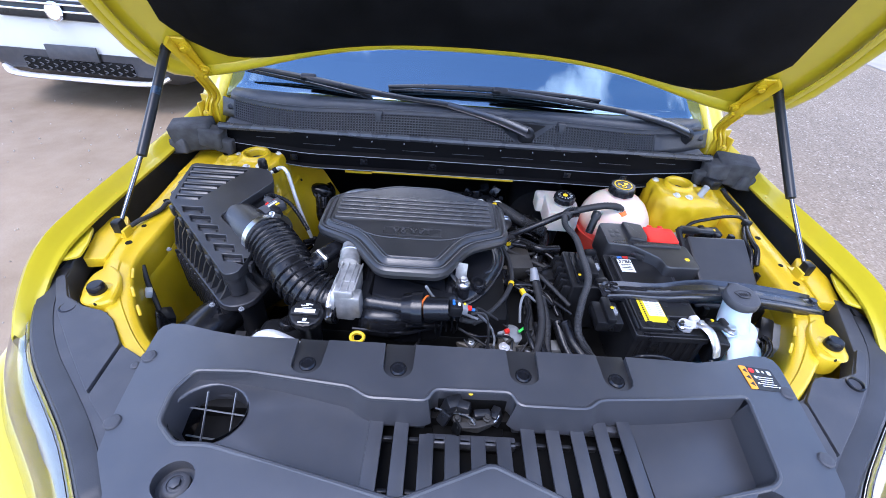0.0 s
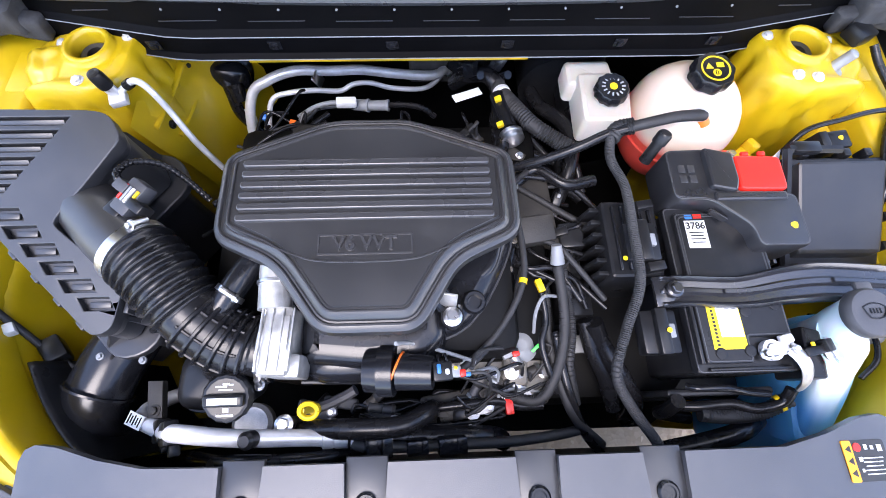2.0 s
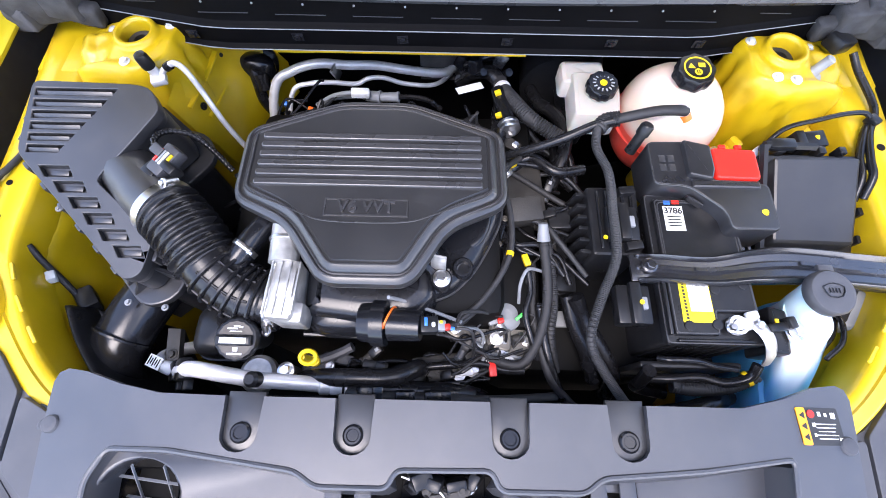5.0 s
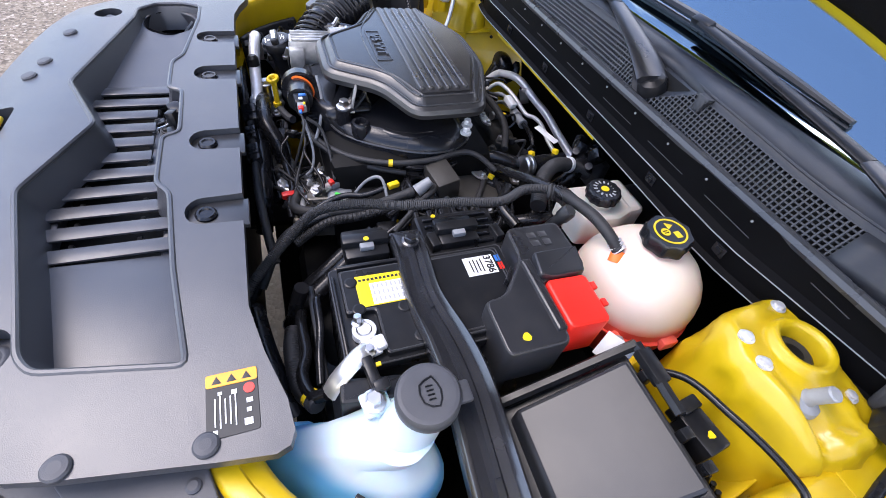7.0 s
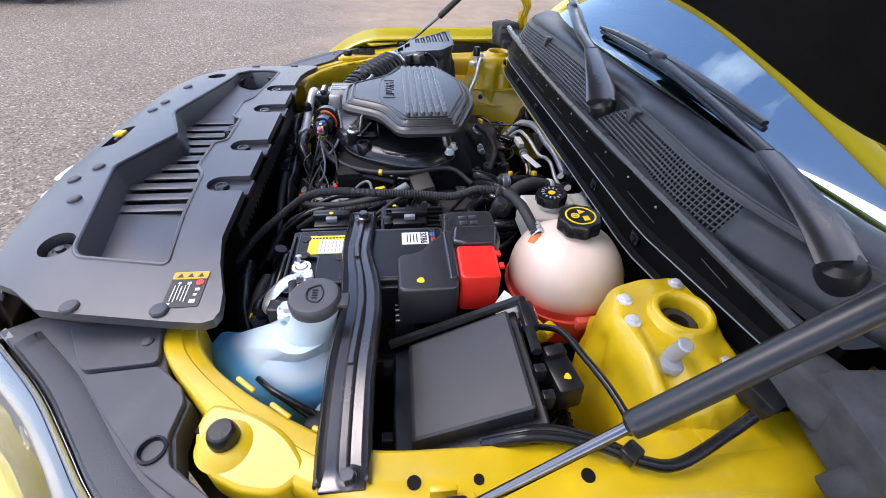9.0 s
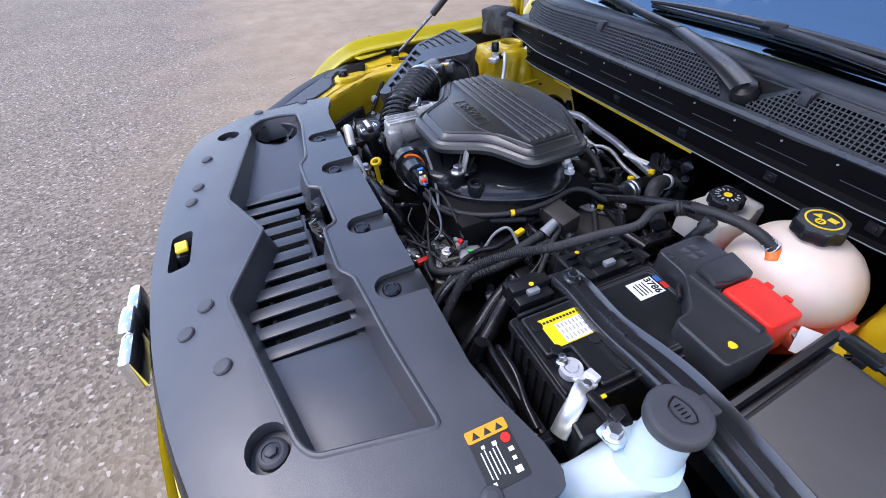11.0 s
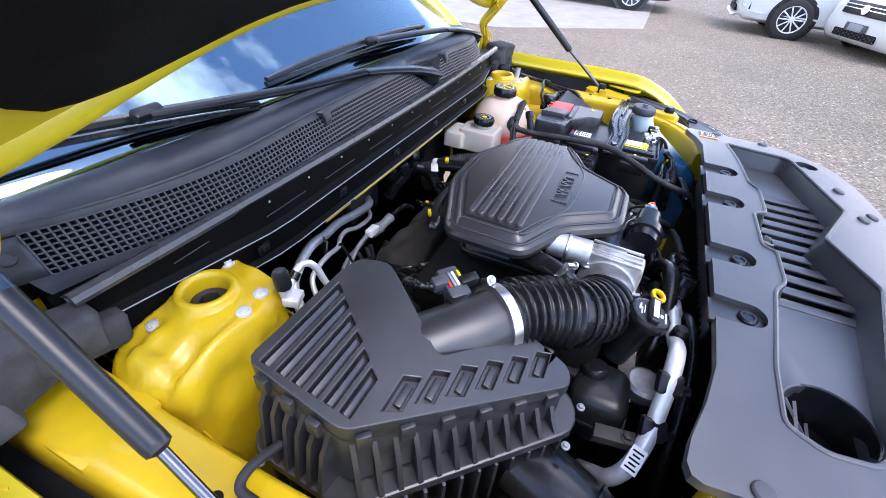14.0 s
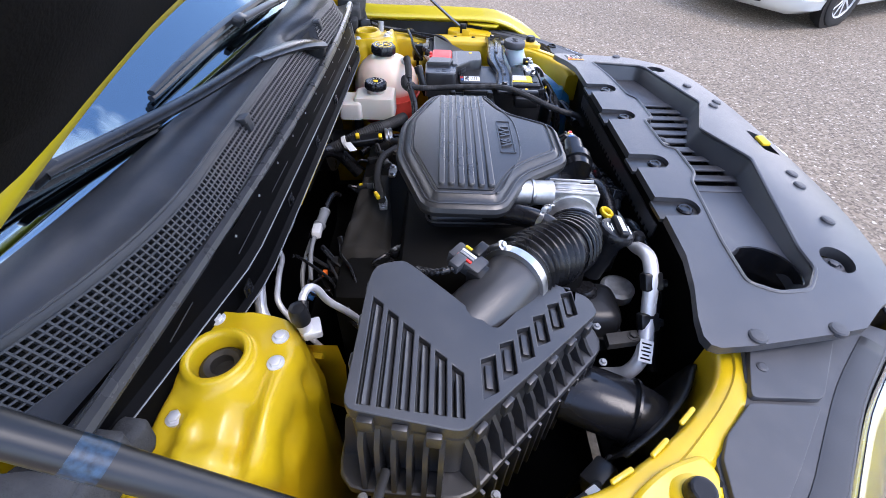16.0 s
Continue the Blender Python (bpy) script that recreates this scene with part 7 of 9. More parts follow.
rod(bm, (0.352, 1.018, 1.0), (0.366, 1.036, 1.055), 0.011, 0.010, 16)
lathe(bm, [(0.013, 0), (0.013, 0.018), (0.010, 0.022)], (0.362, 1.031, 1.040), (0.25, 0.3, 1), 18)
part("valve_post", bm, BLACK, tr)

# support bar across the battery
sb = thing("support_bar", (0.58, 0.77, 1.0), "black pressed steel bar across the battery", "bar")
BARP = [(0.325, 0.768, 1.012), (0.37, 0.767, 1.018), (0.45, 0.762, 1.022), (0.53, 0.772, 1.026), (0.60, 0.775, 1.028), (0.70, 0.767, 1.028), (0.79, 0.764, 1.018), (0.842, 0.764, 1.008)]
path = smooth_path(BARP, 6)
bm = BM()
rings = []
for i, p in enumerate(path):
    w = 0.026 + 0.006 * min(1, max(0, (p.x - 0.45) / 0.1))
    rings.append([(p.x, p.y + o * w, p.z + h) for o, h in ((-1.0, -0.018), (-0.98, 0.0), (-0.86, 0.004), (-0.74, 0.0), (-0.62, -0.005), (-0.25, -0.006), (-0.12, 0.0), (0.12, 0.0), (0.25, -0.006), (0.62, -0.005), (0.74, 0.0), (0.86, 0.004), (0.98, 0.0), (1.0, -0.018))])
loft(bm, rings, False, False, closed=False)
ob = part("channel", bm, BARBLACK, sb, sharp=45)
ob.modifiers.new("thick", "SOLIDIFY").thickness = 0.0025
for a, b in ((0.42, 0.48), (0.60, 0.70)):
    bm = BM()
    q = [p for p in path if a <= p.x <= b]
    loft(bm, [[(p.x, p.y - 0.005, p.z + 0.0002), (p.x, p.y - 0.003, p.z + 0.004), (p.x, p.y + 0.003, p.z + 0.004), (p.x, p.y + 0.005, p.z + 0.0002)] for p in q], True, True)
    part("pressed_bead", bm, BARBLACK, sb)
bm = BM()
box(bm, (0.336, 0.768, 1.006), (0.04, 0.05, 0.008), bev=0.002)
part("end_plate", bm, BARBLACK, sb)
bm = BM()
box(bm, (0.833, 0.764, 1.004), (0.03, 0.052, 0.006), bev=0.002)
part("end_plate", bm, BARBLACK, sb)
for x, z in ((0.346, 1.017), (0.835, 1.006)):
    bm = BM()
    bolt(bm, (x, 0.77, z), 0.009, 0.012)
    part("bar_bolt", bm, BARBLACK, sb)

# ---- fuse box ----
fb = thing("fuse_box", (0.70, 0.91, 0.85), "black fuse box with a plain sloping lid", "fuse box")
fz = lambda x, y: 0.44 * (y - 0.995)
bm = BM()
slab(bm, rounded([(0.620, 0.844), (0.777, 0.842), (0.782, 0.997), (0.616, 0.996)], 0.008), 0.90, 1.027, 0.006, fz)
part("lid", bm, LIDGREY, fb, "plain dark grey fuse box lid")
bm = BM()
slab(bm, rounded([(0.606, 0.820), (0.796, 0.817), (0.801, 1.014), (0.602, 1.014)], 0.006), 0.84, 1.000, 0.004, fz)
part("tray", bm, BLACK, fb)
bm = BM()
for a, b in (((0.601, 0.816), (0.601, 1.020)), ((0.601, 1.020), (0.70, 1.018))):
    pts = [(a[0] + (b[0] - a[0]) * k / 6, a[1] + (b[1] - a[1]) * k / 6) for k in range(7)]
    tube(bm, [(x, y, 1.018 + fz(x, y)) for x, y in pts], 0.008, 6)
part("hinge_rim", bm, BLACK, fb)
for x, y in ((0.803, 0.86), (0.803, 0.91), (0.803, 0.96), (0.803, 0.99), (0.64, 1.018), (0.72, 1.018), (0.76, 1.018), (0.63, 0.812), (0.75, 0.810)):
    bm = BM()
    box(bm, (x, y, 0.998 + fz(x, y)), (0.014, 0.016, 0.026), bev=0.002)
    part("lid_catch", bm, BLACK, fb)
bm = BM()
box(bm, (0.807, 0.925, 0.99 + fz(0.8, 0.925)), (0.006, 0.018, 0.008), bev=0.001)
part("yellow_lock", bm, YELLOW, fb)
bm = BM()
box(bm, (0.635, 1.022, 1.028), (0.05, 0.022, 0.016), (0, 0, 0), 0.003)
part("corner_block", bm, BLACK, fb)
rl = thing("relay", (0.72, 1.05, 0.93), "small black relay with a yellow dot", "relay")
bm = BM()
box(bm, (0.722, 1.055, 0.985), (0.055, 0.036, 0.05), (6, 0, 8), 0.004)
box(bm, (0.69, 1.05, 1.0), (0.018, 0.03, 0.04), (6, 0, 8), 0.003)
part("case", bm, BLACK, rl)
bm = BM()
lathe(bm, [(0.005, 0), (0.0045, 0.001)], (0.73, 1.055, 1.0105), (0, -0.1, 1), n=10, wave=0.2, teeth=3)
part("paint_dot", bm, YELLOW, rl)
bm = BM()
for x in (0.71, 0.735):
    box(bm, (x, 1.074, 0.985), (0.010, 0.003, 0.006), (6, 0, 8))
part("contact", bm, GREYP, rl)
for k in range(9):
    a = k * 0.35
    bm = BM()
    tube(bm, [(0.705 + 0.01 * k, 1.055 + 0.004 * math.sin(a), 0.96), (0.71 + 0.011 * k, 1.06, 0.93), (0.70 + 0.012 * k, 1.05, 0.88), (0.69, 1.03, 0.83)], 0.004, 6)
    part("relay_lead", bm, RUBBER, rl)

# ---- washer fluid reservoir ----
ws = thing("washer_reservoir", (0.62, 0.63, 0.6), "translucent washer reservoir holding blue fluid", "reservoir")
def washer_ring(z, pts):
    return [(x, y, z - (0.30 * max(0, 0.66 - y) if z > 0.8 else 0)) for x, y in rounded(pts, 0.03, 4)]
bm = BM()
B = [(0.535, 0.485), (0.60, 0.50), (0.665, 0.60), (0.70, 0.68), (0.665, 0.745), (0.60, 0.735), (0.575, 0.66), (0.54, 0.56)]
S = [(0.548, 0.52), (0.592, 0.535), (0.648, 0.615), (0.672, 0.68), (0.648, 0.728), (0.605, 0.722), (0.585, 0.665), (0.556, 0.585)]
M = [(0.565, 0.56), (0.595, 0.57), (0.638, 0.63), (0.655, 0.685), (0.636, 0.722), (0.606, 0.718), (0.588, 0.675), (0.570, 0.61)]
NECK = [(0.612 + 0.044 * math.cos(radians(a)), 0.688 + 0.046 * math.sin(radians(a))) for a in (-110, -60, -25, 5, 55, 110, 160, 205)]
loft(bm, [washer_ring(0.860, B), washer_ring(0.905, B), washer_ring(0.930, inset(B, 0.003)), washer_ring(0.948, inset(B, 0.010)), washer_ring(0.962, S), washer_ring(0.976, M), washer_ring(0.998, NECK)], False, True)
body = part("upper_tank", bm, WASH, ws)
bm = BM()
tube(bm, [(0.612, 0.68, 0.925), (0.612, 0.69, 0.97), (0.609, 0.705, 1.01), (0.607, 0.714, 1.048)], 0.034, 20, flat=0.9, rf=lambda r: 0.045 - 0.12 * min(r, 0.1))
part("filler_neck", bm, WASH, ws)
bm = BM()
loft(bm, [washer_ring(0.62, S), washer_ring(0.66, B), washer_ring(0.8605, B)], True, False)
part("lower_tank", bm, WASHBLUE, ws, "tank wall blue with fluid")
bm = BM()
lathe(bm, [(0.034, -0.006), (0.037, -0.002), (0.037, 0.012), (0.034, 0.016), (0.030, 0.0165)], (0.607, 0.715, 1.052), (0, -0.06, 1), 36)
box(bm, (0.612, 0.752, 1.058), (0.026, 0.022, 0.008), bev=0.003)
cap = part("cap", bm, PANEL, ws, "dark grey washer cap")
bm = BM()
tube(bm, [(0.590, 0.722, 1.0692), (0.607, 0.728, 1.0692), (0.624, 0.722, 1.0692), (0.617, 0.706, 1.0696), (0.597, 0.706, 1.0696), (0.590, 0.722, 1.0692)], 0.0012, 6, per=2)
for k in range(4):
    tube(bm, [(0.600 + 0.005 * k, 0.712, 1.0698), (0.600 + 0.005 * k, 0.720, 1.0694)], 0.0009, 6, per=1)
part("screen_mark", bm, BLACK, cap)
bm = BM()
box(bm, (0.578, 0.664, 1.005), (0.032, 0.034, 0.008), (0, 0, 10), 0.004)
box(bm, (0.586, 0.675, 0.98), (0.014, 0.03, 0.05), (0, 0, 10), 0.004)
part("mount_ear", bm, WASH, ws)
bm = BM()
bolt(bm, (0.578, 0.662, 1.009), 0.010, 0.012)
part("mount_bolt", bm, STEEL, ws)
bm = BM()
slab(bm, rounded([(0.535, 0.628), (0.568, 0.624), (0.578, 0.70), (0.548, 0.708)], 0.006), 0.93, 1.0, 0.005)
part("mount_bracket", bm, BLACK, ws)
bm = BM()
slab(bm, rounded([(0.538, 0.532), (0.575, 0.520), (0.602, 0.560), (0.582, 0.598), (0.548, 0.590)], 0.012), 0.86, 0.930, 0.008)
part("pump_housing", bm, WASHBLUE, ws, "blue fluid behind the tank's front lobe")

# ---- cowl ----
cw = thing("cowl_panel", (0, 1.32, 1.1), "weathered grey plastic cowl panel with lattice grille", "cowl")
def seal_bow(x):
    return 0.044 * (abs(x) / 0.76) ** 2
def gp(x, v):
    """The standing grille of the cowl: it swings back towards both ends. v: from its foot to its upper edge."""
    return Vector((x, 1.271 + 0.10 * max(0.0, (abs(x) - 0.45) / 0.31) ** 2 + 0.030 * v, 1.147 - 0.050 * x * x + 0.054 * v))
def in_pocket(x):
    """How far the upper edge steps back behind the middle wiper shaft."""
    u = (x - 0.165) / 0.10
    return 0.040 * max(0.0, 1 - u * u)
def lipz(x):
    return 1.150 - 0.020 * (abs(x) / 0.78) ** 2.2
bm = BM()
xs = [-0.79 + 1.58 * k / 40 for k in range(41)]
rings = []
for k in range(8):
    a = 2 * math.pi * k / 8
    rings.append([(x, 1.257 + seal_bow(x) + 0.0105 * math.cos(a), lipz(x) - 0.008 + 0.0105 * math.sin(a)) for x in xs])
loft(bm, rings + rings[:1], False, False, closed=False)
part("rubber_seal", bm, material("worn_grey_rubber", (0.040, 0.042, 0.047), 0.28, vary=0.15, scale=20, bump=0.1, grain=700), cw, "grey rubber seal along the cowl")
bm = BM()
rings = []
for t in range(6):
    row = []
    for x in xs:
        a, b = Vector((x, 1.259 + seal_bow(x), lipz(x) - 0.004)), gp(x, 0.0)
        row.append(a.lerp(b, t / 5) + Vector((0, 0, -0.006 * math.sin(math.pi * t / 5))))
    rings.append(row)
loft(bm, rings, False, False, closed=False)
part("front_ledge", bm, COWL, cw, sharp=60)
# rear panel from grille to glass
bm = BM()
rings = []
for t in range(8):
    row = []
    for x in xs:
        a = gp(x, 1.0) + Vector((0, in_pocket(x), -0.35 * in_pocket(x)))
        b = Vector((x, 1.415 + 0.10 * (x / 0.8) ** 2, 1.196 - 0.022 * (x / 0.8) ** 2))
        row.append(a.lerp(b, t / 7) + Vector((0, 0, 0.016 * math.sin(math.pi * (t / 7) ** 0.7))))
    rings.append(row)
loft(bm, rings, False, False, closed=False)
ob = part("rear_panel", bm, COWL, cw, sharp=50)
ob.modifiers.new("thick", "SOLIDIFY").thickness = 0.003
# pressed crease along the rear panel
bm = BM()
tube(bm, [gp(x, 1.0) + Vector((0, in_pocket(x) + 0.012, 0.0075 - 0.35 * in_pocket(x))) for x in xs], 0.0022, 6, per=2)
part("crease", bm, COWL, cw)
# the lattice, cut away round the middle wiper shaft
def bar(bm, p, q, w, h):
    d = (q - p).normalized()
    n = Vector((0, -0.874, 0.486))
    u = d.cross(n).normalized()
    loft(bm, [[p + u * w, p - u * w, p - u * w - n * h, p + u * w - n * h], [q + u * w, q - u * w, q - u * w - n * h, q + u * w - n * h]])
for side in (-1, 1):
    bm = BM()
    x0, x1 = (-0.768, 0.165) if side < 0 else (0.165, 0.592)
    x = x0
    while x < x1:
        top_ = max(0.0, min(1.0, (abs(x - 0.165) - 0.02) / 0.075))
        if top_ > 0.06:
            bar(bm, gp(x, 0.0), gp(x, top_), 0.0013, 0.006)
        x += 0.0088
    for k in range(9):
        v = k / 8
        a, b = (x0, 0.165 - 0.02 - 0.075 * v) if side < 0 else (0.165 + 0.02 + 0.075 * v, x1)
        n = 30
        for i in range(n):
            bar(bm, gp(a + (b - a) * i / n, v), gp(a + (b - a) * (i + 1) / n, v), 0.0012, 0.006)
    part("grille_lattice", bm, COWL, cw, "lattice of small square openings")
# near-black sheet behind the lattice, coloured as the shade in its openings
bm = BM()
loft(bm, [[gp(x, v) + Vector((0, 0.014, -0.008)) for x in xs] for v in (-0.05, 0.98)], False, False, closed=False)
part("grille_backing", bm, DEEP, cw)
# dip round the wiper shaft
bm = BM()
rings = []
for j in range(7):
    v = j / 6
    row = []
    for i in range(13):
        u = -1 + i / 6
        x = 0.165 + u * (0.022 + 0.078 * v)
        p = gp(x, v)
        row.append(p + Vector((0, 0.002 + 0.040 * (1 - u * u) * v, -0.014 * (1 - u * u) * v)))
    rings.append(row)
loft(bm, rings, False, False, closed=False)
part("shaft_dip", bm, COWL, cw, sharp=60)
# solid ends
for s, a in ((1, 0.592), (-1, 0.768)):
    bm = BM()
    ex = [s * (a + (0.83 - a) * i / 8) for i in range(9)]
    loft(bm, [[gp(x, v) + Vector((0, 0.0, -0.03 * max(0, abs(x) - 0.72))) for x in ex] for v in (0, 0.3, 0.7, 1.0)], False, False, closed=False)
    ob = part("end_panel", bm, COWL, cw)
    ob.modifiers.new("thick", "SOLIDIFY").thickness = 0.003
    bm = BM()
    lathe(bm, [(0.010, 0), (0.009, 0.004), (0.005, 0.005)], gp(s * 0.79, 0.55) + Vector((0, 0, -0.001)), (0, -0.6, 0.8), 16)
    part("push_pin", bm, COWL, cw)
for x in (-0.284, 0.283):
    bm = BM()
    box(bm, gp(x, 0.86), (0.020, 0.016, 0.026), (-10, 0, 0), 0.004)
    box(bm, gp(x, 1.04) + Vector((0, -0.001, 0)), (0.026, 0.020, 0.010), (-10, 0, 0), 0.003)
    part("bonnet_clip", bm, COWL, cw)
# stepped foam blocks at both ends of the cowl
for s in (-1, 1):
    rr_ = random.Random(7 + s)
    bm = BM()
    for c, d, r in (((0.882, 1.316, 1.083), (0.125, 0.075, 0.085), (6, 4, -8)), ((0.817, 1.302, 1.085), (0.075, 0.055, 0.060), (0, -6, 6)), ((0.917, 1.304, 1.05), (0.060, 0.070, 0.050), (-8, 10, 12)),
                    ((0.782, 1.296, 1.06), (0.060, 0.030, 0.050), (4, -8, 4)), ((0.857, 1.346, 1.06), (0.100, 0.060, 0.070), (0, 0, 0))):
        n0 = len(bm.verts)
        box(bm, (s * c[0], c[1], c[2]), d, (r[0], s * r[1], s * r[2]), 0.009, 3)
        bm.verts.ensure_lookup_table()
        for v in bm.verts[n0:]:
            v.co += Vector((rr_.uniform(-1, 1), rr_.uniform(-1, 1), rr_.uniform(-1, 1))) * 0.0016
    solid("foam_block", bm, FOAM, "dark grey moulded foam block beside the cowl", "foam", "foam blocks at the cowl", sharp=50)

# ---- wipers ----
def wiper(pivot, knee, mid, tip, b0, b1):
    w = thing("wiper", pivot, "black wiper arm and blade resting on the glass", "wiper", "windscreen wipers")
    bm = BM()
    lathe(bm, [(0.026, -0.02), (0.027, 0.0), (0.022, 0.012), (0.010, 0.016)], pivot, (0, -0.5, 0.85), 24)
    part("hub", bm, BLACK, w)
    bm = BM()
    a, b = Vector(pivot), Vector(knee)
    pts = [a + Vector((0, 0, 0.008)), a.lerp(b, 0.3) + Vector((0, 0, 0.012)), a.lerp(b, 0.65) + Vector((0, 0, 0.008)), b]
    L = (b - a).length
    tube(bm, pts, 0.036, 12, step=0.01, rf=lambda r: 0.036 - 0.016 * min(r / L, 1), flat=0.34)
    part("arm_head", bm, HARDBLACK, w)
    bm = BM()
    tube(bm, [knee, mid, tip], 0.016, 10, per=10, rf=None, flat=0.5)
    part("arm", bm, BLACK, w)
    b0, b1 = Vector(b0), Vector(b1)
    bm = BM()
    mm = (b0 + b1) / 2 + Vector((0, 0.004, 0.010))
    tube(bm, [b0, b0.lerp(b1, 0.2) + Vector((0, 0, 0.008)), mm, b0.lerp(b1, 0.8) + Vector((0, 0, 0.008)), b1], 0.012, 8, step=0.03, rf=lambda r: 0.007 + 0.006 * math.sin(min(1, r / max((b1 - b0).length, 0.01)) * 3.1), flat=0.7)
    part("blade_spoiler", bm, BLACK, w)
    bm = BM()
    tube(bm, [b0 + Vector((0, 0.004, -0.01)), mm + Vector((0, 0.004, -0.018)), b1 + Vector((0, 0.004, -0.01))], 0.006, 6)
    part("rubber_lip", bm, RUBBER, w)
    bm = BM()
    box(bm, Vector(tip) + Vector((0, 0, 0.002)), (0.05, 0.022, 0.018), (28, 0, 0), 0.005)
    part("blade_joint", bm, BLACK, w)
wiper((0.176, 1.286, 1.168), (-0.070, 1.344, 1.222), (-0.28, 1.385, 1.228), (-0.53, 1.447, 1.243), (-0.765, 1.515, 1.243), (-0.325, 1.425, 1.205))
wiper((0.714, 1.372, 1.168), (0.505, 1.402, 1.220), (0.30, 1.415, 1.236), (0.095, 1.425, 1.248), (-0.27, 1.448, 1.234), (0.43, 1.445, 1.236))

# ---- gas struts of the bonnet ----
def gas_strut(s):
    top_, joint, foot = Vector((s * 0.862, 1.268, 1.350)), Vector((s * 0.872, 1.040, 1.148)), Vector((s * 0.886, 0.882, 1.020))
    g = thing("gas_strut", foot, "grey gas strut holding the bonnet open", "strut", "bonnet gas struts")
    bm = BM()
    rod(bm, top_, joint, 0.0125, n=20)
    d = (joint - top_).normalized()
    lathe(bm, [(0.0125, 0), (0.012, 0.006), (0.006, 0.010)], joint, d, 20)
    part("cylinder", bm, material("dark_grey_tube", (0.012, 0.0135, 0.016), 0.34, metal=0.1, vary=0.15, scale=25), g)
    bm = BM()
    rod(bm, joint, foot, 0.0055, n=16)
    part("piston_rod", bm, material("dark_polished_rod", (0.16, 0.16, 0.17), 0.2, metal=1.0, vary=0.05), g)
    bm = BM()
    lathe(bm, [(0.0, 0.0), (0.013, 0.002), (0.014, 0.016), (0.010, 0.028)], top_ - d * 0.012, d, 16)
    box(bm, top_, (0.022, 0.02, 0.024), (40, 0, 0), 0.006)
    part("upper_socket", bm, BLACK, g)
    bm = BM()
    box(bm, foot + Vector((0, 0, 0.004)), (0.022, 0.026, 0.036), (0, 0, 0), 0.005)
    part("lower_socket", bm, BLACK, g)
    bm = BM()
    box(bm, foot + Vector((s * 0.012, 0.0, -0.016)), (0.075, 0.05, 0.008), bev=0.002)
    box(bm, foot + Vector((s * -0.024, -0.01, -0.008)), (0.008, 0.03, 0.03), bev=0.002)
    part("foot_plate", bm, PAINT_IN, g)
    bm = BM()
    lathe(bm, [(0.006, 0), (0.006, 0.004)], foot + Vector((s * 0.03, -0.012, -0.012)), n=14)
    part("foot_bolt", bm, PAINT_IN, g)
    if s < 0:
        bm = BM()
        a = top_.lerp(joint, 0.38)
        b = top_.lerp(joint, 0.45)
        rod(bm, a, b, 0.0127, n=20)
        part("blue_print", bm, material("faded_blue_print", (0.014, 0.037, 0.07), 0.35, vary=0.8, scale=160), g)
gas_strut(-1)
gas_strut(1)

# ---- hoses, pipes and harnesses ----
def line(name, pts, r, mat, label, category="hose", ribbed=0.0, group="", n=10):
    bm = BM()
    if ribbed:
        tube(bm, pts, r, n, per=8, step=ribbed / 2, rf=lambda q: r if int(q / (ribbed / 2)) % 2 else r * 0.86)
    else:
        tube(bm, pts, r, n, per=8)
    return solid(name, bm, mat, label, category, group, sharp=70)

line("tank_hose", [(0.455, 1.085, 1.042), (0.43, 1.074, 1.058), (0.391, 1.070, 1.060), (0.345, 1.064, 1.052), (0.310, 1.062, 1.040)], 0.0105, TAPE, "black ribbed hose from the coolant tank", ribbed=0.004)
line("tank_hose", [(0.320, 1.062, 1.042), (0.279, 1.057, 1.030), (0.226, 1.042, 1.010), (0.177, 1.036, 0.985), (0.122, 1.035, 0.955), (0.08, 1.03, 0.93)], 0.0095, RUBBER, "smooth black rubber hose behind the engine")
bm = BM()
for k in range(3):
    lathe(bm, [(0.0115, -0.003), (0.0122, -0.002), (0.0122, 0.002), (0.0115, 0.003)], (0.452 - 0.006 * k, 1.086 - 0.002 * k, 1.043 + 0.003 * k), (-0.9, -0.3, 0.3), 16)
solid("hose_clip", bm, ALU, "bright spring clip on the tank hose", "clip")
line("wire_harness", [(0.284, 1.060, 1.030), (0.275, 1.005, 1.030), (0.293, 0.951, 1.026), (0.289, 0.869, 1.032), (0.283, 0.778, 1.034), (0.254, 0.708, 1.022), (0.236, 0.643, 1.000), (0.260, 0.595, 0.975), (0.309, 0.534, 0.94), (0.33, 0.50, 0.90)], 0.0088, TAPE, "thick braided wiring harness beside the battery", "harness", ribbed=0.0032, n=12)
line("wire_harness", [(0.284, 1.05, 1.026), (0.30, 1.068, 1.03), (0.325, 1.07, 1.035)], 0.016, TAPE, "thick braided harness sleeve", "harness", ribbed=0.005, n=14)
line("engine_wire", [(0.14, 1.02, 0.965), (0.110, 0.985, 0.985), (0.098, 0.950, 0.987), (0.112, 0.880, 0.985), (0.108, 0.797, 0.984), (0.066, 0.722, 0.978), (0.011, 0.668, 0.985), (-0.02, 0.650, 1.005)], 0.0058, TAPE, "black taped engine wire with a yellow tape mark", "wire")
bm = BM()
rod(bm, (0.1075, 0.795, 0.984), (0.1095, 0.803, 0.984), 0.0072)
solid("tape_mark", bm, YELLOW, "yellow tape on the engine wire", "tape")
line("wire_harness", [(0.177, 0.829, 0.965), (0.183, 0.74, 0.945), (0.168, 0.664, 0.93), (0.135, 0.611, 0.915), (0.09, 0.615, 0.905), (0.05, 0.635, 0.905)], 0.010, TAPE, "black ribbed harness beside the gearbox", "harness", ribbed=0.004, n=12)
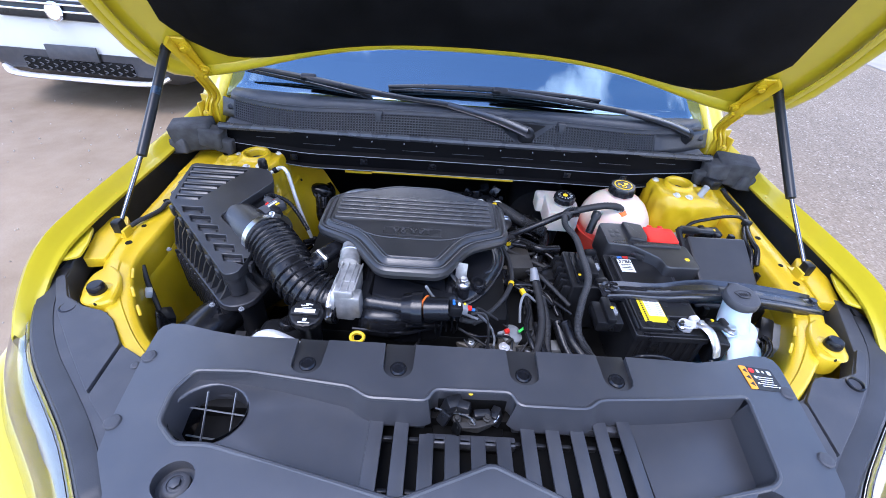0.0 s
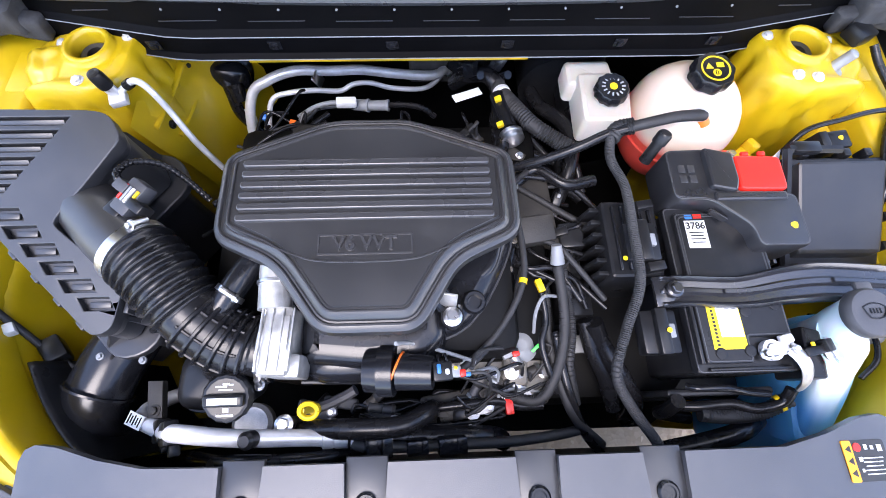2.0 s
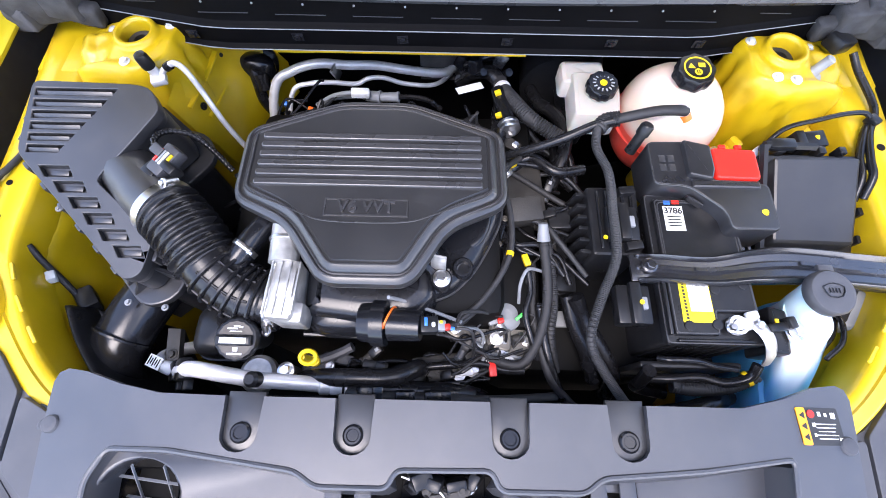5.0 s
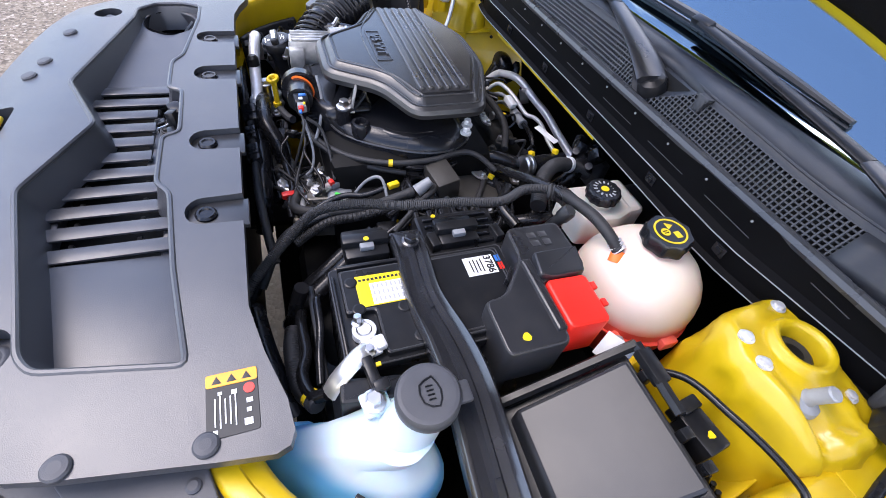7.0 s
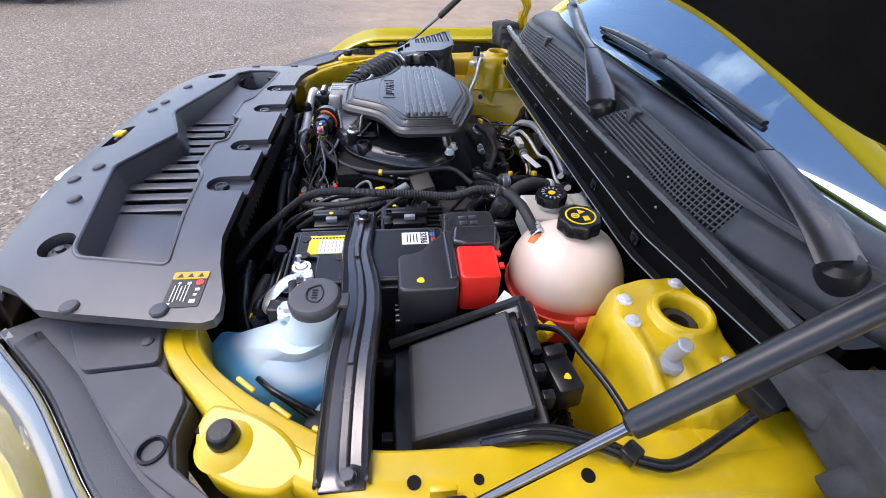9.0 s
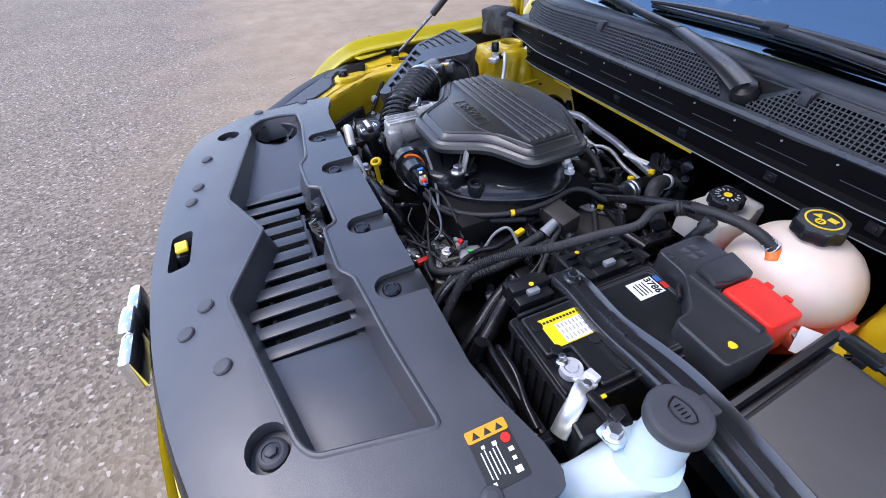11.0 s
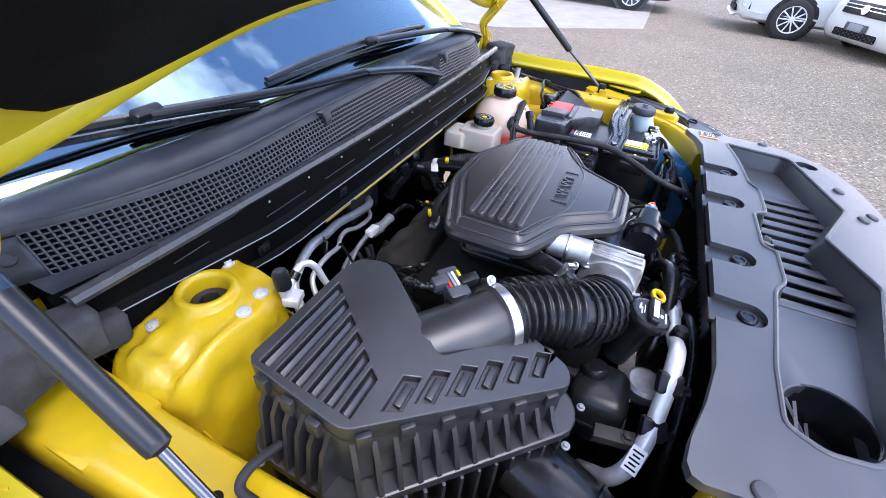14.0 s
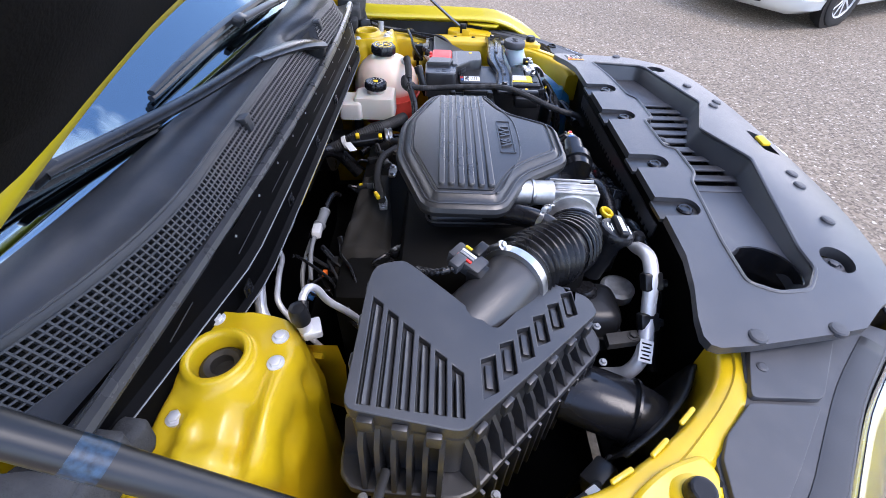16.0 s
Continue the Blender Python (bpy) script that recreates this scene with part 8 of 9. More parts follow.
line("wire_harness", [(0.160, 0.80, 0.93), (0.158, 0.705, 0.92), (0.172, 0.628, 0.915), (0.196, 0.575, 0.895), (0.254, 0.53, 0.84)], 0.0085, TAPE, "black ribbed harness beside the gearbox", "harness", ribbed=0.004)
line("wire_harness", [(0.168, 0.72, 0.93), (0.18, 0.63, 0.92), (0.21, 0.56, 0.88), (0.26, 0.51, 0.82)], 0.009, RUBBER, "black ribbed harness running down to the floor", "harness", ribbed=0.004)
line("wire_harness", [(0.238, 0.735, 0.93), (0.258, 0.70, 0.90), (0.290, 0.65, 0.88), (0.318, 0.60, 0.855), (0.32, 0.57, 0.80)], 0.017, RUBBER, "thick black cable bundle", "harness")
line("wire_harness", [(0.225, 0.74, 0.92), (0.24, 0.69, 0.895), (0.265, 0.64, 0.87), (0.285, 0.59, 0.84)], 0.014, RUBBER, "thick black cable bundle", "harness")
bm = BM()
rod(bm, (0.177, 0.835, 0.965), (0.173, 0.862, 0.985), 0.013, 0.009, 14)
solid("cable_boot", bm, GREYP, "grey boot at the end of a harness", "boot")
line("heater_hose", [(0.112, 1.30, 0.90), (0.112, 1.24, 0.93), (0.132, 1.18, 0.955), (0.165, 1.13, 0.96), (0.205, 1.10, 0.955), (0.245, 1.075, 0.95)], 0.017, TAPE, "ribbed black heater hose at the bulkhead", ribbed=0.006, n=14)
line("heater_hose", [(0.19, 1.28, 0.88), (0.205, 1.22, 0.90), (0.235, 1.17, 0.92), (0.255, 1.12, 0.92), (0.245, 1.06, 0.91), (0.22, 1.0, 0.88)], 0.015, RUBBER, "black heater hose at the bulkhead", n=14)
line("heater_hose", [(0.129, 1.02, 0.92), (0.167, 1.043, 0.935), (0.22, 1.005, 0.94), (0.279, 1.015, 0.935)], 0.012, RUBBER, "black rubber hose behind the gearbox", n=12)
line("heater_hose", [(0.02, 1.34, 0.84), (0.05, 1.31, 0.90), (0.09, 1.29, 0.92), (0.115, 1.25, 0.90), (0.11, 1.20, 0.84)], 0.018, RUBBER, "thick black heater hose at the bulkhead", n=14)
line("heater_hose", [(0.04, 0.99, 0.93), (0.075, 1.04, 0.95), (0.10, 1.09, 0.945), (0.10, 1.14, 0.92)], 0.016, RUBBER, "black hose behind the engine cover", n=14)
bm = BM()
lathe(bm, [(0.018, -0.006), (0.0195, -0.005), (0.0195, 0.005), (0.018, 0.006)], (0.113, 1.228, 0.936), (0.15, -0.9, 0.35), 24)
solid("hose_band", bm, WHITE, "white band on the heater hose", "band")
for k in range(4):
    rr_ = random.Random(20 + k)
    bm = BM()
    x, y = 0.02 + 0.03 * k, 1.33 - 0.025 * (k % 2)
    box(bm, (x, y, 0.92 + 0.01 * k), (0.03, 0.03, 0.035), (rr_.uniform(-30, 30), rr_.uniform(-30, 30), rr_.uniform(0, 90)), 0.005)
    rod(bm, (x, y, 0.90), (x + 0.02, y - 0.03, 0.94), 0.009)
    solid("heater_valve", bm, GLOSSY, "black plastic heater valve at the bulkhead", "valve", "heater valves")
# air conditioning pipes
ac = thing("refrigerant_pipe", (-0.2, 1.38, 0.8), "pair of bare aluminium refrigerant pipes at the bulkhead", "pipe")
bm = BM()
tube(bm, [(0.013, 1.415, 0.822), (-0.03, 1.378, 0.828), (-0.12, 1.366, 0.848), (-0.202, 1.362, 0.866), (-0.271, 1.345, 0.882), (-0.330, 1.334, 0.897), (-0.372, 1.325, 0.897), (-0.410, 1.314, 0.887), (-0.446, 1.300, 0.870), (-0.468, 1.265, 0.82), (-0.475, 1.20, 0.73)], 0.0115, 14)
part("suction_pipe", bm, ALU, ac)
bm = BM()
tube(bm, [(0.0, 1.41, 0.800), (-0.05, 1.362, 0.802), (-0.13, 1.350, 0.816), (-0.185, 1.348, 0.838), (-0.225, 1.340, 0.842), (-0.255, 1.325, 0.838), (-0.31, 1.310, 0.858), (-0.36, 1.298, 0.866), (-0.405, 1.285, 0.858), (-0.425, 1.25, 0.81), (-0.44, 1.19, 0.72)], 0.0062, 12)
part("liquid_pipe", bm, ALU, ac)
bm = BM()
box(bm, (0.010, 1.412, 0.812), (0.03, 0.02, 0.062), bev=0.005)
part("joint_block", bm, ALU, ac)
bm = BM()
bolt(bm, (0.010, 1.400, 0.812), 0.006, 0.010, (0, -1, 0))
part("joint_bolt", bm, STEEL, ac)
bm = BM()
box(bm, (-0.300, 1.330, 0.872), (0.006, 0.026, 0.050), (20, 0, -25), 0.002)
part("pipe_clamp", bm, STEEL, ac)
bm = BM()
slab(bm, rounded([(-0.09, 1.40), (0.06, 1.40), (0.06, 1.424), (-0.09, 1.424)], 0.006), 0.78, 0.87, 0.006)
part("pad", bm, FOAM, ac)
# service pipe on the tower
sp = thing("service_port", (-0.56, 1.14, 1.0), "aluminium service pipe with black cap on the tower", "pipe")
bm = BM()
tube(bm, [(-0.601, 1.147, 1.044), (-0.583, 1.155, 1.054), (-0.563, 1.157, 1.066), (-0.547, 1.152, 1.067), (-0.535, 1.145, 1.05), (-0.525, 1.135, 1.01), (-0.50, 1.105, 0.94), (-0.46, 1.08, 0.82)], 0.0060, 12)
part("pipe", bm, ALU, sp)
bm = BM()
rod(bm, (-0.602, 1.147, 1.030), (-0.606, 1.148, 1.068), 0.010, n=16)
box(bm, (-0.600, 1.140, 1.040), (0.030, 0.026, 0.014), (0, 0, 20), 0.003)
part("valve", bm, ALU, sp)
bm = BM()
lathe(bm, [(0.0125, 0.0), (0.0130, 0.006), (0.0125, 0.024), (0.0105, 0.030), (0.005, 0.031)], (-0.606, 1.148, 1.066), (-0.06, 0.02, 1), 20)
part("cap", bm, BLACK, sp)
bm = BM()
rod(bm, (-0.580, 1.1555, 1.056), (-0.569, 1.157, 1.062), 0.0088, n=16)
part("grommet", bm, RUBBER, sp)
# grommet in the apron and its cable
gm = thing("cable_grommet", (-0.53, 1.36, 0.8), "black rubber cable grommet in the bulkhead", "grommet")
bm = BM()
lathe(bm, [(0.055, 0), (0.055, 0.012), (0.045, 0.02), (0.03, 0.022), (0.026, 0.05), (0.018, 0.07)], (-0.52, 1.38, 0.85), (0.2, -0.8, 0.45), 28)
part("boot", bm, RUBBER, gm)
bm = BM()
tube(bm, [(-0.51, 1.33, 0.88), (-0.505, 1.31, 0.85), (-0.50, 1.29, 0.80), (-0.46, 1.27, 0.74)], 0.014, 12)
part("cable", bm, RUBBER, gm)
bm = BM()
loft(bm, [[(-0.60, 1.11, 1.0), (-0.60, 1.25, 1.0), (-0.59, 1.36, 1.01), (-0.55, 1.40, 1.0)], [(-0.585, 1.11, 0.92), (-0.565, 1.25, 0.93), (-0.545, 1.34, 0.93), (-0.50, 1.40, 0.93)], [(-0.57, 1.12, 0.85), (-0.545, 1.23, 0.84), (-0.50, 1.33, 0.83), (-0.45, 1.405, 0.83)], [(-0.56, 1.13, 0.72), (-0.53, 1.22, 0.72), (-0.49, 1.32, 0.72), (-0.45, 1.40, 0.72)]], False, False, closed=False)
part("apron_wall", bm, PAINT_IN, gm, "yellow wall of bodywork round the grommet", sharp=70)
bm = BM()
blob(bm, (-0.512, 1.345, 0.868), (0.052, 0.030, 0.040), 22, 2.4)
part("cap", bm, GLOSSY, gm)
bm = BM()
rod(bm, (-0.495, 1.325, 0.865), (-0.49, 1.30, 0.835), 0.022, 0.015, 18)
part("cable_neck", bm, RUBBER, gm)
bm = BM()
box(bm, (-0.482, 1.285, 0.795), (0.030, 0.0012, 0.042), (-25, 0, 8))
part("tag", bm, WHITE, gm, "white paper tag with grey print")
for k in range(4):
    bm = BM()
    box(bm, (-0.482, 1.2835 - 0.0035 * k + 0.004, 0.803 - 0.007 * k), (0.022, 0.0008, 0.0016), (-25, 0, 8))
    part("printed_bar", bm, INKGREY, gm)
for z, y0, y1 in ((0.955, 1.14, 1.30), (0.90, 1.16, 1.31), (0.86, 1.20, 1.33)):
    bm = BM()
    x0 = -0.592 + (0.96 - z) * 0.25
    tube(bm, [(x0 + 0.004, y0, z), (x0 + 0.014, (y0 + y1) / 2, z - 0.006), (x0 + 0.030, y1, z + 0.004)], 0.008, 8, flat=0.6)
    part("pressed_fold", bm, PAINT_IN, gm)
for y, z in ((1.17, 0.925), (1.26, 0.895), (1.31, 0.94)):
    bm = BM()
    bolt(bm, (-0.575 + 0.1 * (y - 1.17), y, z), 0.006, 0.005, (1, -0.3, 0.2))
    part("weld_stud", bm, BLACK, gm)
# plug, tag and coupling behind the engine
op = thing("sensor_plug", (-0.2, 1.25, 0.87), "grey two-part sensor plug hanging on its cable", "plug")
for a_, b_, r_ in (((-0.135, 1.243, 0.885), (-0.178, 1.247, 0.88), 0.012), ((-0.180, 1.247, 0.88), (-0.212, 1.253, 0.876), 0.0135)):
    bm = BM()
    rod(bm, a_, b_, r_, r_ * 0.92, 12)
    lathe(bm, [(r_ * 1.02, -0.003), (r_ * 1.12, -0.002), (r_ * 1.12, 0.002), (r_ * 1.02, 0.003)], a_, Vector(b_) - Vector(a_), 14)
    part("plug_half", bm, GREYP, op)
bm = BM()
rod(bm, (-0.212, 1.253, 0.876), (-0.226, 1.256, 0.874), 0.0125, 0.009, 12)
part("seal", bm, BLACK, op)
bm = BM()
tube(bm, [(-0.224, 1.256, 0.874), (-0.26, 1.260, 0.865), (-0.31, 1.262, 0.85), (-0.35, 1.255, 0.82)], 0.0055, 8)
part("cable", bm, GREYP, op)
bm = BM()
tube(bm, [(-0.135, 1.243, 0.885), (-0.10, 1.240, 0.89), (-0.06, 1.235, 0.885), (-0.03, 1.23, 0.86)], 0.0065, 8)
part("cable", bm, RUBBER, op)
tg = thing("paper_tag", (0.045, 1.204, 0.97), "white paper tag with printed marks round a black hose", "tag")
bm = BM()
box(bm, (0.035, 1.199, 0.969), (0.064, 0.019, 0.0012), (0, 8, 26), 0.0004)
part("strip", bm, WHITE, tg)
bm = BM()
for k in range(3):
    box(bm, (0.022 + 0.008 * k, 1.193 + 0.004 * k, 0.9705 - 0.0011 * k), (0.003, 0.010, 0.0008), (0, 8, 26))
part("printed_bars", bm, INK, tg)
cl = thing("hose_coupling", (0.11, 1.14, 0.95), "black quick coupling with yellow locks and steel collar", "coupling")
bm = BM()
rod(bm, (0.10, 1.215, 0.945), (0.118, 1.125, 0.952), 0.016, 0.018, 18)
part("sleeve", bm, GLOSSY, cl)
bm = BM()
lathe(bm, [(0.020, -0.010), (0.024, -0.008), (0.024, -0.002), (0.021, 0.0), (0.024, 0.002), (0.024, 0.010), (0.020, 0.012)], (0.121, 1.108, 0.953), (0.18, -1, 0.07), 24)
part("collar", bm, STEEL, cl)
for y in (1.190, 1.128):
    bm = BM()
    box(bm, (0.098, y, 0.966), (0.014, 0.010, 0.012), (0, -20, 10), 0.002)
    part("lock_tab", bm, YELLOW, cl)
# hoses and harness in the gap behind the radiator cover
line("radiator_hose", [(-0.05, 0.60, 0.89), (-0.06, 0.595, 0.93), (-0.10, 0.577, 0.955), (-0.165, 0.575, 0.955), (-0.235, 0.575, 0.935), (-0.275, 0.572, 0.90)], 0.016, RUBBER, "curved black rubber hose between engine and radiator", n=16)
line("radiator_hose", [(-0.18, 0.540, 0.90), (-0.22, 0.535, 0.94), (-0.29, 0.533, 0.952), (-0.35, 0.533, 0.945), (-0.40, 0.533, 0.915), (-0.45, 0.533, 0.86), (-0.50, 0.53, 0.79)], 0.011, RUBBER, "thin black hose under the edge of the radiator cover", n=12)
fh = thing("front_harness", (-0.05, 0.545, 0.92), "taped black harness with plug joints behind the radiator cover", "harness")
bm = BM()
tube(bm, [(0.22, 0.560, 0.865), (0.17, 0.553, 0.89), (0.08, 0.546, 0.912), (0.0, 0.546, 0.928), (-0.08, 0.546, 0.944), (-0.15, 0.548, 0.952), (-0.18, 0.555, 0.93), (-0.19, 0.56, 0.88)], 0.0085, 10)
part("sleeve", bm, TAPE, fh)
for p_, s_, a_ in (((-0.02, 0.546, 0.934), (0.046, 0.026, 0.026), 10), ((-0.075, 0.546, 0.945), (0.034, 0.022, 0.024), 10), ((-0.135, 0.548, 0.955), (0.040, 0.030, 0.030), 25)):
    bm = BM()
    box(bm, p_, s_, (12, a_, 4), 0.003)
    for k in (-1, 0, 1):
        box(bm, (p_[0] + 0.010 * k, p_[1], p_[2] + s_[2] * 0.5), (0.003, s_[1] * 0.8, 0.004), (12, a_, 4), 0.001)
    part("plug_joint", bm, GLOSSY, fh)
# toothed edge of the yellow front tie bar; its shade is in the dark colour
bm = BM()
for k in range(30):
    x = 0.32 - 0.021 * k
    box(bm, (x, 0.524, 0.985), (0.0212, 0.003, 0.03))
    box(bm, (x, 0.524, 0.966), (0.011, 0.003, 0.010))
part("tie_bar_edge", bm, BOX, car, "toothed edge of the yellow front tie bar, coloured dark for its shade")
# coolant pipe along the radiator
cp = thing("coolant_pipe", (-0.3, 0.56, 0.85), "bare aluminium coolant pipe with black ends", "pipe")
bm = BM()
tube(bm, [(-0.19, 0.5615, 0.935), (-0.26, 0.565, 0.950), (-0.325, 0.567, 0.967), (-0.370, 0.572, 0.992), (-0.402, 0.577, 1.004), (-0.425, 0.579, 0.998), (-0.442, 0.579, 0.982), (-0.465, 0.580, 0.950), (-0.489, 0.582, 0.922), (-0.537, 0.598, 0.896), (-0.550, 0.618, 0.86), (-0.530, 0.638, 0.82), (-0.50, 0.65, 0.77)], 0.0130, 16)
part("pipe", bm, ALU, cp)
bm = BM()
lathe(bm, [(0.013, -0.030), (0.0155, -0.028), (0.0155, -0.014), (0.014, -0.012), (0.0155, -0.008), (0.0155, 0.012), (0.018, 0.014), (0.018, 0.018)], (-0.195, 0.562, 0.936), (1, 0, -0.2), 20)
part("ferrule", bm, ALU, cp)
bm = BM()
tube(bm, [(-0.185, 0.5615, 0.934), (-0.13, 0.560, 0.925), (-0.05, 0.558, 0.915), (0.02, 0.556, 0.905), (0.06, 0.55, 0.87), (0.08, 0.54, 0.81)], 0.0175, 16)
part("rubber_end", bm, RUBBER, cp)
for x, y, z in ((-0.441, 0.579, 0.984), (-0.486, 0.581, 0.926)):
    bm = BM()
    box(bm, (x, y, z), (0.022, 0.036, 0.034), (0, 40, 8), 0.005)
    box(bm, (x + 0.006, y - 0.022, z - 0.010), (0.016, 0.022, 0.014), (0, 40, 8), 0.003)
    part("clip", bm, BLACK, cp)
bm = BM()
lathe(bm, [(0.013, 0), (0.013, 0.018), (0.008, 0.024)], (-0.322, 0.567, 0.974), (-0.1, -0.1, 1), 18)
part("port_cap", bm, BLACK, cp)
bm = BM()
box(bm, (-0.540, 0.598, 0.9125), (0.040, 0.022, 0.0015), (0, -22, -18))
tag_ = part("paper_tag", bm, WHITE, cp, "white paper tag with black marks")
for k in range(5):
    bm = BM()
    box(bm, (-0.553 + 0.006 * k, 0.6022 - 0.0019 * k, 0.9082 + 0.0024 * k), (0.0028, 0.016 - 0.005 * (k % 2), 0.0010), (0, -22, -18))
    part("printed_bar", bm, DEEP, tag_)
# small grey module on the apron beside the reservoir, and the leads before it
md = thing("control_module", (0.745, 0.72, 0.88), "pale grey control module with black plug on the apron", "module")
bm = BM()
box(bm, (0.765, 0.722, 0.915), (0.050, 0.085, 0.050), (8, 0, -30), 0.010, 3)
part("case", bm, GREYP, md)
bm = BM()
box(bm, (0.738, 0.735, 0.925), (0.030, 0.075, 0.046), (8, 0, -30), 0.006)
part("plug", bm, BLACK, md)
bm = BM()
box(bm, (0.712, 0.728, 0.920), (0.030, 0.045, 0.036), (8, 0, -30), 0.008, 3)
part("end_cap", bm, GREYP, md)
bm = BM()
box(bm, (0.793, 0.750, 0.930), (0.010, 0.012, 0.010), (0, 0, -30), 0.003)
part("lock", bm, RED, md)
line("apron_wire", [(0.660, 0.625, 0.955), (0.690, 0.655, 0.965), (0.712, 0.700, 0.950), (0.716, 0.730, 0.91), (0.70, 0.75, 0.85)], 0.0045, RUBBER, "thin black lead beside the washer reservoir", "wire")
line("apron_wire", [(0.668, 0.640, 0.935), (0.695, 0.672, 0.945), (0.722, 0.715, 0.925), (0.728, 0.75, 0.87)], 0.0045, RUBBER, "thin black lead beside the washer reservoir", "wire")
# battery cables and lower hoses in front of it
line("battery_cable", [(0.534, 0.612, 0.962), (0.525, 0.592, 0.945), (0.488, 0.583, 0.932), (0.45, 0.592, 0.925), (0.40, 0.590, 0.918), (0.36, 0.592, 0.90)], 0.009, RUBBER, "black battery earth cable", "cable")
line("battery_cable", [(0.54, 0.598, 0.945), (0.50, 0.578, 0.925), (0.44, 0.573, 0.918), (0.40, 0.578, 0.915)], 0.013, TAPE, "ribbed black battery cable sleeve", "cable", ribbed=0.005, n=12)
bm = BM()
rod(bm, (0.528, 0.5925, 0.9395), (0.522, 0.5895, 0.9365), 0.0136)
solid("tape_mark", bm, YELLOW, "yellow tape on the battery cable", "tape")
line("lower_hose", [(0.34, 0.522, 0.90), (0.417, 0.535, 0.905), (0.47, 0.548, 0.905), (0.52, 0.565, 0.88)], 0.016, RUBBER, "black hose behind the radiator cover", n=12)
line("lower_hose", [(0.35, 0.60, 0.95), (0.352, 0.585, 0.90), (0.36, 0.58, 0.86), (0.42, 0.57, 0.84)], 0.012, RUBBER, "black hose bending under the battery", n=12)
line("tray_rail", [(0.37, 0.622, 0.945), (0.385, 0.618, 0.957), (0.43, 0.617, 0.957), (0.47, 0.610, 0.945), (0.51, 0.606, 0.94)], 0.006, GLOSSY, "black rail of the battery tray", "rail")
# wires on the right apron
line("apron_wire", [(0.826, 1.09, 1.032), (0.812, 1.096, 1.036), (0.77, 1.09, 1.038), (0.719, 1.078, 1.034), (0.66, 1.066, 1.02), (0.622, 1.035, 0.99)], 0.005, RUBBER, "thin black wire across the yellow apron", "wire")
line("apron_wire", [(0.80, 0.93, 0.985), (0.809, 0.965, 1.01), (0.812, 1.001, 1.015), (0.828, 1.059, 1.016), (0.852, 1.103, 1.017), (0.858, 1.140, 1.02), (0.838, 1.203, 1.035), (0.826, 1.238, 1.05)], 0.007, RUBBER, "black wire along the yellow rail", "wire")
line("apron_wire", [(0.79, 0.93, 0.975), (0.798, 0.97, 1.0), (0.80, 1.01, 1.008), (0.82, 1.06, 1.012), (0.84, 1.09, 1.012)], 0.007, RUBBER, "black wire along the yellow rail", "wire")
bm = BM()
box(bm, (0.842, 1.09, 1.02), (0.02, 0.024, 0.018), (0, 0, 30), 0.004)
solid("wire_clip", bm, BLACK, "black clip holding the apron wires", "clip")
bm = BM()
box(bm, (0.80, 1.262, 1.055), (0.05, 0.04, 0.03), (0, 12, 25), 0.005)
solid("wire_plug", bm, BLACK, "black plug at the end of the apron wire", "plug")
# wires on the left apron
line("apron_wire", [(-0.775, 1.02, 1.0), (-0.815, 1.025, 1.012), (-0.838, 1.018, 1.012), (-0.842, 0.985, 1.008), (-0.855, 0.94, 1.012), (-0.862, 0.925, 1.014), (-0.872, 0.90, 1.012), (-0.885, 0.875, 1.012)], 0.006, TAPE, "thin black wire on the yellow rail", "wire")
line("apron_wire", [(-0.80, 0.80, 0.97), (-0.785, 0.775, 0.94), (-0.765, 0.75, 0.91), (-0.74, 0.72, 0.88), (-0.70, 0.69, 0.86)], 0.006, TAPE, "black wire hanging on the yellow apron", "wire")
bm = BM()
box(bm, (-0.775, 0.752, 0.925), (0.016, 0.02, 0.02), (0, 20, 30), 0.003)
solid("wire_clip", bm, WHITE, "white clip on the apron wire", "clip")
bm = BM()
box(bm, (-0.735, 0.72, 0.87), (0.035, 0.05, 0.04), (0, 20, 40), 0.006)
solid("wire_plug", bm, BLACK, "black plug in front of the filter box", "plug")
# stud mount on the right tower
bm = BM()
lathe(bm, [(0.026, 0.0), (0.022, 0.006), (0.012, 0.008), (0.010, 0.012), (0.010, 0.042), (0.008, 0.044)], (0.730, 1.190, 1.039), (0.30, 0.0, 1), 24)
solid("stud_mount", bm, material("grey_cast_plate", (0.34, 0.35, 0.36), 0.5, metal=0.3, vary=0.15, scale=30), "grey stud plate on the tower", "stud")
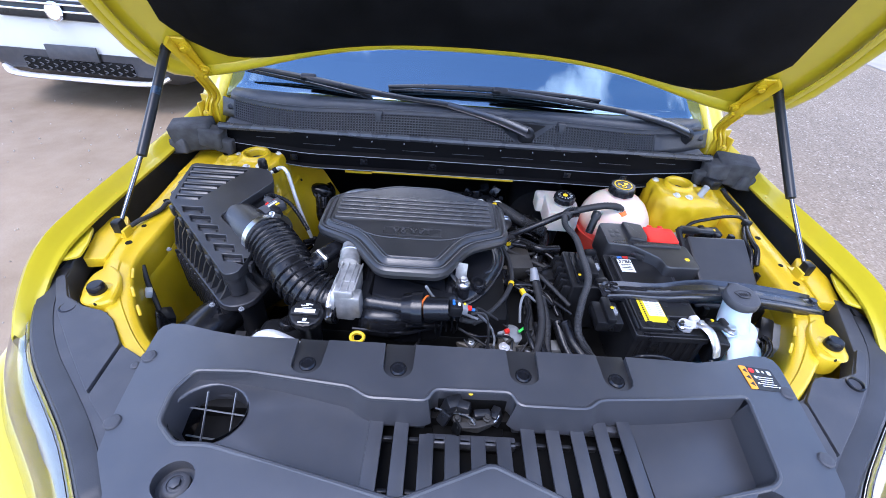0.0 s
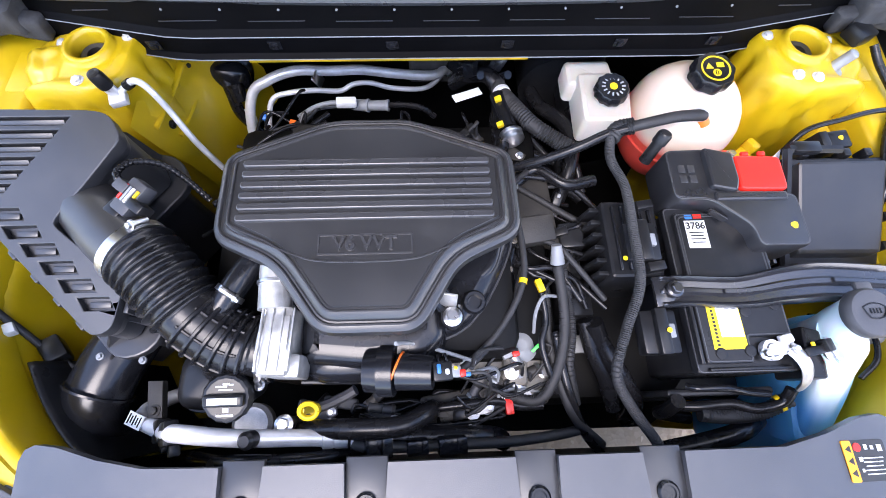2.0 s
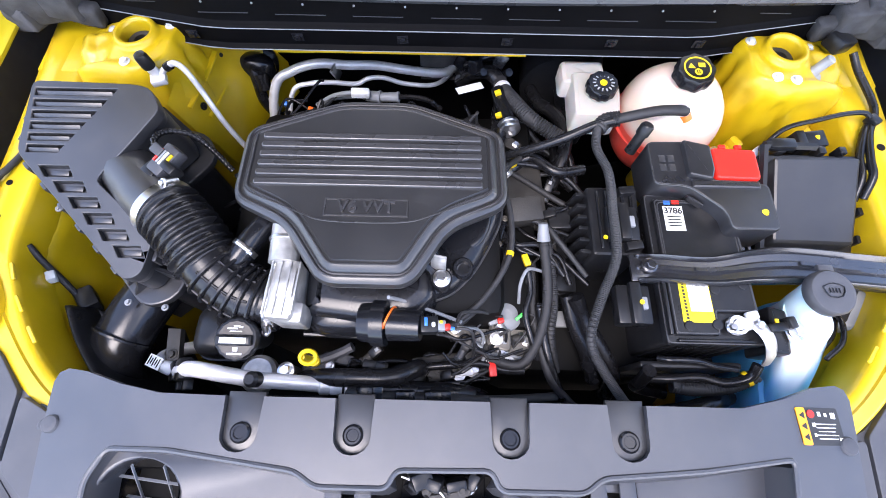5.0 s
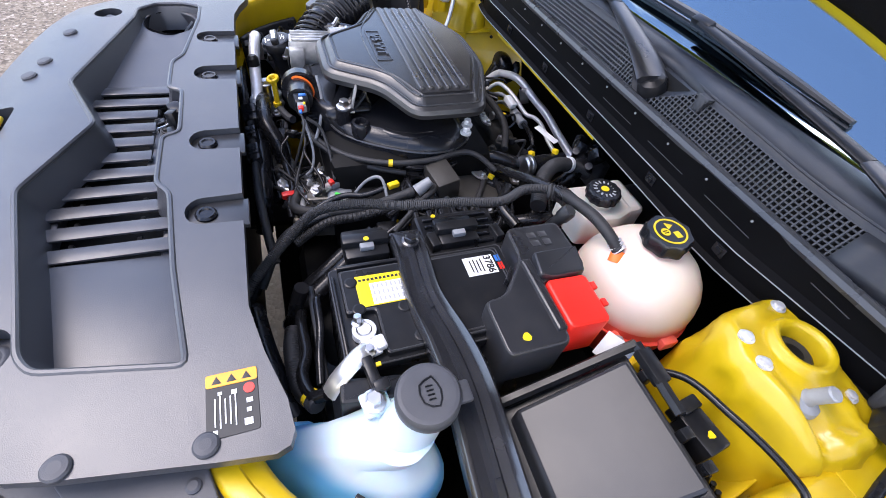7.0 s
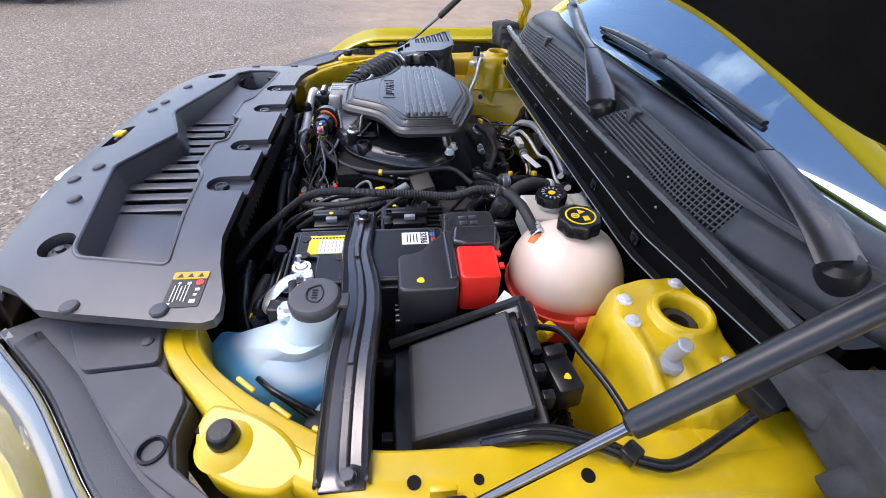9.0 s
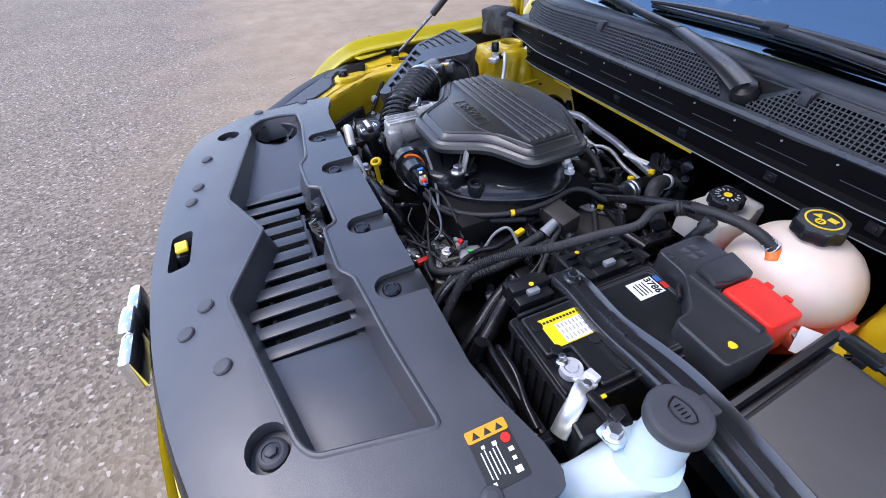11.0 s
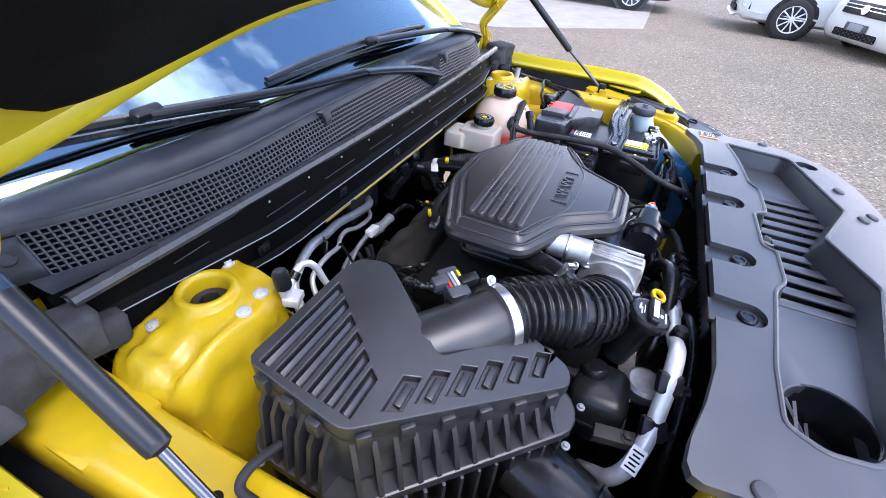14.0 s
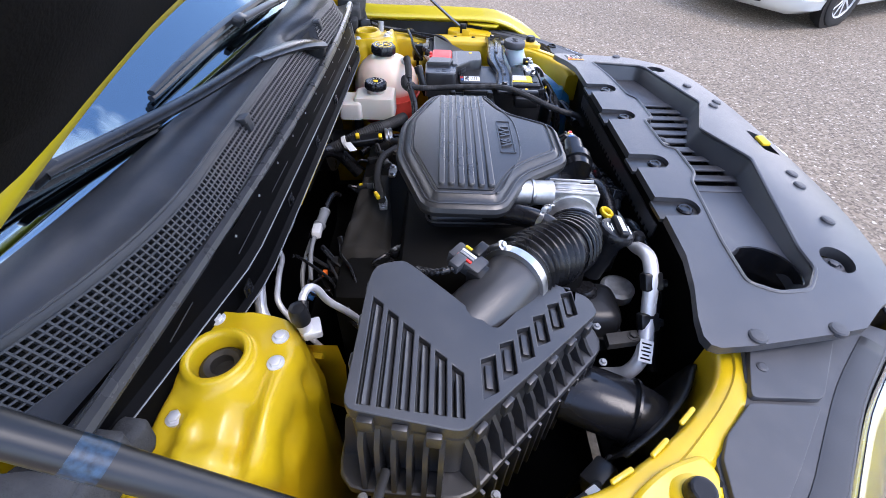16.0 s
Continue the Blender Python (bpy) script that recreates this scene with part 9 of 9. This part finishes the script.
# coloured plugs and small wires on the gearbox side
for mat, p, s_, rot, lab in ((YELLOW, (0.143, 0.797, 0.957), (0.012, 0.024, 0.011), (0, 0, 18), "yellow wire plug"), (GREEN, (0.131, 0.694, 0.935), (0.006, 0.022, 0.006), (10, 0, -50), "green wire tab"),
                             (RED, (0.081, 0.600, 0.905), (0.014, 0.026, 0.012), (0, 0, 5), "red wire plug"), (RED, (0.078, 0.775, 0.955), (0.012, 0.014, 0.010), (0, 0, 30), "red plug lock"),
                             (GREYP, (0.085, 0.688, 0.93), (0.03, 0.018, 0.014), (0, 0, 20), "grey sensor plug"), (RED, (0.094, 0.684, 0.938), (0.012, 0.010, 0.010), (0, 0, 20), "red plug lock"),
                             (RED, (-0.122, 0.706, 1.008), (0.006, 0.007, 0.006), (0, 0, 10), "red plug lock"), (BLUE, (-0.130, 0.705, 1.006), (0.006, 0.008, 0.007), (0, 0, 10), "blue plug lock"),
                             (GREYP, (-0.145, 0.708, 1.002), (0.026, 0.014, 0.012), (0, 0, 0), "grey sensor plug"), (BLUE, (-0.405, 1.214, 0.885), (0.012, 0.012, 0.02), (20, 0, 0), "blue plug lock"),
                             (ORANGE, (-0.343, 1.20, 0.885), (0.014, 0.01, 0.012), (0, 20, 0), "orange plug lock"), (WHITE, (-0.225, 1.240, 0.90), (0.044, 0.020, 0.018), (0, 10, 8), "grey sensor plug"),
                             (YELLOW, (-0.20, 1.10, 0.985), (0.02, 0.008, 0.01), (0, 0, 30), "yellow tape mark"), (YELLOW, (0.13, 1.02, 0.94), (0.014, 0.008, 0.01), (0, 0, 30), "yellow tape mark")):
    bm = BM()
    box(bm, p, s_, rot, min(s_) * 0.2)
    solid("wire_plug", bm, mat, lab + " among the engine wires", "plug", "coloured wire plugs")
rnd = random.Random(11)
def strands(n, a, b, spread, r, sag, name, label):
    for _ in range(n):
        p, q = Vector(a) + Vector([rnd.uniform(-1, 1) * s for s in spread]), Vector(b) + Vector([rnd.uniform(-1, 1) * s for s in spread])
        m1 = p.lerp(q, 0.35) + Vector((rnd.uniform(-1, 1) * 0.03, rnd.uniform(-1, 1) * 0.03, sag * rnd.uniform(-0.2, 1)))
        m2 = p.lerp(q, 0.7) + Vector((rnd.uniform(-1, 1) * 0.03, rnd.uniform(-1, 1) * 0.03, sag * rnd.uniform(-0.2, 1)))
        line(name, [p, m1, m2, q], r * rnd.uniform(0.7, 1.3), RUBBER if rnd.random() < 0.6 else TAPE, label, "wire", group="loose engine wires", n=7)
strands(3, (-0.02, 0.645, 0.96), (0.10, 0.64, 0.90), (0.02, 0.03, 0.02), 0.0035, 0.02, "engine_wire", "thin black wire among the gearbox fittings")
strands(4, (-0.15, 0.60, 0.87), (0.06, 0.60, 0.86), (0.04, 0.02, 0.03), 0.004, 0.02, "engine_wire", "thin black wire in front of the engine")
strands(6, (0.05, 1.0, 0.92), (0.25, 0.98, 0.90), (0.04, 0.06, 0.03), 0.006, 0.02, "engine_wire", "black wire behind the gearbox")
strands(6, (-0.45, 1.05, 0.84), (-0.30, 1.20, 0.86), (0.05, 0.05, 0.03), 0.006, 0.02, "engine_wire", "black wire behind the air filter")
strands(5, (-0.48, 0.98, 0.86), (-0.33, 1.0, 0.90), (0.04, 0.05, 0.02), 0.005, 0.02, "engine_wire", "black wire beside the air filter")
strands(5, (0.14, 1.16, 0.88), (0.28, 1.05, 0.86), (0.05, 0.05, 0.04), 0.009, 0.02, "engine_wire", "black hose below the brake reservoir")
# front fittings left of the radiator
rs = thing("resonator", (-0.43, 0.66, 0.80), "smooth black air resonator under the intake hose", "resonator")
bm = BM()
blob(bm, (-0.43, 0.66, 0.865), (0.055, 0.05, 0.06), 22, 4)
part("shell", bm, BLACK, rs)
bm = BM()
tube(bm, [(-0.43 + 0.0565 * math.copysign(abs(math.cos(a)) ** 0.5, math.cos(a)), 0.66 + 0.0515 * math.copysign(abs(math.sin(a)) ** 0.5, math.sin(a)), 0.872) for a in [2 * math.pi * k / 40 for k in range(41)]], 0.0028, 6, per=1)
part("weld_seam", bm, BLACK, rs)
bm = BM()
lathe(bm, [(0.020, -0.004), (0.022, 0.0), (0.022, 0.016), (0.019, 0.020)], (-0.415, 0.675, 0.915), (0.2, 0.3, 1), 22)
part("neck", bm, RUBBER, rs)
# black sheet added over the front of the apron beside the snorkel
bm = BM()
wall = smooth_path([(-0.585, 0.528, 0), (-0.640, 0.566, 0), (-0.695, 0.628, 0), (-0.735, 0.690, 0)], 5)
loft(bm, [[(p.x + q, p.y + 0.5 * q, z) for p in wall] for q, z in ((0.010, 0.930), (0.016, 0.922), (0.024, 0.88), (0.040, 0.78), (0.05, 0.60))], False, False, closed=False)
ob = solid("splash_panel", bm, BLACK, "black sheet added over the front of the apron", "panel")
ob.modifiers.new("thick", "SOLIDIFY").thickness = 0.004
bm = BM()
lathe(bm, [(0.035, 0.0), (0.035, 0.02), (0.028, 0.025)], (-0.36, 0.585, 0.86), (0, 0, 1), 24)
solid("pulley", bm, CAST, "dull metal pulley behind the radiator", "pulley")
bm = BM()
bolt(bm, (-0.285, 0.585, 0.945), 0.010, 0.012)
rod(bm, (-0.285, 0.585, 0.86), (-0.285, 0.585, 0.945), 0.012)
solid("stud", bm, STEEL, "bright bolt beside the oil filler", "bolt")

line("ribbed_conduit", [(0.145, 0.785, 0.955), (0.150, 0.74, 0.945), (0.140, 0.70, 0.94), (0.150, 0.655, 0.93), (0.165, 0.62, 0.91)], 0.0065, RUBBER, "black ribbed conduit below the yellow plug", "conduit", ribbed=0.004)
line("ribbed_conduit", [(0.01, 0.66, 0.985), (0.05, 0.70, 0.97), (0.09, 0.76, 0.965), (0.115, 0.83, 0.96)], 0.006, TAPE, "black wrapped engine loom over the gearbox", "conduit", ribbed=0.003)
line("ribbed_conduit", [(-0.06, 0.60, 0.90), (0.0, 0.605, 0.91), (0.06, 0.61, 0.905), (0.10, 0.60, 0.90), (0.14, 0.60, 0.895)], 0.008, RUBBER, "black ribbed conduit in front of the gearbox", "conduit", ribbed=0.004)
line("ribbed_conduit", [(0.185, 0.86, 0.95), (0.192, 0.79, 0.945), (0.195, 0.72, 0.935), (0.188, 0.66, 0.92), (0.20, 0.60, 0.89)], 0.0095, TAPE, "black braided loom beside the gearbox", "conduit", ribbed=0.0035)
line("ribbed_conduit", [(-0.46, 0.98, 0.93), (-0.42, 1.02, 0.92), (-0.38, 1.08, 0.91), (-0.33, 1.14, 0.90), (-0.26, 1.18, 0.91)], 0.008, RUBBER, "black ribbed conduit behind the air filter", "conduit", ribbed=0.004)
line("ribbed_conduit", [(-0.20, 1.09, 0.97), (-0.12, 1.11, 0.975), (-0.02, 1.11, 0.97), (0.06, 1.08, 0.955)], 0.009, TAPE, "black wrapped loom behind the engine cover", "conduit", ribbed=0.0035)
strands(4, (-0.02, 0.60, 0.89), (0.15, 0.65, 0.91), (0.04, 0.04, 0.015), 0.003, 0.02, "engine_wire", "thin black wire among the gearbox fittings")
strands(6, (0.10, 0.90, 0.93), (0.24, 0.80, 0.93), (0.03, 0.06, 0.02), 0.005, 0.02, "engine_wire", "black wire beside the control modules")
line("sensor_lead", [(-0.245, 1.241, 0.90), (-0.27, 1.242, 0.895), (-0.30, 1.24, 0.885), (-0.34, 1.235, 0.86)], 0.005, GREYP, "grey sheathed sensor lead at the bulkhead", "wire")
strands(6, (-0.44, 1.16, 0.88), (-0.32, 1.22, 0.88), (0.05, 0.05, 0.03), 0.0035, 0.02, "engine_wire", "thin black wire beside the air filter")

# ---- parked cars ----
def local_part(name, bm, mat, parent, label="", sharp=38):
    ob = new(name, as_mesh(name, bm, sharp))
    ob.data.materials.append(mat)
    ob.parent = parent
    return tagged(ob, label)

def parked_car(label, paint, at, yaw, L, W, hood, roof, r, suv=True, dark_trim=True):
    """A car with its nose at the origin, facing -y, turned by yaw."""
    car_ = thing("parked_car", at, label, "car", "parked cars")
    car_.rotation_euler = (0, 0, radians(yaw))
    w = W / 2
    low = 0.24 if suv else 0.17
    belt = hood + 0.06
    st = [(0.0, 0.74, low + 0.24, hood - 0.22), (0.05, 0.84, low + 0.10, hood - 0.12), (0.16, 0.93, low + 0.02, hood - 0.05), (0.40, 0.98, low, hood), (0.9, 1.0, low, hood + 0.04), (1.35, 1.0, low, belt),
          (2.4, 1.0, low, belt + 0.02), (L - 0.9, 1.0, low, belt + 0.03), (L - 0.2, 0.96, low + 0.05, belt), (L, 0.85, low + 0.2, belt - 0.15)]
    bm = BM()
    rings = []
    for y, f, zb, zt in st:
        h = w * f
        half = [(h * 0.86, zb), (h * 0.97, zb + 0.06), (h, zb + (zt - zb) * 0.45), (h * 0.985, zb + (zt - zb) * 0.75), (h * 0.94, zt - 0.05), (h * 0.86, zt - 0.01), (h * 0.45, zt + 0.015)]
        rings.append([(x, y, z) for x, z in half] + [(-x, y, z) for x, z in half[::-1]])
    loft(bm, rings)
    local_part("body", bm, paint, car_, sharp=32)
    trim = PANEL if dark_trim else paint
    bm = BM()
    rings = []
    for y, f, zb, zt in st:
        h = w * f * 1.008
        zb = min(zb, low + 0.12) if dark_trim else zb
        half = [(h * 0.84, zb - 0.01), (h * 0.975, zb + 0.05), (h * 1.0, zb + 0.16)]
        rings.append([(x, y - (0.012 if y < 0.2 else 0), z) for x, z in half] + [(-x, y - (0.012 if y < 0.2 else 0), z) for x, z in half[::-1]])
    loft(bm, rings)
    local_part("sill_trim", bm, trim, car_, "dark lower trim" if dark_trim else "")
    # cabin
    bm = BM()
    y0, y1 = 1.25, L - (0.35 if suv else 0.95)
    rings = []
    for z, a, b, f in ((belt - 0.02, y0, y1, 0.93), (belt + (roof - belt) * 0.55, y0 + 0.55, y1 - 0.12, 0.84), (roof - 0.06, y0 + 0.95, y1 - 0.3, 0.75)):
        rings.append([(w * f, a, z), (w * f, b, z), (-w * f, b, z), (-w * f, a, z)])
    loft(bm, rings)
    local_part("cabin_glass", bm, GLOSSY, car_, "dark cabin glass")
    bm = BM()
    slab(bm, rounded([(w * 0.77, y0 + 0.93), (w * 0.77, y1 - 0.28), (-w * 0.77, y1 - 0.28), (-w * 0.77, y0 + 0.93)], 0.12), roof - 0.07, roof, 0.03)
    local_part("roof", bm, paint, car_)
    for sx in (-1, 1):
        for y in (0.95, L - 1.0):
            bm = BM()
            lathe(bm, [(r * 1.16, -0.05), (r * 1.18, 0.012), (r * 1.05, 0.016)], (sx * w * 0.985, y, r * 1.02), (sx, 0, 0), 36)
            local_part("wheel_arch", bm, trim if dark_trim else BLACK, car_)
            bm = BM()
            lathe(bm, [(r * 0.68, -0.11), (r * 0.93, -0.11), (r, -0.06), (r, 0.06), (r * 0.96, 0.095), (r * 0.88, 0.11), (r * 0.70, 0.11), (r * 0.66, 0.09), (r * 0.66, 0.0)], (sx * (w - 0.08), y, r), (sx, 0, 0), 40)
            t = local_part("wheel", bm, TYRE, car_, "black tyre on a bright alloy rim")
            bm = BM()
            lathe(bm, [(r * 0.68, 0.06), (r * 0.68, 0.10), (r * 0.63, 0.098), (r * 0.62, 0.03)], (sx * (w - 0.08), y, r), (sx, 0, 0), 40, capped=False)
            lathe(bm, [(r * 0.15, 0.03), (r * 0.14, 0.095), (r * 0.08, 0.10)], (sx * (w - 0.08), y, r), (sx, 0, 0), 20)
            for k in range(10):
                a = 2 * math.pi * k / 10
                box(bm, (sx * (w - 0.08 + 0.075), y + math.cos(a) * r * 0.38, r + math.sin(a) * r * 0.38), (0.03, r * 0.50, r * 0.075), (math.degrees(a), 0, 0), 0.008)
            local_part("rim", bm, ALU, t)
            bm = BM()
            lathe(bm, [(r * 0.62, 0.02), (r * 0.62, 0.026)], (sx * (w - 0.08), y, r), (sx, 0, 0), 30)
            local_part("brake_disc", bm, DEEP, t)
    # face
    zt = hood - 0.22
    bm = BM()
    slab_h = 0.15 if suv else 0.20
    box(bm, (0, 0.03, zt - 0.02), (W * 0.52, 0.10, slab_h), (-12, 0, 0), 0.02)
    gr = local_part("grille", bm, BLACK, car_, "black grille with bright bars")
    for k in range(3):
        bm = BM()
        box(bm, (0, -0.024 - 0.012 * (1 - k), zt + 0.035 - 0.055 * k), (W * 0.50, 0.018, 0.018), (-12, 0, 0), 0.005)
        local_part("grille_bar", bm, CHROME, gr)
    bm = BM()
    lathe(bm, [(0.075, 0), (0.075, 0.012), (0.06, 0.016)], (0, -0.03, zt - 0.02), (0, -1, 0.2), 28)
    local_part("badge", bm, CHROME, gr, "plain round badge")
    for sx in (-1, 1):
        bm = BM()
        pts = [(W * 0.27, 0.045, zt + 0.05), (W * 0.40, 0.11, zt + 0.08), (W * 0.47, 0.36, zt + 0.10), (W * 0.465, 0.33, zt - 0.0), (W * 0.40, 0.11, zt - 0.04), (W * 0.28, 0.035, zt - 0.03)]
        loft(bm, [[(sx * x * 1.012, y - 0.02, z) for x, y, z in pts], [(sx * x * 0.95, y + 0.06, z) for x, y, z in pts]])
        hl = local_part("headlight", bm, GREYP, car_, "clear headlight")
        bm = BM()
        lathe(bm, [(0.045, 0), (0.05, 0.012), (0.03, 0.025)], (sx * W * 0.37, 0.075, zt + 0.015), (sx * 0.4, -0.9, 0.1), 20)
        local_part("lamp", bm, CHROME, hl)
        bm = BM()
        pts = [(W * 0.36, 0.06, low + 0.30), (W * 0.46, 0.20, low + 0.32), (W * 0.46, 0.20, low + 0.20), (W * 0.38, 0.07, low + 0.18)]
        loft(bm, [[(sx * x * 1.015, y - 0.02, z) for x, y, z in pts], [(sx * x * 0.95, y + 0.08, z) for x, y, z in pts]])
        fg = local_part("fog_lamp", bm, GLOSSY if suv else BLACK, car_)
        bm = BM()
        box(bm, (sx * W * 0.42, 0.085, low + 0.255), (0.10, 0.03, 0.012), (0, 0, sx * 40), 0.003)
        local_part("fog_strip", bm, CHROME, fg)
    bm = BM()
    box(bm, (0, 0.0, low + 0.16), (W * 0.50, 0.05, 0.12), bev=0.02)
    lg = local_part("lower_grille", bm, DEEP, car_, "dark honeycomb lower grille")
    for k in range(4):
        for j in range(16):
            bm = BM()
            rod(bm, (W * (-0.24 + 0.032 * j), -0.028, low + 0.115 + 0.028 * k), (W * (-0.225 + 0.032 * j), -0.028, low + 0.115 + 0.028 * k + (0.012 if (j + k) % 2 else -0.012)), 0.005, n=6)
            local_part("mesh_wire", bm, PANEL, lg)
    if suv:
        bm = BM()
        tube(bm, [(-W * 0.38, 0.05, low + 0.10), (-W * 0.30, -0.02, low + 0.055), (0, -0.03, low + 0.05), (W * 0.30, -0.02, low + 0.055), (W * 0.38, 0.05, low + 0.10)], 0.042, 10, flat=0.45)
        local_part("skid_bar", bm, ALU, car_, "silver skid bar")
    bm = BM()
    box(bm, (0, -0.035, low + 0.275), (0.46, 0.02, 0.12), (-4, 0, 0), 0.006)
    pl = local_part("plate_bracket", bm, PANEL, car_, "dark number plate holder")
    if not suv:
        bm = BM()
        box(bm, (0, -0.048, low + 0.275), (0.30, 0.004, 0.11), (-4, 0, 0), 0.002)
        local_part("plate_bar", bm, GREYP, pl)
    for sx in (-1, 1):
        bm = BM()
        box(bm, (sx * (w + 0.09), 1.55, belt + 0.06), (0.22, 0.10, 0.15), (0, 0, sx * 12), 0.04, 3)
        local_part("door_mirror", bm, paint, car_)

parked_car("white sport utility car with dark lower trim", WHITEPAINT, (-3.34, 3.98, 0), -3, 4.9, 2.0, 1.08, 1.78, 0.37)
parked_car("dark grey sport utility car", DARKPAINT, (-6.95, 4.45, 0), -3, 4.9, 2.0, 1.05, 1.75, 0.38)
parked_car("white saloon car with a bright grille", WHITEPAINT, (5.42, -2.74, 0), 207, 4.6, 1.8, 0.92, 1.44, 0.33, suv=False, dark_trim=False)
parked_car("white hatchback car with fog lamps in its bumper", WHITEPAINT, (9.45, -2.35, 0), 205, 4.5, 1.85, 0.95, 1.5, 0.34, suv=False, dark_trim=False)
parked_car("white sport utility car seen from its side", WHITEPAINT, (11.3, -0.6, 0), 180, 4.7, 1.9, 1.02, 1.65, 0.35, dark_trim=False)
parked_car("black car parked beyond the lot's edge", DARKPAINT, (12.6, 5.2, 0), 178, 4.7, 1.9, 1.0, 1.6, 0.35)
parked_car("dark grey car parked in front", DARKPAINT, (-8.6, -4.0, 0), 185, 4.8, 1.95, 1.0, 1.7, 0.36)
